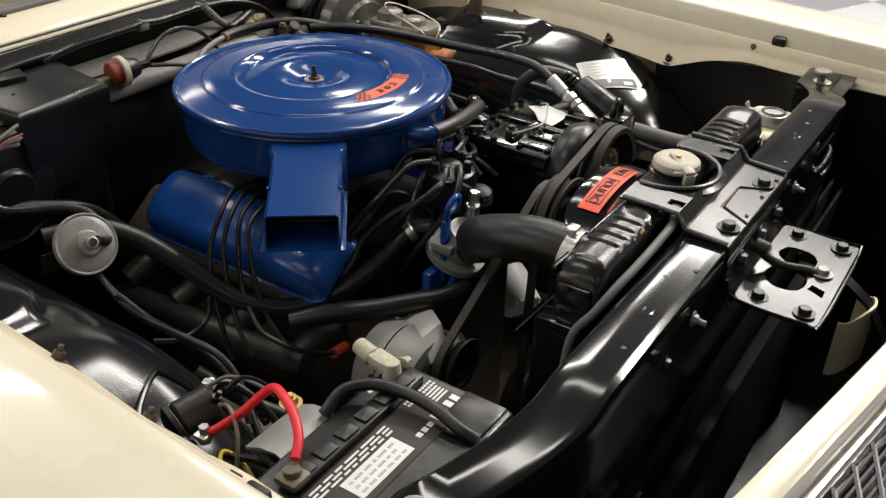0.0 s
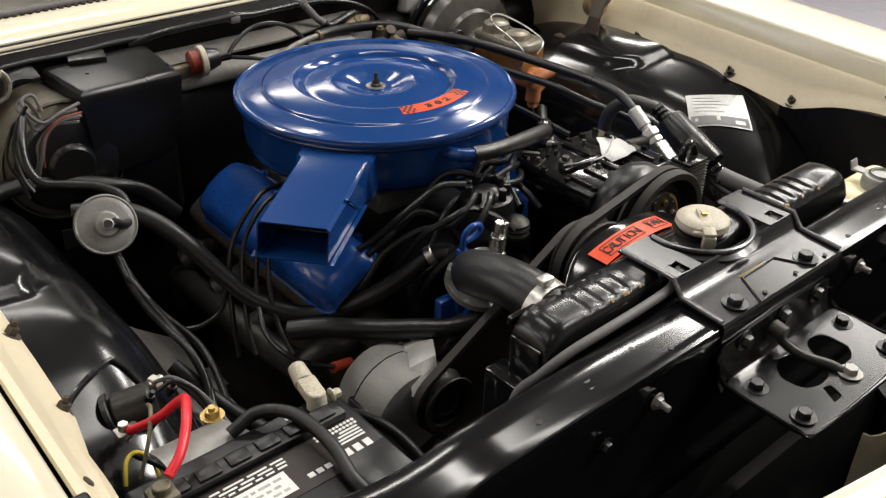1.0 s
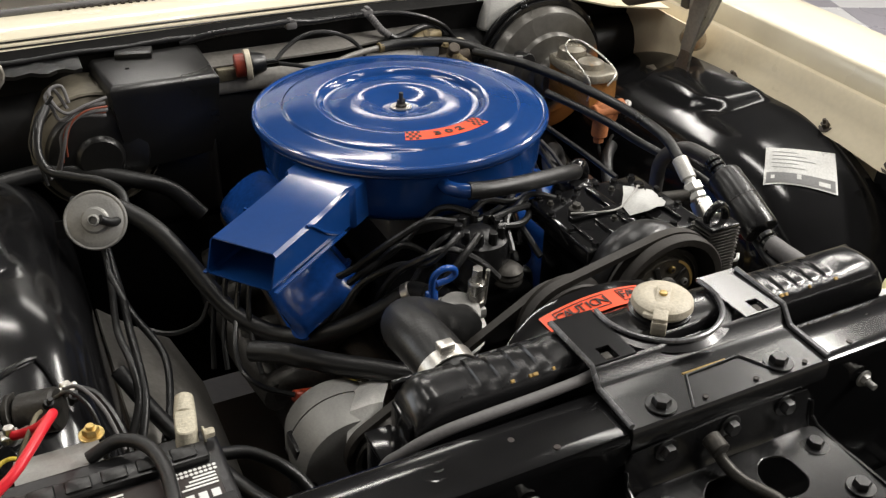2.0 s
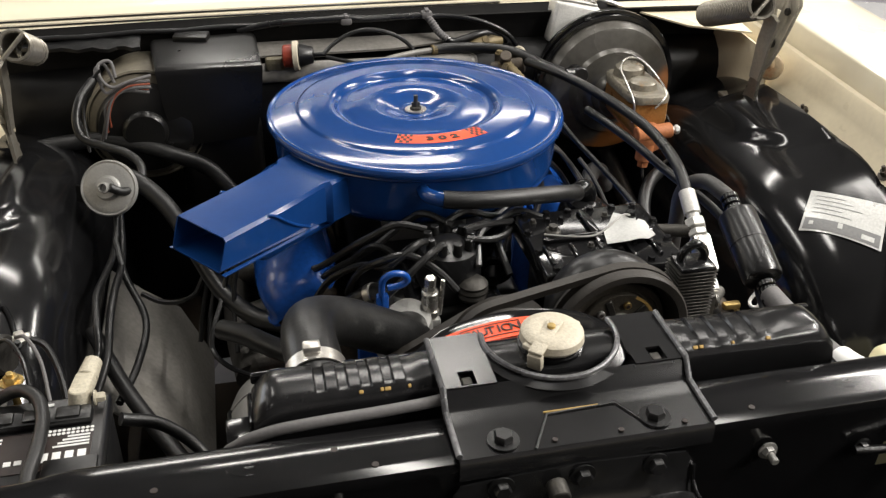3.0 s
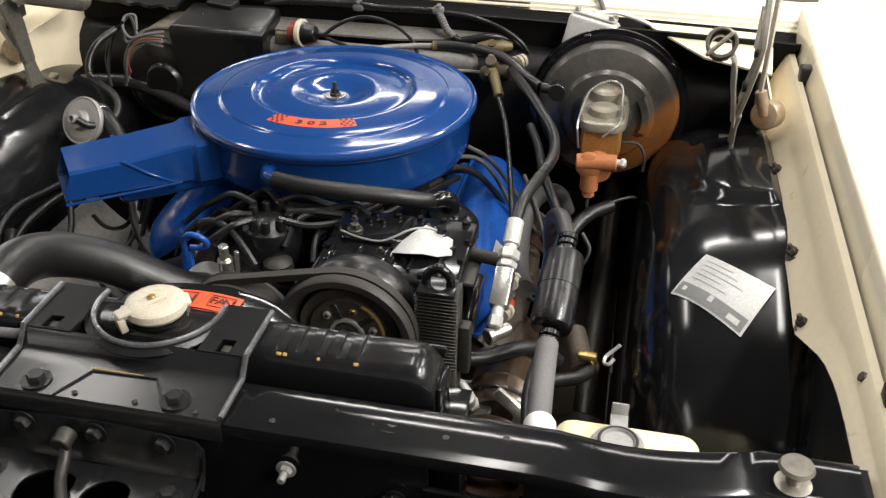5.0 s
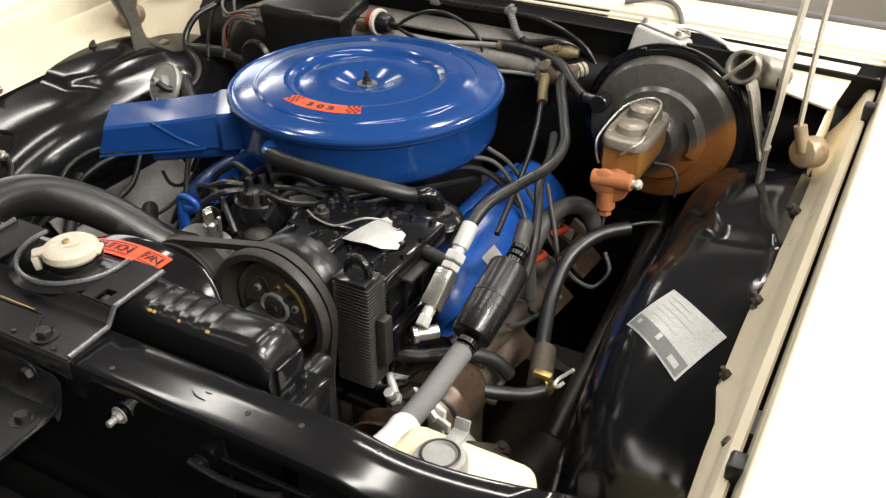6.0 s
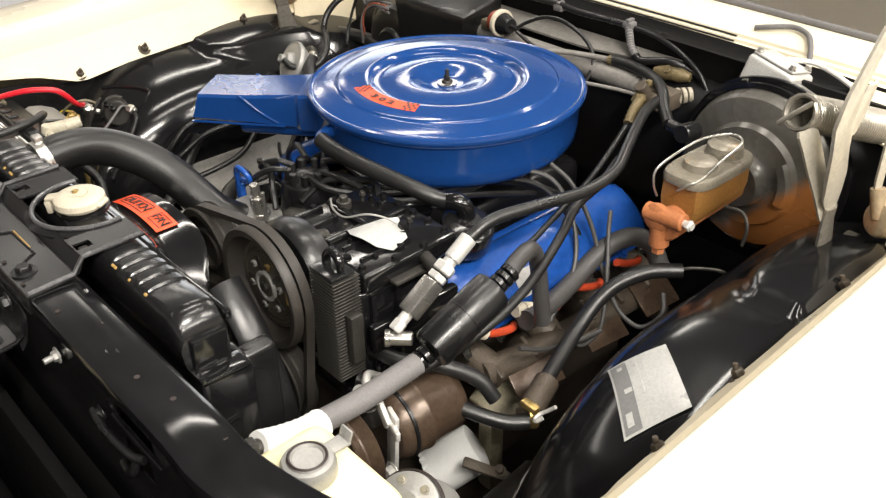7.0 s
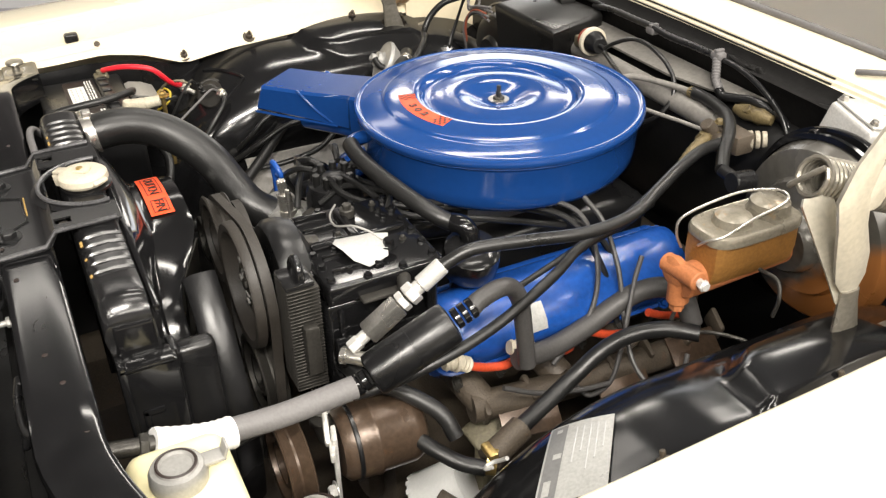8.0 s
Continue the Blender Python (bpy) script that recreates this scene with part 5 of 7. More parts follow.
part("clamp", join(lathe([(0.0268, -0.007), (0.0285, -0.007), (0.0285, 0.007), (0.0268, 0.007)], 32, aim((-0.203, -0.552, 0.9165), (-0.2035, -0.52, 0.921))), box(-0.214, -0.198, -0.558, -0.546, 0.943, 0.952, 0.002)), ZINC, uh, "bright steel hose clamp")

# ---- washer bottle ----
wash = thing("washer_bottle", (0.46, -0.57, 0.66), "yellowed plastic washer bottle behind the beam", "bottle")
part("bottle", box(0.395, 0.535, -0.632, -0.535, 0.66, 0.853, 0.018, 4), WHITE_PLASTIC, wash)
wcap = part("cap", join(lathe([(0, 0.014), (0.014, 0.014), (0.0155, 0.0165), (0.018, 0.0165), (0.0195, 0.014), (0.0235, 0.013), (0.026, 0.008), (0.0265, 0.0), (0.025, -0.012)], 36, Matrix.Translation((0.455, -0.588, 0.858)))), GREY_METAL, wash, "grey round filler cap")
part("cap_ring", lathe([(0.0160, 0.0165), (0.0175, 0.0172), (0.0190, 0.0162)], 36, Matrix.Translation((0.455, -0.588, 0.8583))), BLACK_INK, wcap)
part("strap", join(box(0.4465, 0.4635, -0.570, -0.545, 0.8655, 0.8695, 0.0015), moved(box(-0.008, 0.008, -0.0015, 0.0015, -0.004, 0.010, 0.001), Matrix.Translation((0.455, -0.546, 0.870)) @ pose(0, 0, 0, -20, 0, 0))), GREY_METAL, wcap)

# ---- nose panel and grille ----
def nose_y(x):
    return -0.909 + 0.2 * math.sqrt(x * x + 0.0036)


def nose_ring(x):
    y = nose_y(x)
    return [(x, y + dy, z) for dy, z in ((0.002, 0.886), (0.002, 0.897), (0.0, 0.9005), (-0.004, 0.9015), (-0.022, 0.9005), (-0.027, 0.898), (-0.029, 0.892), (-0.030, 0.874), (-0.028, 0.866))]


part("nose", thick(loft([nose_ring(-0.70 + 0.04 * i) for i in range(36)]), 0.003), CREAM, car, "cream nose panel above the grille")
# dark filler sheet, added so the space behind the nose reads black
part("nose_filler", thick(loft([[(x, nose_y(x) + dy, z) for dy, z in ((-0.004, 0.892), (0.0, 0.86), (0.006, 0.78), (-0.02, 0.58))] for x in [-0.70 + 0.07 * i for i in range(21)]]), 0.003), CAVITY_DARK, car)
grille = thing("grille", (0, -0.95, 0.55), "chrome grille of fine slats below the nose panel", "grille")
part("surround", tube([(x, nose_y(x) - 0.034, 0.866) for x in [-0.66 + 0.06 * i for i in range(23)]], 0.007, 2, 10), CHROME, grille)
for k in range(22):
    part("slat", tube([(x, nose_y(x) - 0.044 - 0.0042 * k, 0.855 - 0.0125 * k) for x in [-0.64 + 0.08 * i for i in range(17)]], 0.0028, 1, 6), CHROME, grille)
for i in range(32):
    x = -0.62 + 0.04 * i
    part("bar", tube([(x, nose_y(x) - 0.042, 0.862), (x, nose_y(x) - 0.10, 0.72), (x, nose_y(x) - 0.145, 0.59)], 0.003, 1, 6, False), CHROME, grille)
part("backing", thick(loft([[(x, nose_y(x) - 0.028 - dy, z) for dy, z in ((0, 0.86), (0.05, 0.70), (0.08, 0.56))] for x in [-0.64 + 0.16 * i for i in range(9)]]), 0.003), BLACK_SATIN, grille)
part("bumper", thick(loft([[(x, nose_y(x) * 1.0 - dy, z) for dy, z in ((0.06, 0.52), (0.14, 0.52), (0.165, 0.49), (0.165, 0.42), (0.14, 0.38))] for x in [-0.95 + 0.1 * i for i in range(20)]]), 0.003), CHROME, car, "chrome front bumper")


# ---- air conditioning line: fittings, muffler, hoses ----
line = thing("refrigerant_hose", (0.31, -0.30, 0.83), "refrigerant hose with bare alloy fittings beside the compressor", "hose")
AX0, AX1 = Vector((0.311, -0.250, 0.897)), Vector((0.306, -0.366, 0.816))


def along(a, b, t):
    return tuple(a + (b - a) * t)


part("hose", tube([along(AX0, AX1, 0.02), (0.316, -0.214, 0.910), (0.328, -0.150, 0.909), (0.338, -0.07, 0.903), (0.330, 0.0, 0.904), (0.306, 0.055, 0.912), (0.280, 0.11, 0.918), (0.255, 0.165, 0.918), (0.238, 0.215, 0.912)], 0.0078, 9, 14), RUBBER, line, "ribbed black refrigerant hose")
part("ferrule", join(rod(along(AX0, AX1, 0.0), along(AX0, AX1, 0.24), 0.0108, 20), rod(along(AX0, AX1, 0.24), along(AX0, AX1, 0.30), 0.0085, 20)), ALU, line, "pale alloy ferrule")
part("hex_nut", join(rod(along(AX0, AX1, 0.29), along(AX0, AX1, 0.38), 0.0135, 6), rod(along(AX0, AX1, 0.40), along(AX0, AX1, 0.46), 0.0125, 6)), ALU, line)
part("fitting_block", moved(box(-0.0115, 0.0115, -0.0105, 0.0105, 0, 0.050, 0.003), aim(along(AX0, AX1, 0.47), AX1)), ZINC, line, "bare alloy service block")
part("tip", join(rod(along(AX0, AX1, 0.80), along(AX0, AX1, 0.98), 0.0075, 16), rod(along(AX0, AX1, 0.90), along(AX0, AX1, 1.0), 0.0088, 6)), ALU, line)
part("valve_stub", join(rod((0.302, -0.372, 0.806), (0.322, -0.352, 0.806), 0.0085, 14), rod((0.299, -0.375, 0.806), (0.304, -0.370, 0.806), 0.0105, 14)), ZINC, line, "small plated valve stub")
muff = thing("muffler", (0.375, -0.33, 0.8), "glossy black refrigerant muffler with grey hoses", "muffler")
M0, M1 = Vector((0.376, -0.272, 0.868)), Vector((0.372, -0.368, 0.826))
part("can", lathe([(0, 0), (0.018, 0.0), (0.0235, 0.002), (0.025, 0.006), (0.025, 0.048), (0.0246, 0.052), (0.025, 0.056), (0.025, 0.099), (0.0235, 0.1035), (0.018, 0.1055), (0, 0.1055)], 48, aim(M0, M1)), BLACK_SATIN, muff)
part("band", rod(along(M0, M1, 0.47), along(M0, M1, 0.49), 0.0254, 36), BLACK_SATIN, muff)
for t in (-0.10, -0.19, -0.28, 1.04, 1.13, 1.22):
    part("crimp", rod(along(M0, M1, t), along(M0, M1, t + 0.07), 0.0122, 20), BLACK, muff)
part("hose", tube([along(M0, M1, -0.25), (0.372, -0.235, 0.882), (0.364, -0.206, 0.883), (0.354, -0.184, 0.870), (0.350, -0.170, 0.846), (0.352, -0.165, 0.81), (0.356, -0.16, 0.75)], 0.0108, 8, 16), RUBBER_MID, muff, "grey rubber hose")
part("hose", tube([along(M0, M1, 1.2), (0.372, -0.42, 0.816), (0.374, -0.47, 0.815), (0.377, -0.525, 0.820), (0.380, -0.545, 0.823)], 0.0130, 8, 16), RUBBER_GREY, muff, "grey rubber hose")
part("wrapped_end", join(tube([(0.378, -0.522, 0.8185), (0.381, -0.545, 0.822), (0.384, -0.575, 0.832), (0.386, -0.60, 0.843)], 0.0168, 6, 16, True, 0.03)), WHITE_PAPER, muff, "white wrapped hose end")
part("pipe_end", join(rod((0.386, -0.595, 0.842), (0.384, -0.64, 0.85), 0.009, 14), rod((0.3855, -0.603, 0.8436), (0.3848, -0.612, 0.8452), 0.012, 6)), STEEL_DARK, muff, "dark pipe end with a nut")
single("thin_hose", tube([(0.372, -0.600, 0.845), (0.372, -0.545, 0.800), (0.362, -0.495, 0.795), (0.358, -0.449, 0.797), (0.362, -0.404, 0.800), (0.374, -0.358, 0.808), (0.384, -0.314, 0.822), (0.384, -0.256, 0.836), (0.372, -0.196, 0.848), (0.345, -0.12, 0.862), (0.325, -0.07, 0.876), (0.31, 0.0, 0.88), (0.29, 0.06, 0.885)], 0.0065, 7, 12), RUBBER, "thin black hose running back along the engine", "hose")
single("heater_hose", tube([(0.355, 0.10, 0.72), (0.340, 0.092, 0.755), (0.318, 0.075, 0.765), (0.300, 0.046, 0.755), (0.294, 0.01, 0.737), (0.296, -0.03, 0.722), (0.304, -0.09, 0.714), (0.318, -0.15, 0.727)], 0.014, 8, 18), RUBBER_MID, "grey rubber heater hose beside the valve cover", "hose")
single("steering_hose", tube([(0.425, 0.045, 0.77), (0.395, 0.015, 0.768), (0.372, -0.020, 0.755), (0.362, -0.055, 0.735), (0.365, -0.10, 0.71), (0.378, -0.15, 0.695), (0.395, -0.20, 0.688)], 0.0105, 8, 16), RUBBER, "black rubber hose dropping behind the engine", "hose")
single("sleeved_pipe", tube([(0.395, -0.19, 0.692), (0.404, -0.218, 0.686), (0.412, -0.245, 0.678)], 0.0165, 5, 16), IRON, "brown sleeved pipe end", "pipe")
ph = thing("pump_hose", (0.42, -0.26, 0.68), "black steering pump hose with a worm clamp", "hose")
part("hose", tube([(0.425, -0.255, 0.682), (0.405, -0.278, 0.684), (0.380, -0.298, 0.692), (0.350, -0.316, 0.700), (0.315, -0.338, 0.704), (0.28, -0.365, 0.71), (0.25, -0.385, 0.72)], 0.0095, 8, 16), RUBBER, ph)
part("clamp", join(lathe([(0.0125, -0.006), (0.0165, -0.006), (0.0165, 0.006), (0.0125, 0.006)], 24, aim((0.417, -0.243, 0.681), (0.400, -0.27, 0.684))), box(0.404, 0.43, -0.252, -0.240, 0.693, 0.703, 0.003)), BRASS, ph, "brassy worm clamp")
single("hook_clip", tube([(0.452, -0.262, 0.712), (0.446, -0.267, 0.706), (0.440, -0.262, 0.703), (0.441, -0.253, 0.706), (0.449, -0.249, 0.714), (0.458, -0.247, 0.724)], 0.0026, 6, 8), ALU, "small bent metal hook on the apron", "clip")
single("second_pump_hose", tube([(0.25, -0.36, 0.755), (0.29, -0.345, 0.75), (0.33, -0.31, 0.745), (0.36, -0.28, 0.725), (0.38, -0.27, 0.70)], 0.010, 7, 14), RUBBER, "black hose behind the fluid cooler", "hose")
# ignition leads with boots on the head
for k, (x, y, z) in enumerate(((0.302, -0.205, 0.722), (0.302, -0.112, 0.712), (0.300, -0.015, 0.705), (0.296, 0.085, 0.700))):
    sp = thing("spark_plug_boot", (x, y, z), "orange spark plug boot with a pale ribbed sleeve", "spark plug", "spark plug boots")
    part("boot", tube([(x - 0.012, y + 0.062, z - 0.022), (x - 0.002, y + 0.045, z - 0.014), (x, y + 0.015, z - 0.004), (x, y - 0.012, z + 0.010)], 0.0058, 5, 12), ORANGE_BOOT, sp)
    if k < 2:
        part("heat_sleeve", tube([(x, y - 0.006, z + 0.008), (x - 0.001, y - 0.020, z + 0.016), (x - 0.003, y - 0.040, z + 0.022)], 0.0098, 6, 14, True, 0.09), CAP_WHITE, sp, "white ribbed sleeve")
        part("sleeve_ring", rod((x, y - 0.022, z + 0.0165), (x - 0.0005, y - 0.026, z + 0.018), 0.0112, 14), CAP_WHITE, sp)
for w in ([(0.285, 0.06, 0.80), (0.300, 0.04, 0.78), (0.318, 0.02, 0.745), (0.335, 0.0, 0.70), (0.345, -0.02, 0.66), (0.335, -0.045, 0.638), (0.315, -0.06, 0.650)], [(0.20, 0.02, 0.86), (0.235, 0.03, 0.835), (0.275, 0.03, 0.785), (0.31, 0.02, 0.73), (0.35, 0.01, 0.685), (0.385, 0.02, 0.665), (0.40, 0.05, 0.68), (0.385, 0.07, 0.70)], [(0.17, -0.04, 0.865), (0.22, 0.0, 0.85), (0.26, 0.005, 0.80), (0.29, -0.02, 0.74), (0.31, -0.09, 0.69)], [(0.335, -0.18, 0.705), (0.34, -0.13, 0.68), (0.345, -0.07, 0.665), (0.355, -0.03, 0.668)]):
    single("ignition_lead", tube(w, 0.0036, 8, 8), RUBBER_MID, "grey-black ignition lead over the valve cover", "wire", "ignition leads")

# ---- steering pump and the parts below ----
pump = thing("steering_pump", (0.33, -0.34, 0.58), "brown oily power steering pump with pale brackets", "pump")
part("reservoir", lathe([(0, 0), (0.05, 0), (0.058, 0.006), (0.061, 0.020), (0.061, 0.038), (0.063, 0.040), (0.063, 0.043), (0.060, 0.046), (0.059, 0.088), (0.052, 0.100), (0.038, 0.106), (0, 0.108)], 48, Matrix.Translation((0.318, -0.398, 0.692)) @ pose(0, 0, 0, -90, 0, -3) @ Matrix.Diagonal((0.78, 0.78, 1.0, 1.0))), OILY, pump, "brown oily reservoir")
part("band", lathe([(0.0610, 0.0), (0.0630, 0.001), (0.0630, 0.005), (0.0610, 0.006)], 44, Matrix.Translation((0.3185, -0.384, 0.692)) @ pose(0, 0, 0, -90, 0, -3) @ Matrix.Diagonal((0.78, 0.78, 1.0, 1.0))), BLACK_SATIN, pump)
part("bracket", join(moved(box(-0.011, 0.013, -0.003, 0.003, -0.052, 0.058, 0.002), Matrix.Translation((0.347, -0.409, 0.690)) @ pose(0, 0, 0, 0, 6, -15)), moved(box(-0.004, 0.034, -0.003, 0.003, 0.020, 0.034, 0.002), Matrix.Translation((0.339, -0.411, 0.705)) @ pose(0, 0, 0, 0, 6, -15)), moved(box(-0.036, 0.010, -0.0035, 0.0035, 0.046, 0.064, 0.003), Matrix.Translation((0.318, -0.409, 0.690)) @ pose(0, 0, 0, 0, 32, -15))), ALU, pump, "pale alloy bracket")
part("bracket_bolt", hexbolt(pose(0.351, -0.413, 0.655, 90, 0, 0), 0.008, 0.01), ALU, pump)
pulley("pump_wheel", (0.316, -0.455, 0.690), 0.058, 0.03, pump, OILY)
part("filler", join(rod((0.30, -0.40, 0.69), (0.296, -0.405, 0.715), 0.013, 18), disc(0.016, 0.008, 18, Matrix.Translation((0.296, -0.405, 0.713)))), STEEL_DARK, pump)
part("hose_fitting", join(rod((0.29, -0.395, 0.705), (0.285, -0.41, 0.74), 0.007, 12), rod((0.288, -0.40, 0.72), (0.287, -0.404, 0.728), 0.010, 6)), ALU, pump)
part("pressure_pipe", tube([(0.288, -0.40, 0.73), (0.272, -0.385, 0.738), (0.262, -0.365, 0.72), (0.270, -0.34, 0.70), (0.30, -0.325, 0.69)], 0.0055, 6, 10), ALU, pump)
filt = thing("oil_filter", (0.30, -0.265, 0.5), "white oil filter low beside the block", "filter")
part("can", lathe([(0, 0), (0.034, 0), (0.0375, 0.006), (0.0375, 0.068), (0.036, 0.072), (0.036, 0.078), (0.030, 0.080), (0, 0.081)], 40, aim((0.250, -0.264, 0.466), (0.290, -0.190, 0.516))), WHITE_PAPER, filt, "white painted can")
for k in range(16):
    a = 2 * math.pi * k / 16
    part("flute", moved(box(-0.004, 0.004, 0.034, 0.0375, -0.0005, 0.010, 0.001, 1), aim((0.250, -0.264, 0.466), (0.290, -0.190, 0.516)) @ Matrix.Rotation(a, 4, "Z")), WHITE_PAPER, filt)
drum = thing("round_housing", (0.45, -0.46, 0.6), "grey alloy drum with a black band beside the washer bottle", "housing")
GB = Matrix.Translation((0.450, -0.470, 0.712)) @ pose(0, 0, 0, 38, 12, 0) @ Matrix.Scale(0.88, 4)
part("drum", lathe([(0, 0.022), (0.020, 0.022), (0.024, 0.018), (0.038, 0.016), (0.044, 0.012), (0.045, 0.0), (0.041, -0.012), (0.045, -0.02), (0.045, -0.07), (0, -0.07)], 44, GB), GREY_METAL, drum, "grimy alloy drum")
part("band", lathe([(0.0455, -0.002), (0.048, 0.0), (0.048, 0.005), (0.0455, 0.008)], 44, GB), BLACK_INK, drum, "black rubber band")
for i in range(6):
    part("screw", hexbolt(GB @ pose(0, 0, 0, 0, 0, 20 + 60 * i) @ Matrix.Translation((0.033, 0, 0.0165)), 0.004, 0.004), ZINC, drum)
part("bracket", box(0.442, 0.500, -0.500, -0.440, 0.655, 0.665, 0.003), STEEL_DARK, drum)
gearb = thing("steering_gear", (0.42, -0.26, 0.45), "dark greasy steering gear beside the frame", "steering gear")
part("housing", join(rod((0.41, -0.30, 0.50), (0.42, -0.20, 0.53), 0.045, 28), box(0.38, 0.45, -0.30, -0.20, 0.42, 0.50, 0.015)), STEEL_DARK, gearb)
part("column_shaft", rod((0.42, -0.22, 0.54), (0.43, 0.34, 0.72), 0.016, 16), STEEL_DARK, gearb)
for s in (-1, 1):
    single("frame_rail", box(s * 0.36, s * 0.46, -0.70, 0.36, 0.30, 0.42, 0.01), IRON, "greasy dark frame rail under the bay", "frame")
single("cross_member", box(-0.40, 0.40, -0.25, -0.10, 0.22, 0.30, 0.02), IRON, "greasy dark cross member under the engine", "frame")
# unseen dark sheet, added to keep the bottom of the bay dark
single("bay_floor_sheet", box(-0.70, 0.70, -0.72, 0.38, 0.16, 0.17, 0.0), IRON, "added dark sheet closing the bay below", "frame")
mount = thing("engine_mount", (0.30, -0.17, 0.5), "olive dirty engine mount bracket", "bracket")
part("plate", moved(box(-0.032, 0.036, -0.030, 0.030, -0.006, 0.006, 0.004, 3), Matrix.Translation((0.290, -0.170, 0.585)) @ pose(0, 0, 0, 25, 22, 15)), OLIVE, mount)
part("leg", box(0.262, 0.292, -0.185, -0.155, 0.40, 0.56, 0.008), OLIVE, mount)
part("outer_plate", moved(box(-0.045, 0.022, -0.008, 0.008, -0.004, 0.004, 0.003), Matrix.Translation((0.352, -0.240, 0.530)) @ pose(0, 0, 0, 18, 15, 35)), IRON, mount)
part("bolt", hexbolt(Matrix.Translation((0.358, -0.234, 0.533)) @ pose(0, 0, 0, 18, 15, 0), 0.006, 0.006), IRON, mount)

# ---- brake booster and master cylinder ----
# the stain's edge across the shell, running down towards the wing
RUST_LINE = 0.72 * 0.40 - 0.69 * 0.846 + 0.072
BRUST = paint("booster_weathered", (0.095, 0.090, 0.080), 0.27, 0.25, spread=0.3, scale=16, bump=0.12, rust=0.12, rust_colour=(0.24, 0.10, 0.035))
# rust has run over the lower right of the shell, with a ragged edge
bn, bl = BRUST.node_tree.nodes, BRUST.node_tree.links
b_co, b_sep, b_noise, b_add, b_edge, b_mix = bn.new("ShaderNodeTexCoord"), bn.new("ShaderNodeVectorMath"), bn.new("ShaderNodeTexNoise"), bn.new("ShaderNodeMath"), bn.new("ShaderNodeMapRange"), bn.new("ShaderNodeMix")
b_sep.operation, b_sep.inputs[1].default_value = "DOT_PRODUCT", (0.72, 0.0, -0.69)
b_noise.inputs["Scale"].default_value, b_noise.inputs["Detail"].default_value = 22, 6
bl.new(b_co.outputs["Object"], b_sep.inputs[0])
bl.new(b_co.outputs["Object"], b_noise.inputs["Vector"])
b_add.operation, b_add.inputs[1].default_value = "MULTIPLY_ADD", 0.05
bl.new(b_noise.outputs["Fac"], b_add.inputs[0])
bl.new(b_sep.outputs["Value"], b_add.inputs[2])
b_edge.inputs["From Min"].default_value, b_edge.inputs["From Max"].default_value = RUST_LINE - 0.006, RUST_LINE + 0.012
bl.new(b_add.outputs[0], b_edge.inputs["Value"])
b_mix.data_type = "RGBA"
bsdf = bn["Principled BSDF"]
bl.new(bsdf.inputs["Base Color"].links[0].from_socket, b_mix.inputs["A"])
b_mix.inputs["B"].default_value = (0.27, 0.105, 0.03, 1)
bl.new(b_edge.outputs[0], b_mix.inputs["Factor"])
bl.new(b_mix.outputs["Result"], bsdf.inputs["Base Color"])
booster = thing("brake_booster", (0.395, 0.30, 0.72), "large round weathered brake booster with rust below", "brake booster")
BM = Matrix.Translation((0.400, 0.225, 0.846)) @ pose(0, 0, 0, -90, 0, 0)
part("front_shell", lathe([(0, -0.040), (0.036, -0.040), (0.040, -0.036), (0.043, -0.020), (0.050, -0.0150), (0.074, -0.0125), (0.079, -0.0040), (0.084, -0.0025), (0.108, 0.0015), (0.1125, 0.0035), (0.1160, 0.012), (0.1185, 0.020), (0.122, 0.030)], 72, BM), BRUST, booster)
part("clamp_ring", lathe([(0.1215, 0.022), (0.1285, 0.023), (0.1290, 0.028), (0.1255, 0.030), (0.1255, 0.034), (0.1340, 0.035), (0.1345, 0.040), (0.1325, 0.047), (0.126, 0.049)], 72, BM), BLACK, booster)
part("rear_shell", lathe([(0.126, 0.045), (0.118, 0.07), (0.09, 0.10), (0.05, 0.115), (0, 0.118)], 72, BM), BLACK, booster)
for a in (-40, 25, 100, 160, 230):
    part("tab", moved(box(-0.006, 0.006, 0.125, 0.1325, 0.024, 0.034, 0.0015, 1), BM @ pose(0, 0, 0, 0, 0, a)), BLACK, booster)
for a0, a1 in ((-35, 20), (150, 215)):
    part("rib", thick(lathe([(0.056, -0.015), (0.059, -0.0215), (0.070, -0.0195), (0.075, -0.010)], 14, BM, a0, a1 - a0), 0.001), BRUST, booster)
part("check_valve", join(rod((0.318, 0.20, 0.895), (0.318, 0.165, 0.900), 0.014, 20), rod((0.318, 0.175, 0.900), (0.290, 0.172, 0.905), 0.0085, 14)), BLACK_SATIN, booster, "black vacuum check valve")
master = thing("master_cylinder", (0.398, 0.1, 0.79), "rusty brake master cylinder with a wire bail", "brake part")
part("body", loft([[(0.398 + x * k, y, z0 + (z - z0) * 1.0) for x, z in ((-0.030, 0.892), (0.030, 0.892), (0.031, 0.86), (0.026, 0.84), (0.014, 0.826), (-0.014, 0.826), (-0.026, 0.84), (-0.031, 0.86))] for y, k, z0 in ((0.052, 0.86, 0.86), (0.058, 1.0, 0.86), (0.12, 1.02, 0.86), (0.17, 1.0, 0.86), (0.178, 0.9, 0.86))], True), GOLD_RUST, master)
part("bore", join(rod((0.398, 0.028, 0.836), (0.398, 0.205, 0.842), 0.0215, 24), rod((0.398, 0.19, 0.842), (0.398, 0.200, 0.842), 0.034, 24)), RUST, master)
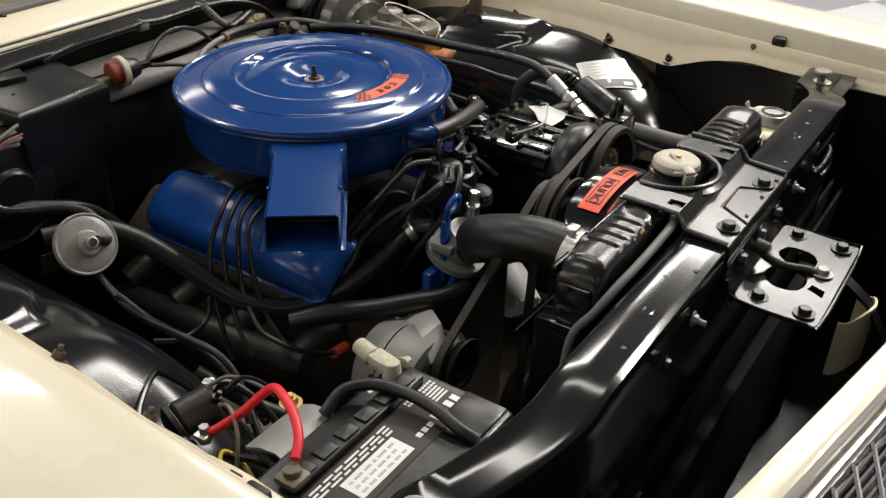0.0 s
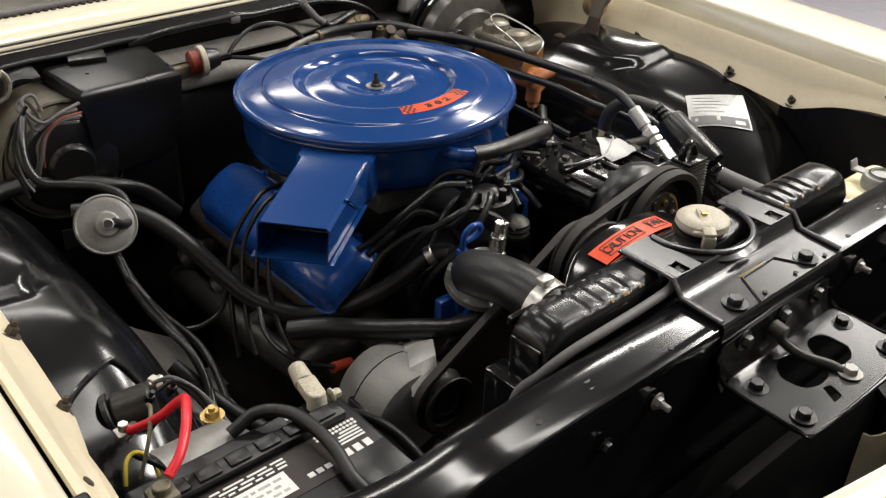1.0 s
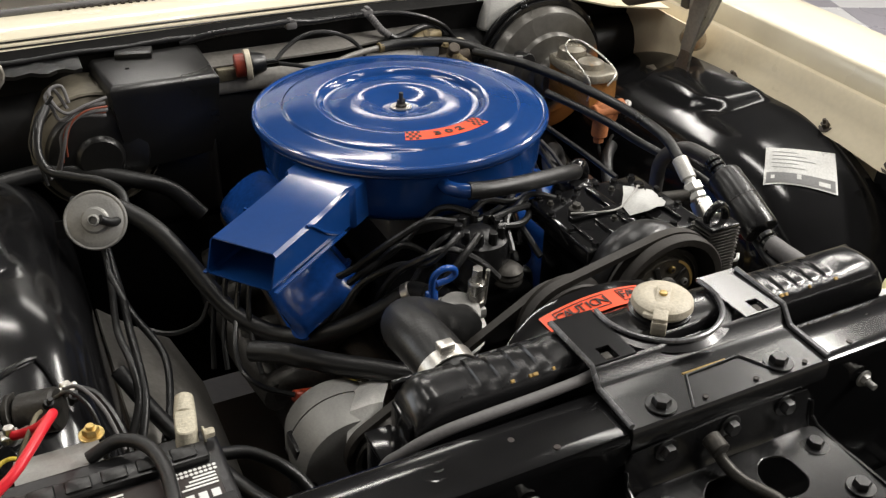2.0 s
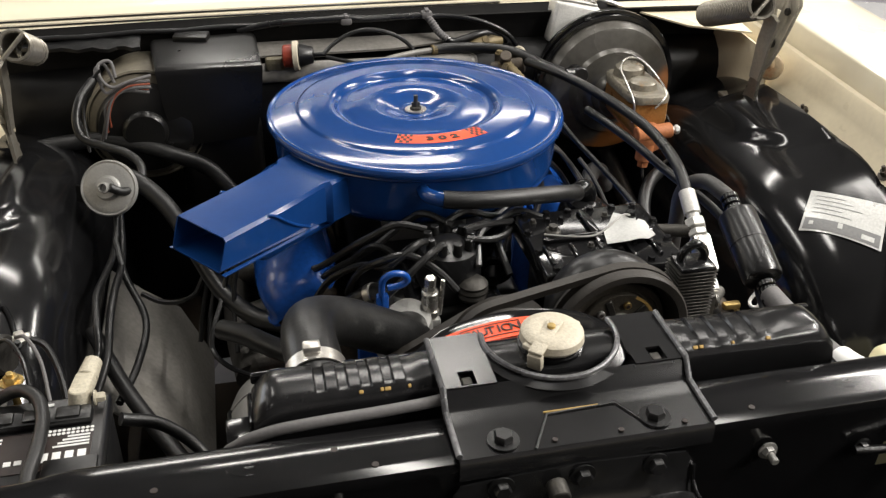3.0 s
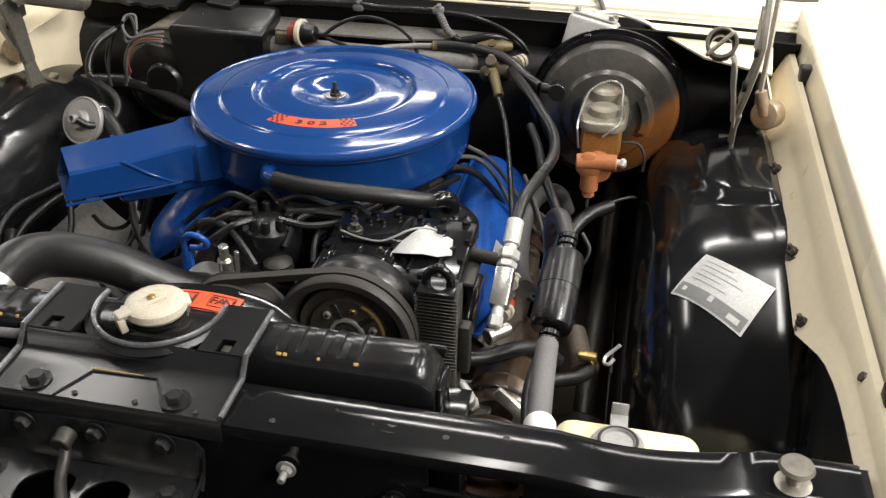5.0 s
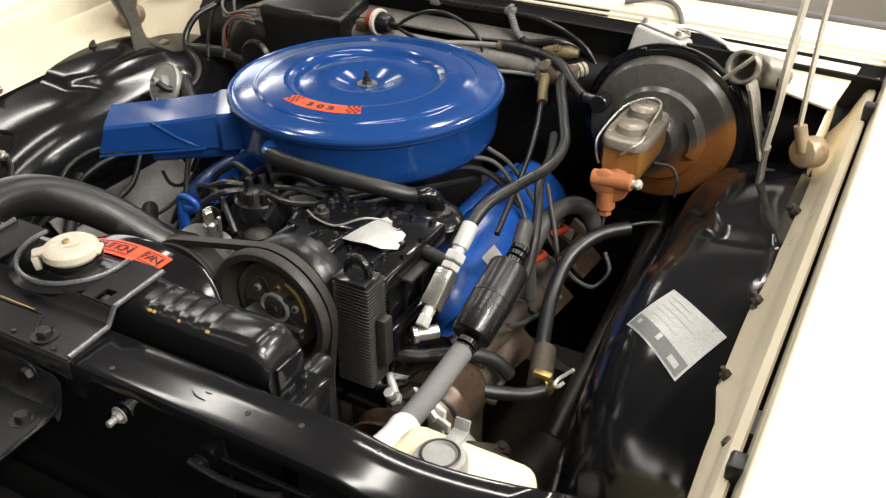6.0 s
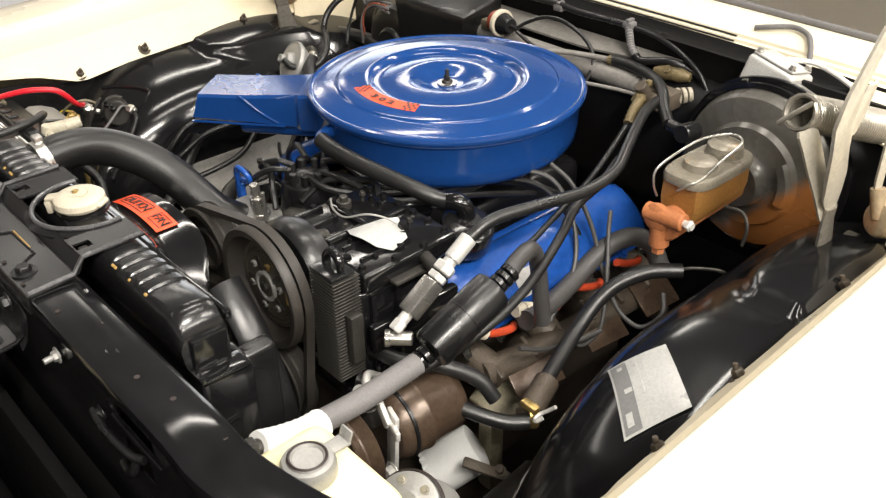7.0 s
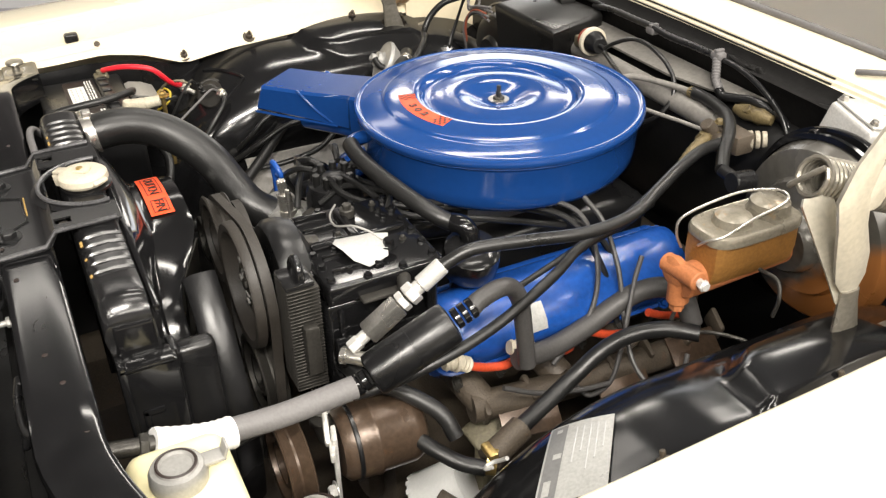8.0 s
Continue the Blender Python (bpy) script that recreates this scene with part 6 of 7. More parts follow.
part("outlet", join(rod((0.366, 0.030, 0.848), (0.426, 0.030, 0.852), 0.0125, 18), lathe([(0, 0), (0.019, 0), (0.020, 0.003), (0.020, 0.010), (0.014, 0.014), (0, 0.014)], 24, Matrix.Translation((0.385, 0.034, 0.845)) @ pose(0, 0, 0, 90, 0, 0)), rod((0.388, 0.034, 0.838), (0.388, 0.036, 0.800), 0.014, 18), rod((0.388, 0.036, 0.806), (0.388, 0.036, 0.788), 0.0095, 6)), RUST, master)
part("bleeder", join(rod((0.424, 0.030, 0.852), (0.440, 0.028, 0.853), 0.0055, 12), rod((0.432, 0.029, 0.8525), (0.438, 0.028, 0.853), 0.0075, 6)), ALU, master, "pale bleed screw")
part("cover", join(loft([[(0.398 + x * k, 0.117 + y * k, z) for x, y in [(0.036 * math.copysign(abs(math.cos(a)) ** 0.5, math.cos(a)), 0.068 * math.copysign(abs(math.sin(a)) ** 0.5, math.sin(a))) for a in [2 * math.pi * i / 32 for i in range(32)]]] for k, z in ((0.97, 0.888), (1.03, 0.890), (1.04, 0.897), (1.0, 0.902), (0.93, 0.904), (0.85, 0.903))], True), lathe([(0, 0.018), (0.018, 0.018), (0.024, 0.014), (0.027, 0.0)], 28, Matrix.Translation((0.398, 0.152, 0.903))), lathe([(0, 0.012), (0.016, 0.012), (0.022, 0.009), (0.025, 0.0)], 28, Matrix.Translation((0.398, 0.095, 0.903)))), paint("stained_cover", (0.21, 0.19, 0.15), 0.28, 0.25, spread=0.35, scale=40, bump=0.12, rust=0.35, rust_colour=(0.35, 0.18, 0.05)), master, "stained metal reservoir cover")
part("bail_wire", tube([(0.366, 0.050, 0.862), (0.364, 0.042, 0.882), (0.362, 0.048, 0.902), (0.366, 0.09, 0.915), (0.374, 0.135, 0.9225), (0.398, 0.165, 0.927), (0.420, 0.155, 0.925), (0.424, 0.10, 0.917), (0.424, 0.060, 0.905), (0.414, 0.046, 0.898), (0.40, 0.044, 0.885)], 0.0017, 5, 8), ZINC, master, "bright spring wire bail")
for w in ([(0.388, 0.036, 0.790), (0.389, 0.03, 0.770), (0.40, 0.035, 0.760), (0.43, 0.06, 0.770), (0.46, 0.09, 0.765), (0.465, 0.11, 0.74)], [(0.43, 0.12, 0.845), (0.455, 0.125, 0.842), (0.468, 0.12, 0.825), (0.468, 0.115, 0.80)]):
    single("brake_pipe", tube(w, 0.0026, 7, 8), STEEL_DARK, "thin dark brake pipe below the master cylinder", "pipe", "brake pipes")

# ---- vacuum hose and valve cluster at the firewall ----
vac = thing("vacuum_hose", (0.1, 0.28, 0.91), "grey-black vacuum hose with a bare pipe end, to the brake booster", "hose")
part("pipe", tube([(-0.03, 0.225, 0.905), (-0.018, 0.238, 0.914), (0.000, 0.250, 0.919), (0.028, 0.266, 0.919), (0.066, 0.282, 0.918), (0.095, 0.288, 0.918)], 0.0048, 7, 12), LEDGE_GREY, vac, "bare pale steel pipe")
part("clamp", rod((0.086, 0.2875, 0.918), (0.096, 0.288, 0.918), 0.0088, 14), GRIME, vac, "tarnished hose clamp")
part("hose", tube([(0.090, 0.288, 0.918), (0.115, 0.289, 0.919), (0.150, 0.283, 0.920), (0.185, 0.270, 0.921), (0.215, 0.250, 0.921), (0.240, 0.226, 0.917), (0.262, 0.200, 0.910), (0.290, 0.173, 0.904)], 0.0090, 8, 14), RUBBER, vac)
single("firewall_pipe", tube([(0.03, 0.222, 0.89), (0.066, 0.231, 0.89), (0.131, 0.252, 0.889), (0.165, 0.258, 0.888), (0.195, 0.250, 0.890)], 0.0032, 6, 8), LEDGE_GREY, "thin pale pipe along the firewall", "pipe")
clus = thing("valve_cluster", (0.21, 0.24, 0.88), "grimy brass valve and fittings on the firewall", "valve")
part("body", join(rod((0.185, 0.245, 0.890), (0.235, 0.225, 0.905), 0.014, 16), rod((0.205, 0.24, 0.90), (0.20, 0.22, 0.925), 0.010, 14), box(0.195, 0.245, 0.24, 0.275, 0.885, 0.915, 0.006)), IRON, clus)
part("fitting", join(rod((0.196, 0.236, 0.898), (0.214, 0.228, 0.905), 0.012, 8), rod((0.200, 0.222, 0.903), (0.206, 0.214, 0.902), 0.0125, 6), hexbolt(Matrix.Translation((0.197, 0.248, 0.918)), 0.006, 0.006, 1.3)), GRIME, clus)
part("brass_block", join(moved(lathe([(0, -0.034), (0.006, -0.032), (0.010, -0.022), (0.0125, -0.010), (0.011, 0.002), (0.0125, 0.012), (0.009, 0.024), (0.0075, 0.030), (0, 0.032)], 14), Matrix.Translation((0.193, 0.316, 0.915)) @ pose(0, 0, 0, 0, 90, 14)), rod((0.19, 0.314, 0.918), (0.188, 0.304, 0.926), 0.007, 8)), GRIME, clus, "tarnished dirty brass body")
for k in range(5):
    part("bellows_ring", rod((0.222 + 0.0055 * k, 0.256 + 0.0075 * k, 0.899 + 0.001 * k), (0.226 + 0.0055 * k, 0.2612 + 0.0075 * k, 0.8997 + 0.001 * k), 0.0150 - 0.0008 * k, 18), PALE_GRIME, clus, "pale grimy bellows")
part("sleeve", tube([(0.205, 0.22, 0.905), (0.215, 0.19, 0.897), (0.225, 0.165, 0.885)], 0.0085, 6, 12, True, 0.08), GRIME, clus)
single("control_cable", tube([(0.222, 0.17, 0.885), (0.245, 0.10, 0.87), (0.262, 0.03, 0.85), (0.28, -0.06, 0.835), (0.295, -0.14, 0.82)], 0.0042, 7, 10), RUBBER, "thin black cable from the firewall valve", "cable")
# wiper motor
wm = thing("wiper_motor", (0.33, 0.33, 0.9), "pale alloy wiper motor on the cowl", "motor")
part("housing", moved(box(-0.040, 0.045, -0.028, 0.030, -0.03, 0.045, 0.008, 3), Matrix.Translation((0.352, 0.330, 0.930)) @ pose(0, 0, 0, -12, 10, -8)), ALU, wm)
part("cover_plate", moved(box(-0.036, 0.038, -0.024, 0.026, 0.045, 0.050, 0.003), Matrix.Translation((0.352, 0.330, 0.930)) @ pose(0, 0, 0, -12, 10, -8)), ALU, wm)
part("case", rod((0.385, 0.33, 0.935), (0.465, 0.335, 0.905), 0.024, 24), ALU, wm)
for dx, dy in ((-0.03, -0.018), (0.03, -0.018), (0.032, 0.02)):
    part("screw", hexbolt(Matrix.Translation((0.352, 0.330, 0.930)) @ pose(0, 0, 0, -12, 10, -8) @ Matrix.Translation((dx, dy, 0.050)), 0.005, 0.006, 1.2), ZINC, wm)
part("wiring", tube([(0.36, 0.355, 0.975), (0.40, 0.375, 0.972), (0.46, 0.37, 0.955), (0.50, 0.365, 0.93)], 0.004, 6, 8), ALU, wm)


# ---- hood hinges, both sides ----
HINGE_PAINT = paint("worn_cream_hinge", (0.46, 0.43, 0.36), 0.36, 0.3, spread=0.2, scale=30, bump=0.15, dust=0.22, dust_colour=(0.22, 0.18, 0.13), rust=0.10)
RUSTY_CREAM = paint("rusty_cream", (0.32, 0.25, 0.16), 0.33, 0.35, spread=0.35, scale=30, bump=0.25, rust=0.6, rust_colour=(0.3, 0.12, 0.04))


def hinge(s):
    def q(x, y, z):
        return (s * (x - (0.022 if s < 0 else 0.0)), y, z)

    def strap(line, half, thick_m=0.004):
        """A flat pressed strap along a line, its width lying fore and aft."""
        return thick(loft([[q(x + dx, y + dy, z) for dx, dy in ((0, -half * w), (0.003, -half * w * 0.5), (0.003, half * w * 0.5), (0, half * w))] for x, y, z, w in line]), thick_m)

    h = part("hood_hinge", join(box(*sorted((s * 0.580, s * 0.630)), 0.10, 0.17, 0.846, 0.854, 0.003), strap(((0.590, 0.085, 0.855, 1.2), (0.590, 0.080, 0.88, 1.0), (0.590, 0.075, 0.91, 0.8), (0.593, 0.07, 0.93, 0.7)), 0.018)), HINGE_STEEL, car, "worn pale hood hinge with a coil spring")
    sp0, sp1 = Vector(q(0.547, 0.032, 1.048)), Vector(q(0.566, 0.225, 0.975))
    turns = []
    ax = (sp1 - sp0).normalized()
    up = ax.orthogonal().normalized()
    sd = ax.cross(up)
    N = 34
    for i in range(N * 14 + 1):
        a = 2 * math.pi * i / 14
        turns.append(sp0 + (sp1 - sp0) * (i / (N * 14)) + (up * math.cos(a) + sd * math.sin(a)) * 0.0195)
    part("spring", tube(turns, 0.0029, 1, 6, False), HINGE_STEEL, h, "tight coil spring")
    part("spring_hook", tube([tuple(sp0 + up * 0.019 - ax * 0.003), tuple(sp0 - ax * 0.004 + up * 0.008), tuple(sp0 - ax * 0.004 - up * 0.019), tuple(sp0 - ax * 0.002 - up * 0.026)], 0.003, 5, 8), HINGE_STEEL, h)
    # pale right and dark left arm: light and shade put into their colours
    part("spring_arm", strap(((0.562, 0.024, 1.036, 0.7), (0.566, 0.026, 1.030, 1.0), (0.570, 0.032, 1.015, 1.0), (0.574, 0.046, 0.985, 0.95), (0.581, 0.060, 0.95, 0.85), (0.587, 0.074, 0.912, 0.7)), 0.020), HINGE_PAINT if s > 0 else HINGE_STEEL, h, "worn spring arm")
    part("main_arm", strap(((0.590, 0.072, 0.922, 0.4), (0.592, 0.066, 0.945, 1.1), (0.596, 0.056, 0.975, 1.2), (0.600, 0.040, 1.015, 1.0), (0.602, 0.030, 1.05, 1.1), (0.602, 0.040, 1.085, 0.9), (0.602, 0.085, 1.145, 0.75), (0.603, 0.16, 1.24, 0.75), (0.605, 0.26, 1.37, 0.75)), 0.019, 0.005), HINGE_PAINT, h, "broad pale main arm")
    part("elbow_web", strap(((0.598, 0.050, 1.03, 1.6), (0.600, 0.062, 1.055, 1.5), (0.601, 0.078, 1.085, 0.8)), 0.014), HINGE_PAINT, h)
    part("rear_arm", strap(((0.622, 0.113, 0.945, 0.7), (0.622, 0.112, 0.965, 1.0), (0.622, 0.113, 1.03, 1.1), (0.622, 0.118, 1.085, 1.0), (0.622, 0.17, 1.18, 1.0), (0.622, 0.27, 1.34, 1.0)), 0.009), HINGE_PAINT, h, "narrow pale rear arm")
    part("pivot_cup", join(lathe([(0.0, 0.006), (0.015, 0.006), (0.020, 0.004), (0.022, 0.0), (0.022, -0.026), (0.020, -0.026), (0.019, -0.004), (0.0, -0.004)], 28, Matrix.Translation(q(0.634, 0.108, 0.916)) @ pose(0, 0, 0, 78, 0, -s * 28)), rod(q(0.634, 0.108, 0.916), q(0.622, 0.113, 0.952), 0.009, 14)), RUSTY_CREAM, h, "rust-stained cream pivot cup")
    for x, y, z, r in ((0.592, 0.052, 0.98, 0.008), (0.586, 0.064, 0.952, 0.006), (0.597, 0.034, 1.035, 0.006)):
        part("rivet", disc(r, 0.005, 14, Matrix.Translation(q(x, y, z)) @ pose(0, 0, 0, 0, -90 * s, 0)), STEEL_DARK, h)
    return h


hinge(1)
hinge(-1)

# ---- certification label on the apron ----
DR = APRON_X[::-1]


def apron_z(x, y):
    r = 0.388 - lerp(x, DR)
    return 0.482 + math.sqrt(max(0.0, r * r - min(0.0, y + 0.10) ** 2))


def label_xy(u, v):
    a, b, c, d = Vector((0.552, -0.181)), Vector((0.512, -0.227)), Vector((0.594, -0.301)), Vector((0.632, -0.247))
    return (a * (1 - u) + d * u) * (1 - v) + (b * (1 - u) + c * u) * v


def label_grid(u0, u1, v0, v1, lift, n=8):
    return thick(loft([[(p.x, p.y, apron_z(p.x, p.y) + lift) for p in (label_xy(u0 + (u1 - u0) * i / n, v0 + (v1 - v0) * j / n) for i in range(n + 1))] for j in range(n + 1)]), 0.0004)


cert = tagged(part("paper_label", label_grid(0, 1, 0, 1, 0.003), SILVER_PAPER), "silver-white paper label glued to the black apron", "label")
part("print_strip", label_grid(0.03, 0.97, 0.72, 0.97, 0.0038), GREY_PRINT, cert, "grey printed strip")
for u0, u1, v0, v1 in ((0.09, 0.14, 0.80, 0.88), (0.44, 0.50, 0.74, 0.86), (0.74, 0.90, 0.82, 0.92)):
    part("print_mark", label_grid(u0, u1, v0, v1, 0.0044, 3), SILVER_PAPER, cert)
for k in range(5):
    part("print_bar", label_grid(0.10, 0.10 + 0.12 * (3 + k % 3), 0.12 + 0.11 * k, 0.14 + 0.11 * k, 0.0038, 4), paint("faded_print_%d" % k, (0.42, 0.42, 0.42), 0.5, spread=0.1, bump=0), cert)

# ---- fender bolts, rubber stops ----
for s in (-1, 1):
    for y in (0.20, 0.014, -0.201, -0.33):
        bx, bz = 0.6535 - (LEFT_IN if s < 0 else 0.0), lerp(y, LIP_Z) + (LEFT_UP if s < 0 else 0.0)
        part("channel_bolt", join(hexbolt(Matrix.Translation((s * bx, y, bz + 0.004)) @ pose(0, 0, 0, 0, -s * 40, 0), 0.007, 0.010, 1.7), rod((s * (bx - 0.0025), y, bz), (s * (bx - 0.0085), y, bz + 0.018), 0.003, 8)), IRON, car)
    part("channel_bolt", hexbolt(Matrix.Translation((s * (0.683 - (LEFT_IN if s < 0 else 0.0)), -0.477, 0.897)) @ pose(0, 0, 0, 0, -s * 57, 0), 0.006, 0.006, 1.5), IRON, car)
    for y, z in ((0.212, 0.945), (-0.517, 0.905)):
        part("rubber_stop", box(*sorted((s * (0.6885 - (LEFT_IN if s < 0 else 0.0)), s * (0.708 - (LEFT_IN if s < 0 else 0.0)))), y - 0.012, y + 0.012, z - 0.012, z + 0.016, 0.004, 3), RUBBER, car, "black rubber hood stop")


# ---- battery ----
batt = thing("battery", (-0.51, -0.52, 0.65), "black car battery with white printing and a carry strap", "battery")
part("case", box(-0.618, -0.402, -0.598, -0.456, 0.660, 0.828, 0.006, 3), BLACK_SATIN, batt)
btop = part("top_cover", join(box(-0.620, -0.400, -0.600, -0.454, 0.828, 0.850, 0.006, 3), box(-0.606, -0.414, -0.500, -0.478, 0.848, 0.858, 0.003), box(-0.452, -0.404, -0.592, -0.545, 0.848, 0.853, 0.002)), BLACK_SATIN, batt, "black battery cover")
for i in range(6):
    part("cell_slot", box(-0.596 + i * 0.030, -0.574 + i * 0.030, -0.497, -0.481, 0.8575, 0.8605, 0.002), RUBBER, btop)
part("print_panel", box(-0.606, -0.412, -0.5565, -0.5035, 0.8495, 0.8508, 0.0003, 1), BLACK_INK, btop, "black printed panel")
PZ = (0.8509, 0.8514)
part("white_label", box(-0.576, -0.500, -0.5495, -0.5225, *PZ, 0.0002, 1), WHITE_PAPER, btop, "white paper label")
random.seed(11)
for k in range(3):
    y = -0.5455 + k * 0.0075
    x = -0.570
    while x < -0.508:
        w = random.uniform(0.004, 0.012)
        part("small_print", box(x, min(x + w, -0.506), y, y + 0.003, 0.8513, 0.8516, 0, 1), SILVER_PAPER, btop)
        x += w + 0.003
for k in range(4):
    x = -0.600
    while k < 3 and x < -0.50:
        w = random.uniform(0.006, 0.02)
        part("small_print", box(x, min(x + w, -0.492), -0.5192 + 0.0046 * k, -0.5170 + 0.0046 * k, *PZ, 0, 1), WHITE_PAPER, btop)
        x += w + 0.0035
    part("white_stripe", box(-0.446 + 0.004 * k, -0.414, -0.5290 + 0.0042 * k, -0.5268 + 0.0042 * k, *PZ, 0, 1), WHITE_PAPER, btop)
for k in range(11):
    for j in range(2):
        part("white_dot", disc(0.0018, 0.0005, 8, Matrix.Translation((-0.455 + k * 0.0042, -0.5105 + j * 0.0048, 0.8508))), WHITE_PAPER, btop)
# letters that cannot be read, as plain bars
for k in range(4):
    part("letter_bar", box(-0.456 + k * 0.011, -0.4485 + k * 0.011, -0.5470, -0.5350, *PZ, 0.0003, 1), WHITE_PAPER, btop)
for k in range(3):
    part("letter_bar", box(-0.486 + k * 0.009, -0.4795 + k * 0.009, -0.5455, -0.5395, *PZ, 0.0003, 1), WHITE_PAPER, btop)
part("minus_mark", box(-0.462, -0.452, -0.4680, -0.4640, 0.8498, 0.8508, 0.0003, 1), WHITE_PAPER, btop)
part("carry_strap", tube([(-0.512, -0.450, 0.850), (-0.485, -0.452, 0.862), (-0.464, -0.472, 0.866), (-0.455, -0.503, 0.865), (-0.455, -0.540, 0.863), (-0.460, -0.572, 0.858), (-0.458, -0.592, 0.852)], 0.0065, 7, 12), RUBBER, batt, "black rubber carry strap")
part("negative_clamp", join(rod((-0.428, -0.470, 0.850), (-0.427, -0.468, 0.868), 0.0105, 20, 0.009), moved(box(-0.010, 0.010, -0.008, 0.022, -0.007, 0.008, 0.004, 2), Matrix.Translation((-0.426, -0.462, 0.860)) @ pose(0, 0, 0, 0, 0, -10)), rod((-0.423, -0.442, 0.859), (-0.418, -0.418, 0.862), 0.0105, 18, 0.009), hexbolt(pose(-0.413, -0.472, 0.858, 0, 90, 0), 0.005, 0.010)), paint("corroded_lead", (0.5, 0.46, 0.36), 0.6, 0.15, spread=0.3, scale=70, bump=0.5, rust=0.35, rust_colour=(0.45, 0.3, 0.1)), batt, "corroded pale lead clamp")
part("positive_clamp", join(rod((-0.596, -0.488, 0.850), (-0.596, -0.486, 0.868), 0.009, 20, 0.008), box(-0.609, -0.584, -0.500, -0.474, 0.853, 0.862, 0.004, 2)), OLIVE, batt, "grey lead clamp")
red = thing("red_battery_cable", (-0.58, -0.42, 0.85), "bright red battery cable to the starter relay", "cable")
part("cable", tube([(-0.5875, -0.483, 0.870), (-0.5700, -0.4720, 0.877), (-0.5540, -0.452, 0.882), (-0.5420, -0.430, 0.882), (-0.5330, -0.408, 0.877), (-0.5360, -0.392, 0.862), (-0.5480, -0.378, 0.843), (-0.562, -0.364, 0.829), (-0.573, -0.355, 0.822)], 0.0047, 8, 14), RED_CABLE, red)
part("lug", join(box(-0.585, -0.568, -0.358, -0.342, 0.816, 0.822, 0.002), rod((-0.576, -0.35, 0.812), (-0.576, -0.35, 0.830), 0.0055, 6)), ZINC, red, "plated cable lug")
tray = thing("hold_down", (-0.50, -0.44, 0.8), "grey steel battery hold-down bracket", "bracket")
part("strap", thick(loft([[(x, y, z) for y, z in ((-0.456, 0.842), (-0.445, 0.846), (-0.425, 0.842), (-0.405, 0.832))] for x in (-0.575, -0.54, -0.50)]), 0.003), GREY_METAL, tray)
part("j_bolt", join(rod((-0.505, -0.40, 0.70), (-0.505, -0.40, 0.846), 0.004, 10), hexbolt(Matrix.Translation((-0.505, -0.40, 0.834)), 0.008, 0.008)), BRASS, tray)
single("battery_tray", join(box(-0.64, -0.385, -0.615, -0.44, 0.650, 0.660, 0.003), box(-0.64, -0.632, -0.615, -0.44, 0.655, 0.69, 0.002)), BLACK_SATIN, "black battery tray on the apron", "tray")
# pressed bead on the front of the left wheel arch
def arch_spot(x, y, lift=0.0015):
    r = 0.388 - lerp(x, sorted(APRON_X))
    return (-x, y, 0.482 + math.sqrt(r * r - (y + 0.138) ** 2) + lift)


part("apron_bead", join(tube([arch_spot(x, y) for x, y in ((0.615, -0.300), (0.595, -0.279), (0.57, -0.260), (0.550, -0.247), (0.541, -0.243))], 0.0034, 4, 8), tube([arch_spot(x, y) for x, y in ((0.541, -0.243), (0.534, -0.255), (0.528, -0.272), (0.524, -0.288))], 0.0030, 4, 8)), BLACK, car)
# starter relay
rel = thing("starter_relay", (-0.56, -0.32, 0.78), "grey starter relay with bolted terminals", "relay")
part("body", join(rod((-0.566, -0.300, 0.800), (-0.528, -0.314, 0.808), 0.023, 28), rod((-0.572, -0.298, 0.798), (-0.566, -0.300, 0.800), 0.026, 28)), paint("grimy_relay", (0.03, 0.028, 0.025), 0.4, 0.3, spread=0.3, scale=50, bump=0.3, dust=0.3, dust_colour=(0.2, 0.18, 0.14)), rel)
for a, b in (((-0.560, -0.332, 0.806), (-0.582, -0.356, 0.818)), ((-0.535, -0.300, 0.815), (-0.508, -0.288, 0.812))):
    part("terminal", join(rod(a, b, 0.0048, 10), rod(tuple(Vector(a).lerp(Vector(b), 0.45)), tuple(Vector(a).lerp(Vector(b), 0.8)), 0.0085, 6)), ZINC, rel)
for dx in (-0.012, 0.012):
    part("small_terminal", join(rod((-0.528 + dx, -0.322, 0.815), (-0.522 + dx, -0.33, 0.835), 0.0028, 8), rod((-0.526 + dx, -0.325, 0.822), (-0.524 + dx, -0.327, 0.829), 0.0055, 8)), RUBBER, rel)
for w in ([(-0.51, -0.29, 0.81), (-0.49, -0.30, 0.80), (-0.475, -0.33, 0.77), (-0.47, -0.37, 0.72)], [(-0.575, -0.365, 0.80), (-0.56, -0.40, 0.80), (-0.545, -0.42, 0.78), (-0.54, -0.43, 0.74)]):
    single("relay_wire", tube(w, 0.0042, 7, 8), RUBBER, "black wire at the starter relay", "wire", "relay wires")
for w, mtl in (([(-0.60, -0.40, 0.80), (-0.59, -0.385, 0.815), (-0.575, -0.375, 0.81), (-0.565, -0.385, 0.795), (-0.57, -0.41, 0.78)], YELLOW), ([(-0.545, -0.34, 0.83), (-0.55, -0.36, 0.84), (-0.565, -0.385, 0.83), (-0.585, -0.40, 0.80)], OLIVE), ([(-0.53, -0.335, 0.838), (-0.515, -0.345, 0.848), (-0.50, -0.365, 0.835), (-0.495, -0.39, 0.80), (-0.50, -0.41, 0.77)], RUBBER), ([(-0.52, -0.30, 0.82), (-0.505, -0.315, 0.828), (-0.488, -0.345, 0.815), (-0.478, -0.385, 0.79)], RUBBER_GREY)):
    single("relay_wire", tube(w, 0.0022, 7, 8), mtl, "thin loose wire at the starter relay", "wire", "relay wires")
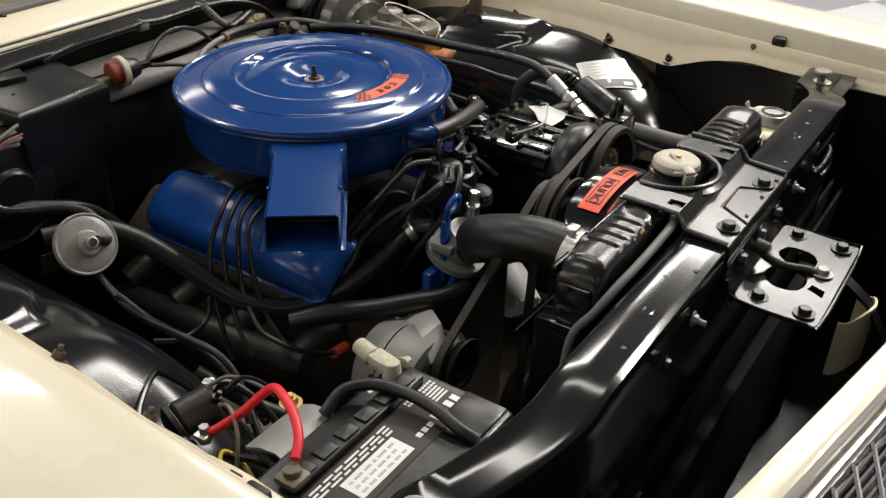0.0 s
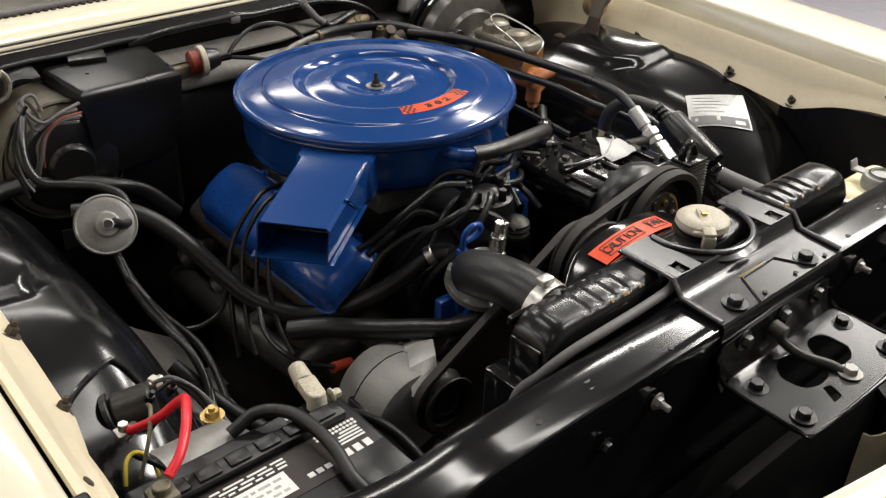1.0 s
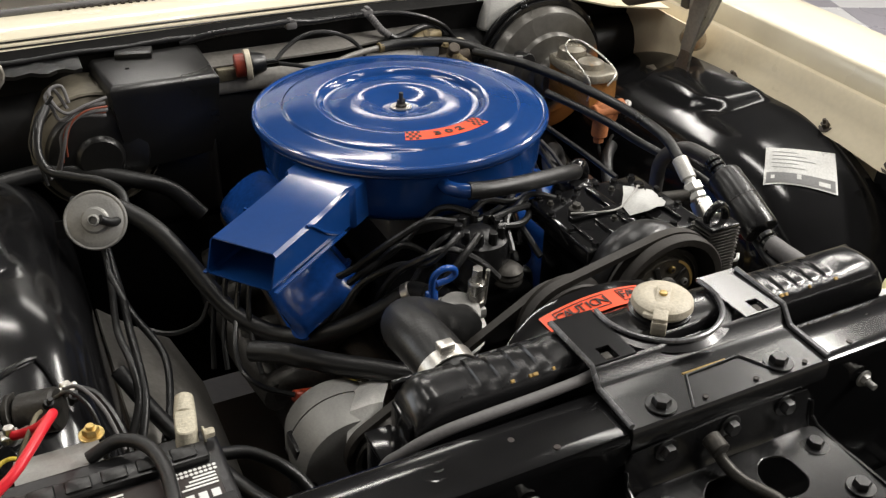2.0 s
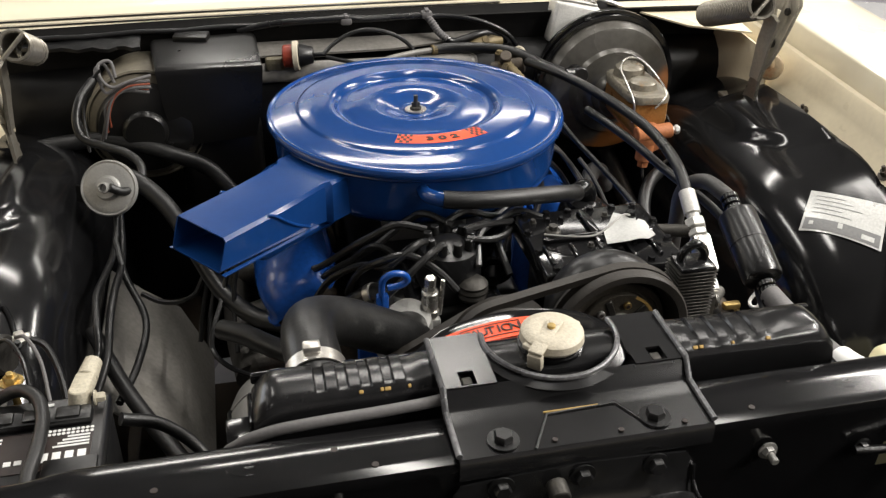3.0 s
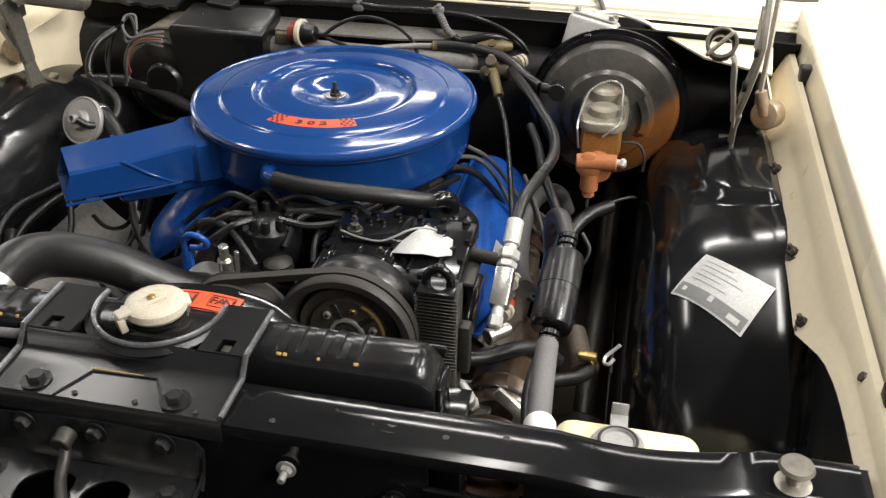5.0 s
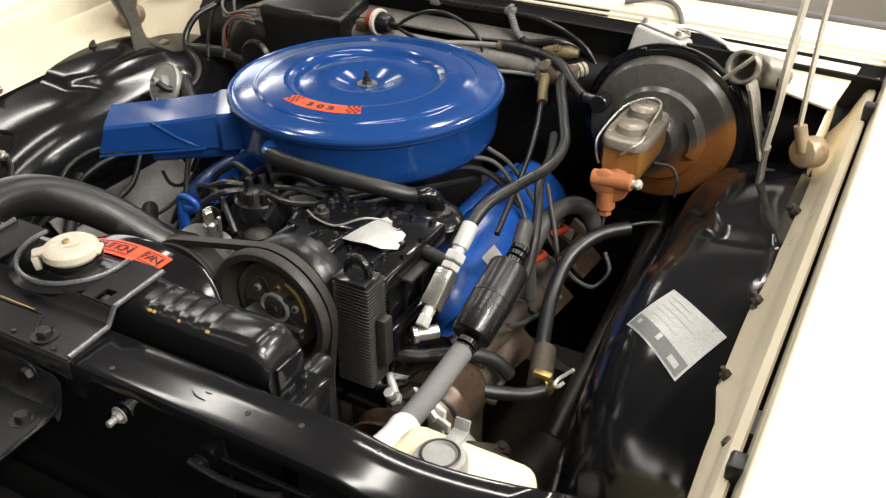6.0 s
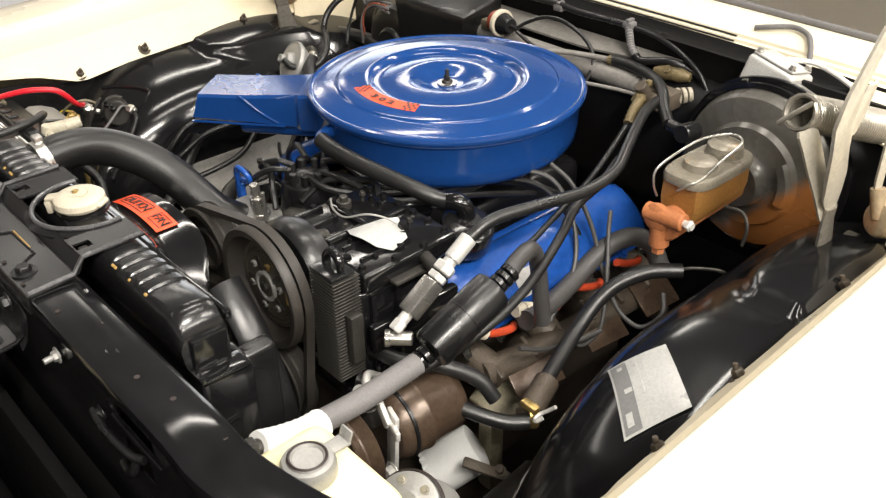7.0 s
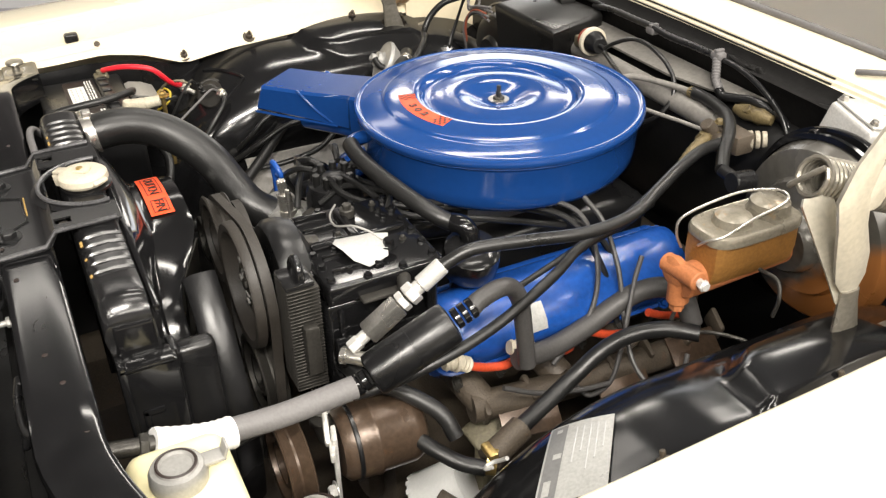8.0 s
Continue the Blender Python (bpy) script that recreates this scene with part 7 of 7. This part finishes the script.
single("yellow_wire", tube([(-0.60, -0.42, 0.79), (-0.585, -0.43, 0.805), (-0.57, -0.435, 0.80), (-0.565, -0.44, 0.78), (-0.55, -0.44, 0.785)], 0.0016, 7, 6), YELLOW, "thin yellow wire beside the battery", "wire")

# ---- vapour canister disc on the apron ----
CN = Vector((-0.18, -0.85, 0.48)).normalized()
C0 = Vector((-0.440, -0.005, 0.850))
CM = aim(C0 - CN * 0.012, C0 + CN)
can = thing("vacuum_diaphragm", (-0.43, 0.01, 0.82), "pale grey round vacuum diaphragm on a bracket", "diaphragm")
part("housing", lathe([(0, -0.016), (0.030, -0.016), (0.036, -0.006), (0.0385, 0.0), (0.0385, 0.004), (0.036, 0.006), (0.028, 0.0075), (0.018, 0.0085), (0.0155, 0.011), (0.0145, 0.020), (0.008, 0.021), (0.0075, 0.030), (0.0055, 0.031), (0.005, 0.022), (0, 0.022)], 56, CM), GREY_METAL, can)
part("rim", lathe([(0.0355, 0.0062), (0.0380, 0.0072), (0.0398, 0.004), (0.0398, 0.0), (0.038, -0.002)], 56, CM), GREY_METAL, can)
part("stem", rod(C0 - CN * 0.02, C0 - CN * 0.05 + Vector((0, 0, 0.01)), 0.006, 12), GREY_METAL, can)
part("bracket", thick(mesh([(-0.486, 0.030, 0.842), (-0.452, 0.020, 0.842), (-0.454, 0.018, 0.816), (-0.488, 0.028, 0.816)], [(0, 1, 2, 3)]), 0.002), BLACK_SATIN, can)
part("nipple_hose", tube([tuple(C0 + CN * 0.014 + Vector((0.008, 0, 0))), (-0.420, -0.012, 0.846), (-0.404, 0.006, 0.842), (-0.396, 0.030, 0.845), (-0.398, 0.050, 0.858), (-0.418, 0.072, 0.867), (-0.450, 0.094, 0.870), (-0.478, 0.108, 0.878), (-0.486, 0.125, 0.90), (-0.478, 0.150, 0.925), (-0.462, 0.185, 0.938)], 0.0062, 8, 12), RUBBER, can, "thin black hose")
ah = thing("air_hose", (-0.26, -0.15, 0.7), "long black hose looping from apron to engine", "hose")
part("hose", tube([(-0.46, 0.06, 0.845), (-0.43, 0.045, 0.845), (-0.402, 0.018, 0.846), (-0.369, -0.009, 0.824), (-0.342, -0.040, 0.790), (-0.321, -0.074, 0.756), (-0.297, -0.112, 0.727), (-0.261, -0.150, 0.710), (-0.219, -0.186, 0.714), (-0.184, -0.221, 0.740), (-0.143, -0.245, 0.770), (-0.108, -0.262, 0.800), (-0.095, -0.29, 0.81)], 0.0125, 8, 18), RUBBER, ah)
for a, b in (((-0.431, 0.046, 0.845), (-0.418, 0.033, 0.846)), ((-0.113, -0.260, 0.796), (-0.105, -0.266, 0.803))):
    part("clamp", rod(a, b, 0.0140, 20), ZINC, ah, "bright hose clamp")
single("lower_hose", tube([(-0.30, -0.205, 0.73), (-0.27, -0.235, 0.738), (-0.245, -0.265, 0.742), (-0.215, -0.292, 0.742), (-0.18, -0.318, 0.742), (-0.15, -0.342, 0.742), (-0.11, -0.36, 0.742)], 0.0135, 8, 18), RUBBER, "black hose below the valve cover", "hose")
for w, r in (([(-0.435, 0.02, 0.82), (-0.436, -0.02, 0.79), (-0.440, -0.06, 0.774), (-0.446, -0.12, 0.778), (-0.450, -0.18, 0.786), (-0.446, -0.23, 0.780), (-0.447, -0.262, 0.752), (-0.465, -0.29, 0.72)], 0.0046), ([(-0.432, 0.02, 0.81), (-0.430, -0.03, 0.775), (-0.430, -0.08, 0.763), (-0.434, -0.14, 0.765), (-0.436, -0.20, 0.760), (-0.440, -0.25, 0.735), (-0.46, -0.30, 0.70)], 0.0052), ([(-0.437, -0.04, 0.785), (-0.425, -0.09, 0.755), (-0.40, -0.15, 0.72), (-0.41, -0.22, 0.70), (-0.43, -0.28, 0.69)], 0.005)):
    single("wiring_loom", tube(w, r, 8, 10), RUBBER, "taped wiring loom along the apron", "wiring", "wiring looms")
for w in ([(-0.17, -0.03, 0.835), (-0.22, -0.035, 0.842), (-0.255, -0.047, 0.830), (-0.290, -0.058, 0.80), (-0.308, -0.068, 0.765), (-0.318, -0.083, 0.726), (-0.328, -0.103, 0.692), (-0.336, -0.124, 0.655)],
          [(-0.17, -0.045, 0.83), (-0.215, -0.05, 0.838), (-0.25, -0.06, 0.828), (-0.284, -0.075, 0.80), (-0.300, -0.09, 0.765), (-0.309, -0.105, 0.726), (-0.318, -0.125, 0.695), (-0.322, -0.146, 0.665)],
          [(-0.17, -0.06, 0.825), (-0.21, -0.065, 0.834), (-0.25, -0.075, 0.822), (-0.276, -0.093, 0.79), (-0.290, -0.108, 0.750), (-0.300, -0.127, 0.722), (-0.312, -0.162, 0.705), (-0.315, -0.210, 0.704), (-0.297, -0.235, 0.692), (-0.262, -0.245, 0.675)],
          [(-0.17, -0.08, 0.82), (-0.21, -0.083, 0.828), (-0.25, -0.09, 0.815), (-0.268, -0.108, 0.785), (-0.280, -0.125, 0.745), (-0.285, -0.15, 0.70), (-0.285, -0.18, 0.67)],
          [(-0.323, -0.079, 0.735), (-0.338, -0.087, 0.712), (-0.363, -0.084, 0.70), (-0.388, -0.076, 0.699), (-0.412, -0.062, 0.706)]):
    single("ignition_lead", tube(w, 0.0036, 8, 8), RUBBER, "grey-black ignition lead beside the engine", "wire", "ignition leads")
boot = thing("spark_plug_boot", (-0.245, -0.24, 0.662), "orange spark plug boot at the block", "spark plug", "spark plug boots")
part("boot", rod((-0.262, -0.243, 0.672), (-0.228, -0.236, 0.660), 0.0078, 14), ORANGE_BOOT, boot)
# alternator
alt = thing("alternator", (-0.23, -0.36, 0.62), "dull grey alternator low beside the engine", "alternator")
AM = Matrix.Translation((-0.235, -0.335, 0.672)) @ pose(0, 0, 0, 90, 0, 0)
part("rear_case", lathe([(0, -0.045), (0.035, -0.045), (0.058, -0.035), (0.064, -0.015), (0.064, 0.0), (0.066, 0.002)], 44, AM), GREY_METAL, alt)
part("front_case", lathe([(0.066, 0.004), (0.066, 0.035), (0.060, 0.05), (0.03, 0.056), (0, 0.056)], 44, AM), GREY_METAL, alt)
part("through_bolt", rod((-0.190, -0.30, 0.722), (-0.190, -0.395, 0.722), 0.0045, 10), STEEL_DARK, alt)
part("arm", thick(loft([[(x + dx, y, z) for dx, y, z in ((-0.022, y0, z0), (0.0, y0 - 0.004, z0 + 0.005), (0.020, y0, z0))] for x, y0, z0 in ((-0.198, -0.288, 0.703), (-0.190, -0.315, 0.722), (-0.194, -0.345, 0.738), (-0.212, -0.372, 0.738), (-0.226, -0.395, 0.715))]), 0.006), ALU, alt, "pale cast arm")
part("yellow_cap", rod((-0.203, -0.296, 0.690), (-0.199, -0.276, 0.694), 0.011, 16), YELLOW, alt, "yellow paint-dabbed terminal")
pulley("wheel", (-0.21, -0.41, 0.70), 0.038, 0.026, alt)
part("bracket", join(box(-0.30, -0.28, -0.37, -0.33, 0.60, 0.70, 0.004), rod((-0.29, -0.39, 0.655), (-0.29, -0.31, 0.655), 0.008, 12)), BLACK_SATIN, alt)
# sheet behind the leads, its lit look put into a pale grey
part("inner_panel", thick(loft([[(x, y, z) for x, z in ((-0.46, 0.70), (-0.42, 0.66), (-0.37, 0.62), (-0.33, 0.52))] for y in (-0.28, -0.20, -0.12, -0.05, 0.02)]), 0.003), LEDGE_GREY, car, "dusty sheet panel by the frame rail, its lit look in the grey")
strut = thing("brace_rod", (-0.36, -0.35, 0.6), "dusty black brace between apron and frame", "brace")
part("rod", tube([(-0.46, -0.20, 0.75), (-0.42, -0.27, 0.70), (-0.36, -0.36, 0.66), (-0.32, -0.43, 0.66)], 0.010, 5, 12), RUBBER, strut)
part("rod", tube([(-0.40, -0.44, 0.80), (-0.36, -0.43, 0.775), (-0.32, -0.45, 0.74), (-0.30, -0.50, 0.70)], 0.007, 5, 12), RUBBER, strut)

# ---- heater box, blower and firewall fittings ----
heater = thing("heater_box", (-0.29, 0.27, 0.75), "black plastic heater box on the firewall", "heater box")
part("case", loft([[(x, y, z + dz * max(0.0, (z - 0.80) / 0.134)) for x, y, dz in ((-0.372 + e, 0.205 + e, 0.013), (-0.206 - e, 0.227 + e, 0.003), (-0.211 - e, 0.333, 0.018), (-0.384 + e, 0.326, 0.016))] for z, e in ((0.80, 0.020), (0.86, 0.006), (0.915, 0.001), (0.926, 0.0), (0.931, 0.0025), (0.934, 0.008))], True), BOX_GREY, heater)
part("lower_case", box(-0.355, -0.215, 0.245, 0.335, 0.68, 0.83, 0.02, 3), BOX_GREY, heater)
part("flap", moved(box(-0.028, 0.028, -0.014, 0.014, 0.0, 0.012, 0.002), Matrix.Translation((-0.315, 0.318, 0.948)) @ pose(0, 0, 0, 6, 0, -14)), BOX_GREY, heater)
part("screw", hexbolt(Matrix.Translation((-0.335, 0.268, 0.9475)), 0.003, 0.003, 1.3), BLACK, heater)
DUSTY = paint("dusty_brown_plastic", (0.13, 0.115, 0.085), 0.6, spread=0.25, scale=20, bump=0.15, dust=0.35, dust_colour=(0.20, 0.175, 0.13))
blow = thing("blower_housing", (-0.43, 0.27, 0.78), "dusty brown blower housing with a round black cover", "blower")
part("scroll", lathe([(0, -0.006), (0.035, -0.006), (0.07, 0.0), (0.088, 0.012), (0.092, 0.03), (0.092, 0.12), (0, 0.12)], 48, Matrix.Translation((-0.400, 0.228, 0.836)) @ pose(0, 0, 0, -90, 0, 0)), DUSTY, blow)
part("rim", lathe([(0.0915, 0.010), (0.0945, 0.012), (0.0945, 0.018), (0.0915, 0.020)], 48, Matrix.Translation((-0.400, 0.228, 0.836)) @ pose(0, 0, 0, -90, 0, 0)), DUSTY, blow, "dusty flange rim")
part("motor_cap", lathe([(0, -0.024), (0.030, -0.023), (0.034, -0.019), (0.036, -0.014), (0.062, -0.012), (0.072, -0.008), (0.0765, 0.0), (0.077, 0.014)], 48, Matrix.Translation((-0.400, 0.228, 0.836)) @ pose(0, 0, 0, -90, 0, 0)), BOX_GREY, blow, "round black motor cover")
REDWIRE = paint("red_brown_wire", (0.25, 0.06, 0.03), 0.5, spread=0.2, scale=60, bump=0)
for w, mtl in (([(-0.38, 0.19, 0.925), (-0.41, 0.185, 0.925), (-0.432, 0.182, 0.912), (-0.445, 0.18, 0.885), (-0.447, 0.185, 0.86)], REDWIRE), ([(-0.38, 0.195, 0.918), (-0.415, 0.187, 0.920), (-0.438, 0.182, 0.905), (-0.45, 0.18, 0.875), (-0.46, 0.19, 0.84)], RUBBER_GREY), ([(-0.378, 0.20, 0.935), (-0.41, 0.19, 0.931), (-0.435, 0.185, 0.925), (-0.45, 0.19, 0.938), (-0.452, 0.205, 0.955), (-0.435, 0.21, 0.957), (-0.43, 0.20, 0.935)], RUBBER_GREY), ([(-0.45, 0.195, 0.95), (-0.468, 0.19, 0.93), (-0.482, 0.185, 0.895), (-0.482, 0.17, 0.86), (-0.475, 0.16, 0.84)], RUBBER)):
    for dx, dy, dz in ((0, 0, 0), (-0.007, 0.004, -0.005)):
        single("blower_wire", tube([(x + dx * (0.5 + k % 3 * 0.5), y + dy, z + dz * (1 + (k + 1) % 2)) for k, (x, y, z) in enumerate(w)], 0.0016 if mtl is REDWIRE else 0.0026, 7, 8), mtl, "thin wire at the blower housing", "wire", "blower wires")
single("heater_pipe", tube([(-0.60, 0.19, 0.822), (-0.54, 0.21, 0.826), (-0.475, 0.223, 0.824), (-0.42, 0.215, 0.815), (-0.366, 0.20, 0.80), (-0.31, 0.19, 0.775), (-0.27, 0.17, 0.73)], 0.013, 8, 16), RUBBER, "black heater hose along the firewall", "hose")
relay = thing("vacuum_motor", (-0.145, 0.28, 0.9), "red and black vacuum motor with a white band", "motor")
RD = Vector((1, -0.15, 0.05)).normalized()
R0 = Vector((-0.150, 0.270, 0.928))
part("red_end", rod(R0 - RD * 0.020, R0 - RD * 0.002, 0.019, 28), paint("red_plastic", (0.22, 0.03, 0.014), 0.45, spread=0.15, scale=40, bump=0.05, dust=0.3, dust_colour=(0.1, 0.06, 0.04)), relay)
part("white_band", rod(R0 - RD * 0.003, R0 + RD * 0.006, 0.0245, 32), CAP_WHITE, relay, "white plastic band")
part("black_end", rod(R0 + RD * 0.006, R0 + RD * 0.030, 0.020, 28, 0.014), BLACK_SATIN, relay)
part("nipple", rod(R0 + RD * 0.03, R0 + RD * 0.05, 0.004, 10), BLACK_SATIN, relay)
part("bracket", box(-0.200, -0.168, 0.266, 0.282, 0.905, 0.926, 0.004), OLIVE, relay)
single("vacuum_tube", tube([(-0.105, 0.262, 0.930), (-0.09, 0.268, 0.942), (-0.066, 0.275, 0.955), (-0.042, 0.278, 0.962), (-0.017, 0.280, 0.962), (0.008, 0.282, 0.955), (0.031, 0.284, 0.943), (0.050, 0.284, 0.925), (0.062, 0.275, 0.902), (0.060, 0.258, 0.878), (0.042, 0.243, 0.860), (0.015, 0.235, 0.850)], 0.0036, 8, 8), RUBBER, "thin black vacuum tube arching over the firewall", "hose")
single("vacuum_tube", tube([(-0.10, 0.260, 0.926), (-0.06, 0.25, 0.918), (-0.02, 0.245, 0.905), (0.0, 0.24, 0.89)], 0.0036, 8, 8), RUBBER, "thin black vacuum tube behind the air cleaner", "hose")
# ducts on the firewall top
part("firewall_ledge", thick(loft([[(x, y, z) for y, z in ((0.299 + 0.034 * max(0.0, (x - 0.02) / 0.17), 0.921), (0.320 + 0.014 * max(0.0, (x - 0.02) / 0.17), 0.925), (0.344, 0.930))] for x in (-0.24, -0.15, -0.05, 0.02, 0.08, 0.14, 0.19)]), 0.004), LEDGE_GREY, car, "grey dusty ledge on the firewall")
part("firewall_roll", join(rod((-0.22, 0.286, 0.895), (0.155, 0.284, 0.893), 0.0165, 28), lathe([(0.0165, 0), (0.0155, 0.006), (0.011, 0.012), (0, 0.015)], 28, aim((0.154, 0.284, 0.893), (0.17, 0.284, 0.893)))), LEDGE_GREY, car, "rounded grey pressing under the ledge")
harness = thing("cowl_harness", (0.05, 0.35, 0.93), "taped wiring harness clipped along the cowl", "wiring")
part("loom", tube([(-0.24, 0.335, 0.955), (-0.18, 0.328, 0.966), (-0.105, 0.322, 0.970), (-0.057, 0.320, 0.972), (-0.02, 0.324, 0.967), (0.03, 0.329, 0.966), (0.085, 0.332, 0.966)], 0.0055, 8, 10, True, 0.06), BLACK_SATIN, harness)
part("branch", tube([(0.085, 0.332, 0.967), (0.096, 0.324, 0.952), (0.106, 0.317, 0.938), (0.120, 0.313, 0.927)], 0.0066, 8, 10, True, 0.09), RUBBER_GREY, harness, "grey taped branch")
part("drop", tube([(0.118, 0.313, 0.928), (0.130, 0.312, 0.922), (0.150, 0.314, 0.925), (0.182, 0.320, 0.931), (0.205, 0.330, 0.926), (0.228, 0.338, 0.914), (0.248, 0.342, 0.895)], 0.0068, 8, 12), BLACK_SATIN, harness)
for x, y in ((-0.057, 0.321), (0.086, 0.333)):
    part("clip", join(box(x - 0.010, x + 0.010, y - 0.008, y + 0.010, 0.960, 0.973, 0.004, 2), box(x - 0.003, x + 0.004, y - 0.007, y + 0.009, 0.972, 0.977, 0.001)), RUBBER_GREY, harness, "grey taped clip")
single("washer_tube", tube([(0.262, 0.425, 0.983), (0.285, 0.432, 0.988), (0.315, 0.448, 0.991), (0.345, 0.437, 0.989), (0.364, 0.415, 0.981), (0.374, 0.400, 0.964)], 0.0042, 7, 10), RUBBER_GREY, "grey washer tube lying on the cowl panel", "hose")
# black bars on the panel stand in for the dark inside the air slots
for i in range(17):
    part("slot_shade", box(-0.400 + i * 0.0125, -0.3945 + i * 0.0125, 0.478, 0.4925, 0.972, 0.9895, 0.0, 1), BLACK_INK, car)

# ---- floor squares on the side that comes into view, laid 24 degrees askew ----
TILE = 1 / 1.64
TILE_PALE = paint("white_vinyl_square", (0.62, 0.62, 0.63), 0.28, spread=0.06, scale=6, bump=0.03, random_tone=0.04)
TILE_DARK = paint("grey_vinyl_square", (0.31, 0.30, 0.335), 0.28, spread=0.08, scale=6, bump=0.03, random_tone=0.05)
tiles = []
for tone in (TILE_PALE, TILE_DARK):
    tiles.append(part("square", box(-TILE / 2 + 0.001, TILE / 2 - 0.001, -TILE / 2 + 0.001, TILE / 2 - 0.001, 0.0, 0.004, 0.001, 1), tone, floor))
turn = Matrix.Rotation(radians(-24), 4, "Z")
used = [False, False]
for i in range(-16, 17):
    for j in range(-16, 17):
        spot = turn @ Vector(((i + 0.5) * TILE, (j + 0.5) * TILE, 0.0))
        if 1.6 < spot.x < 5.6 and -2.6 < spot.y < 6.0:
            k = (i + j) % 2
            square = tiles[k] if not used[k] else new("square", tiles[k].data)
            used[k] = True
            square.parent, square.matrix_parent_inverse = floor, tiles[0].matrix_parent_inverse
            square.matrix_basis = Matrix.Translation(spot) @ turn
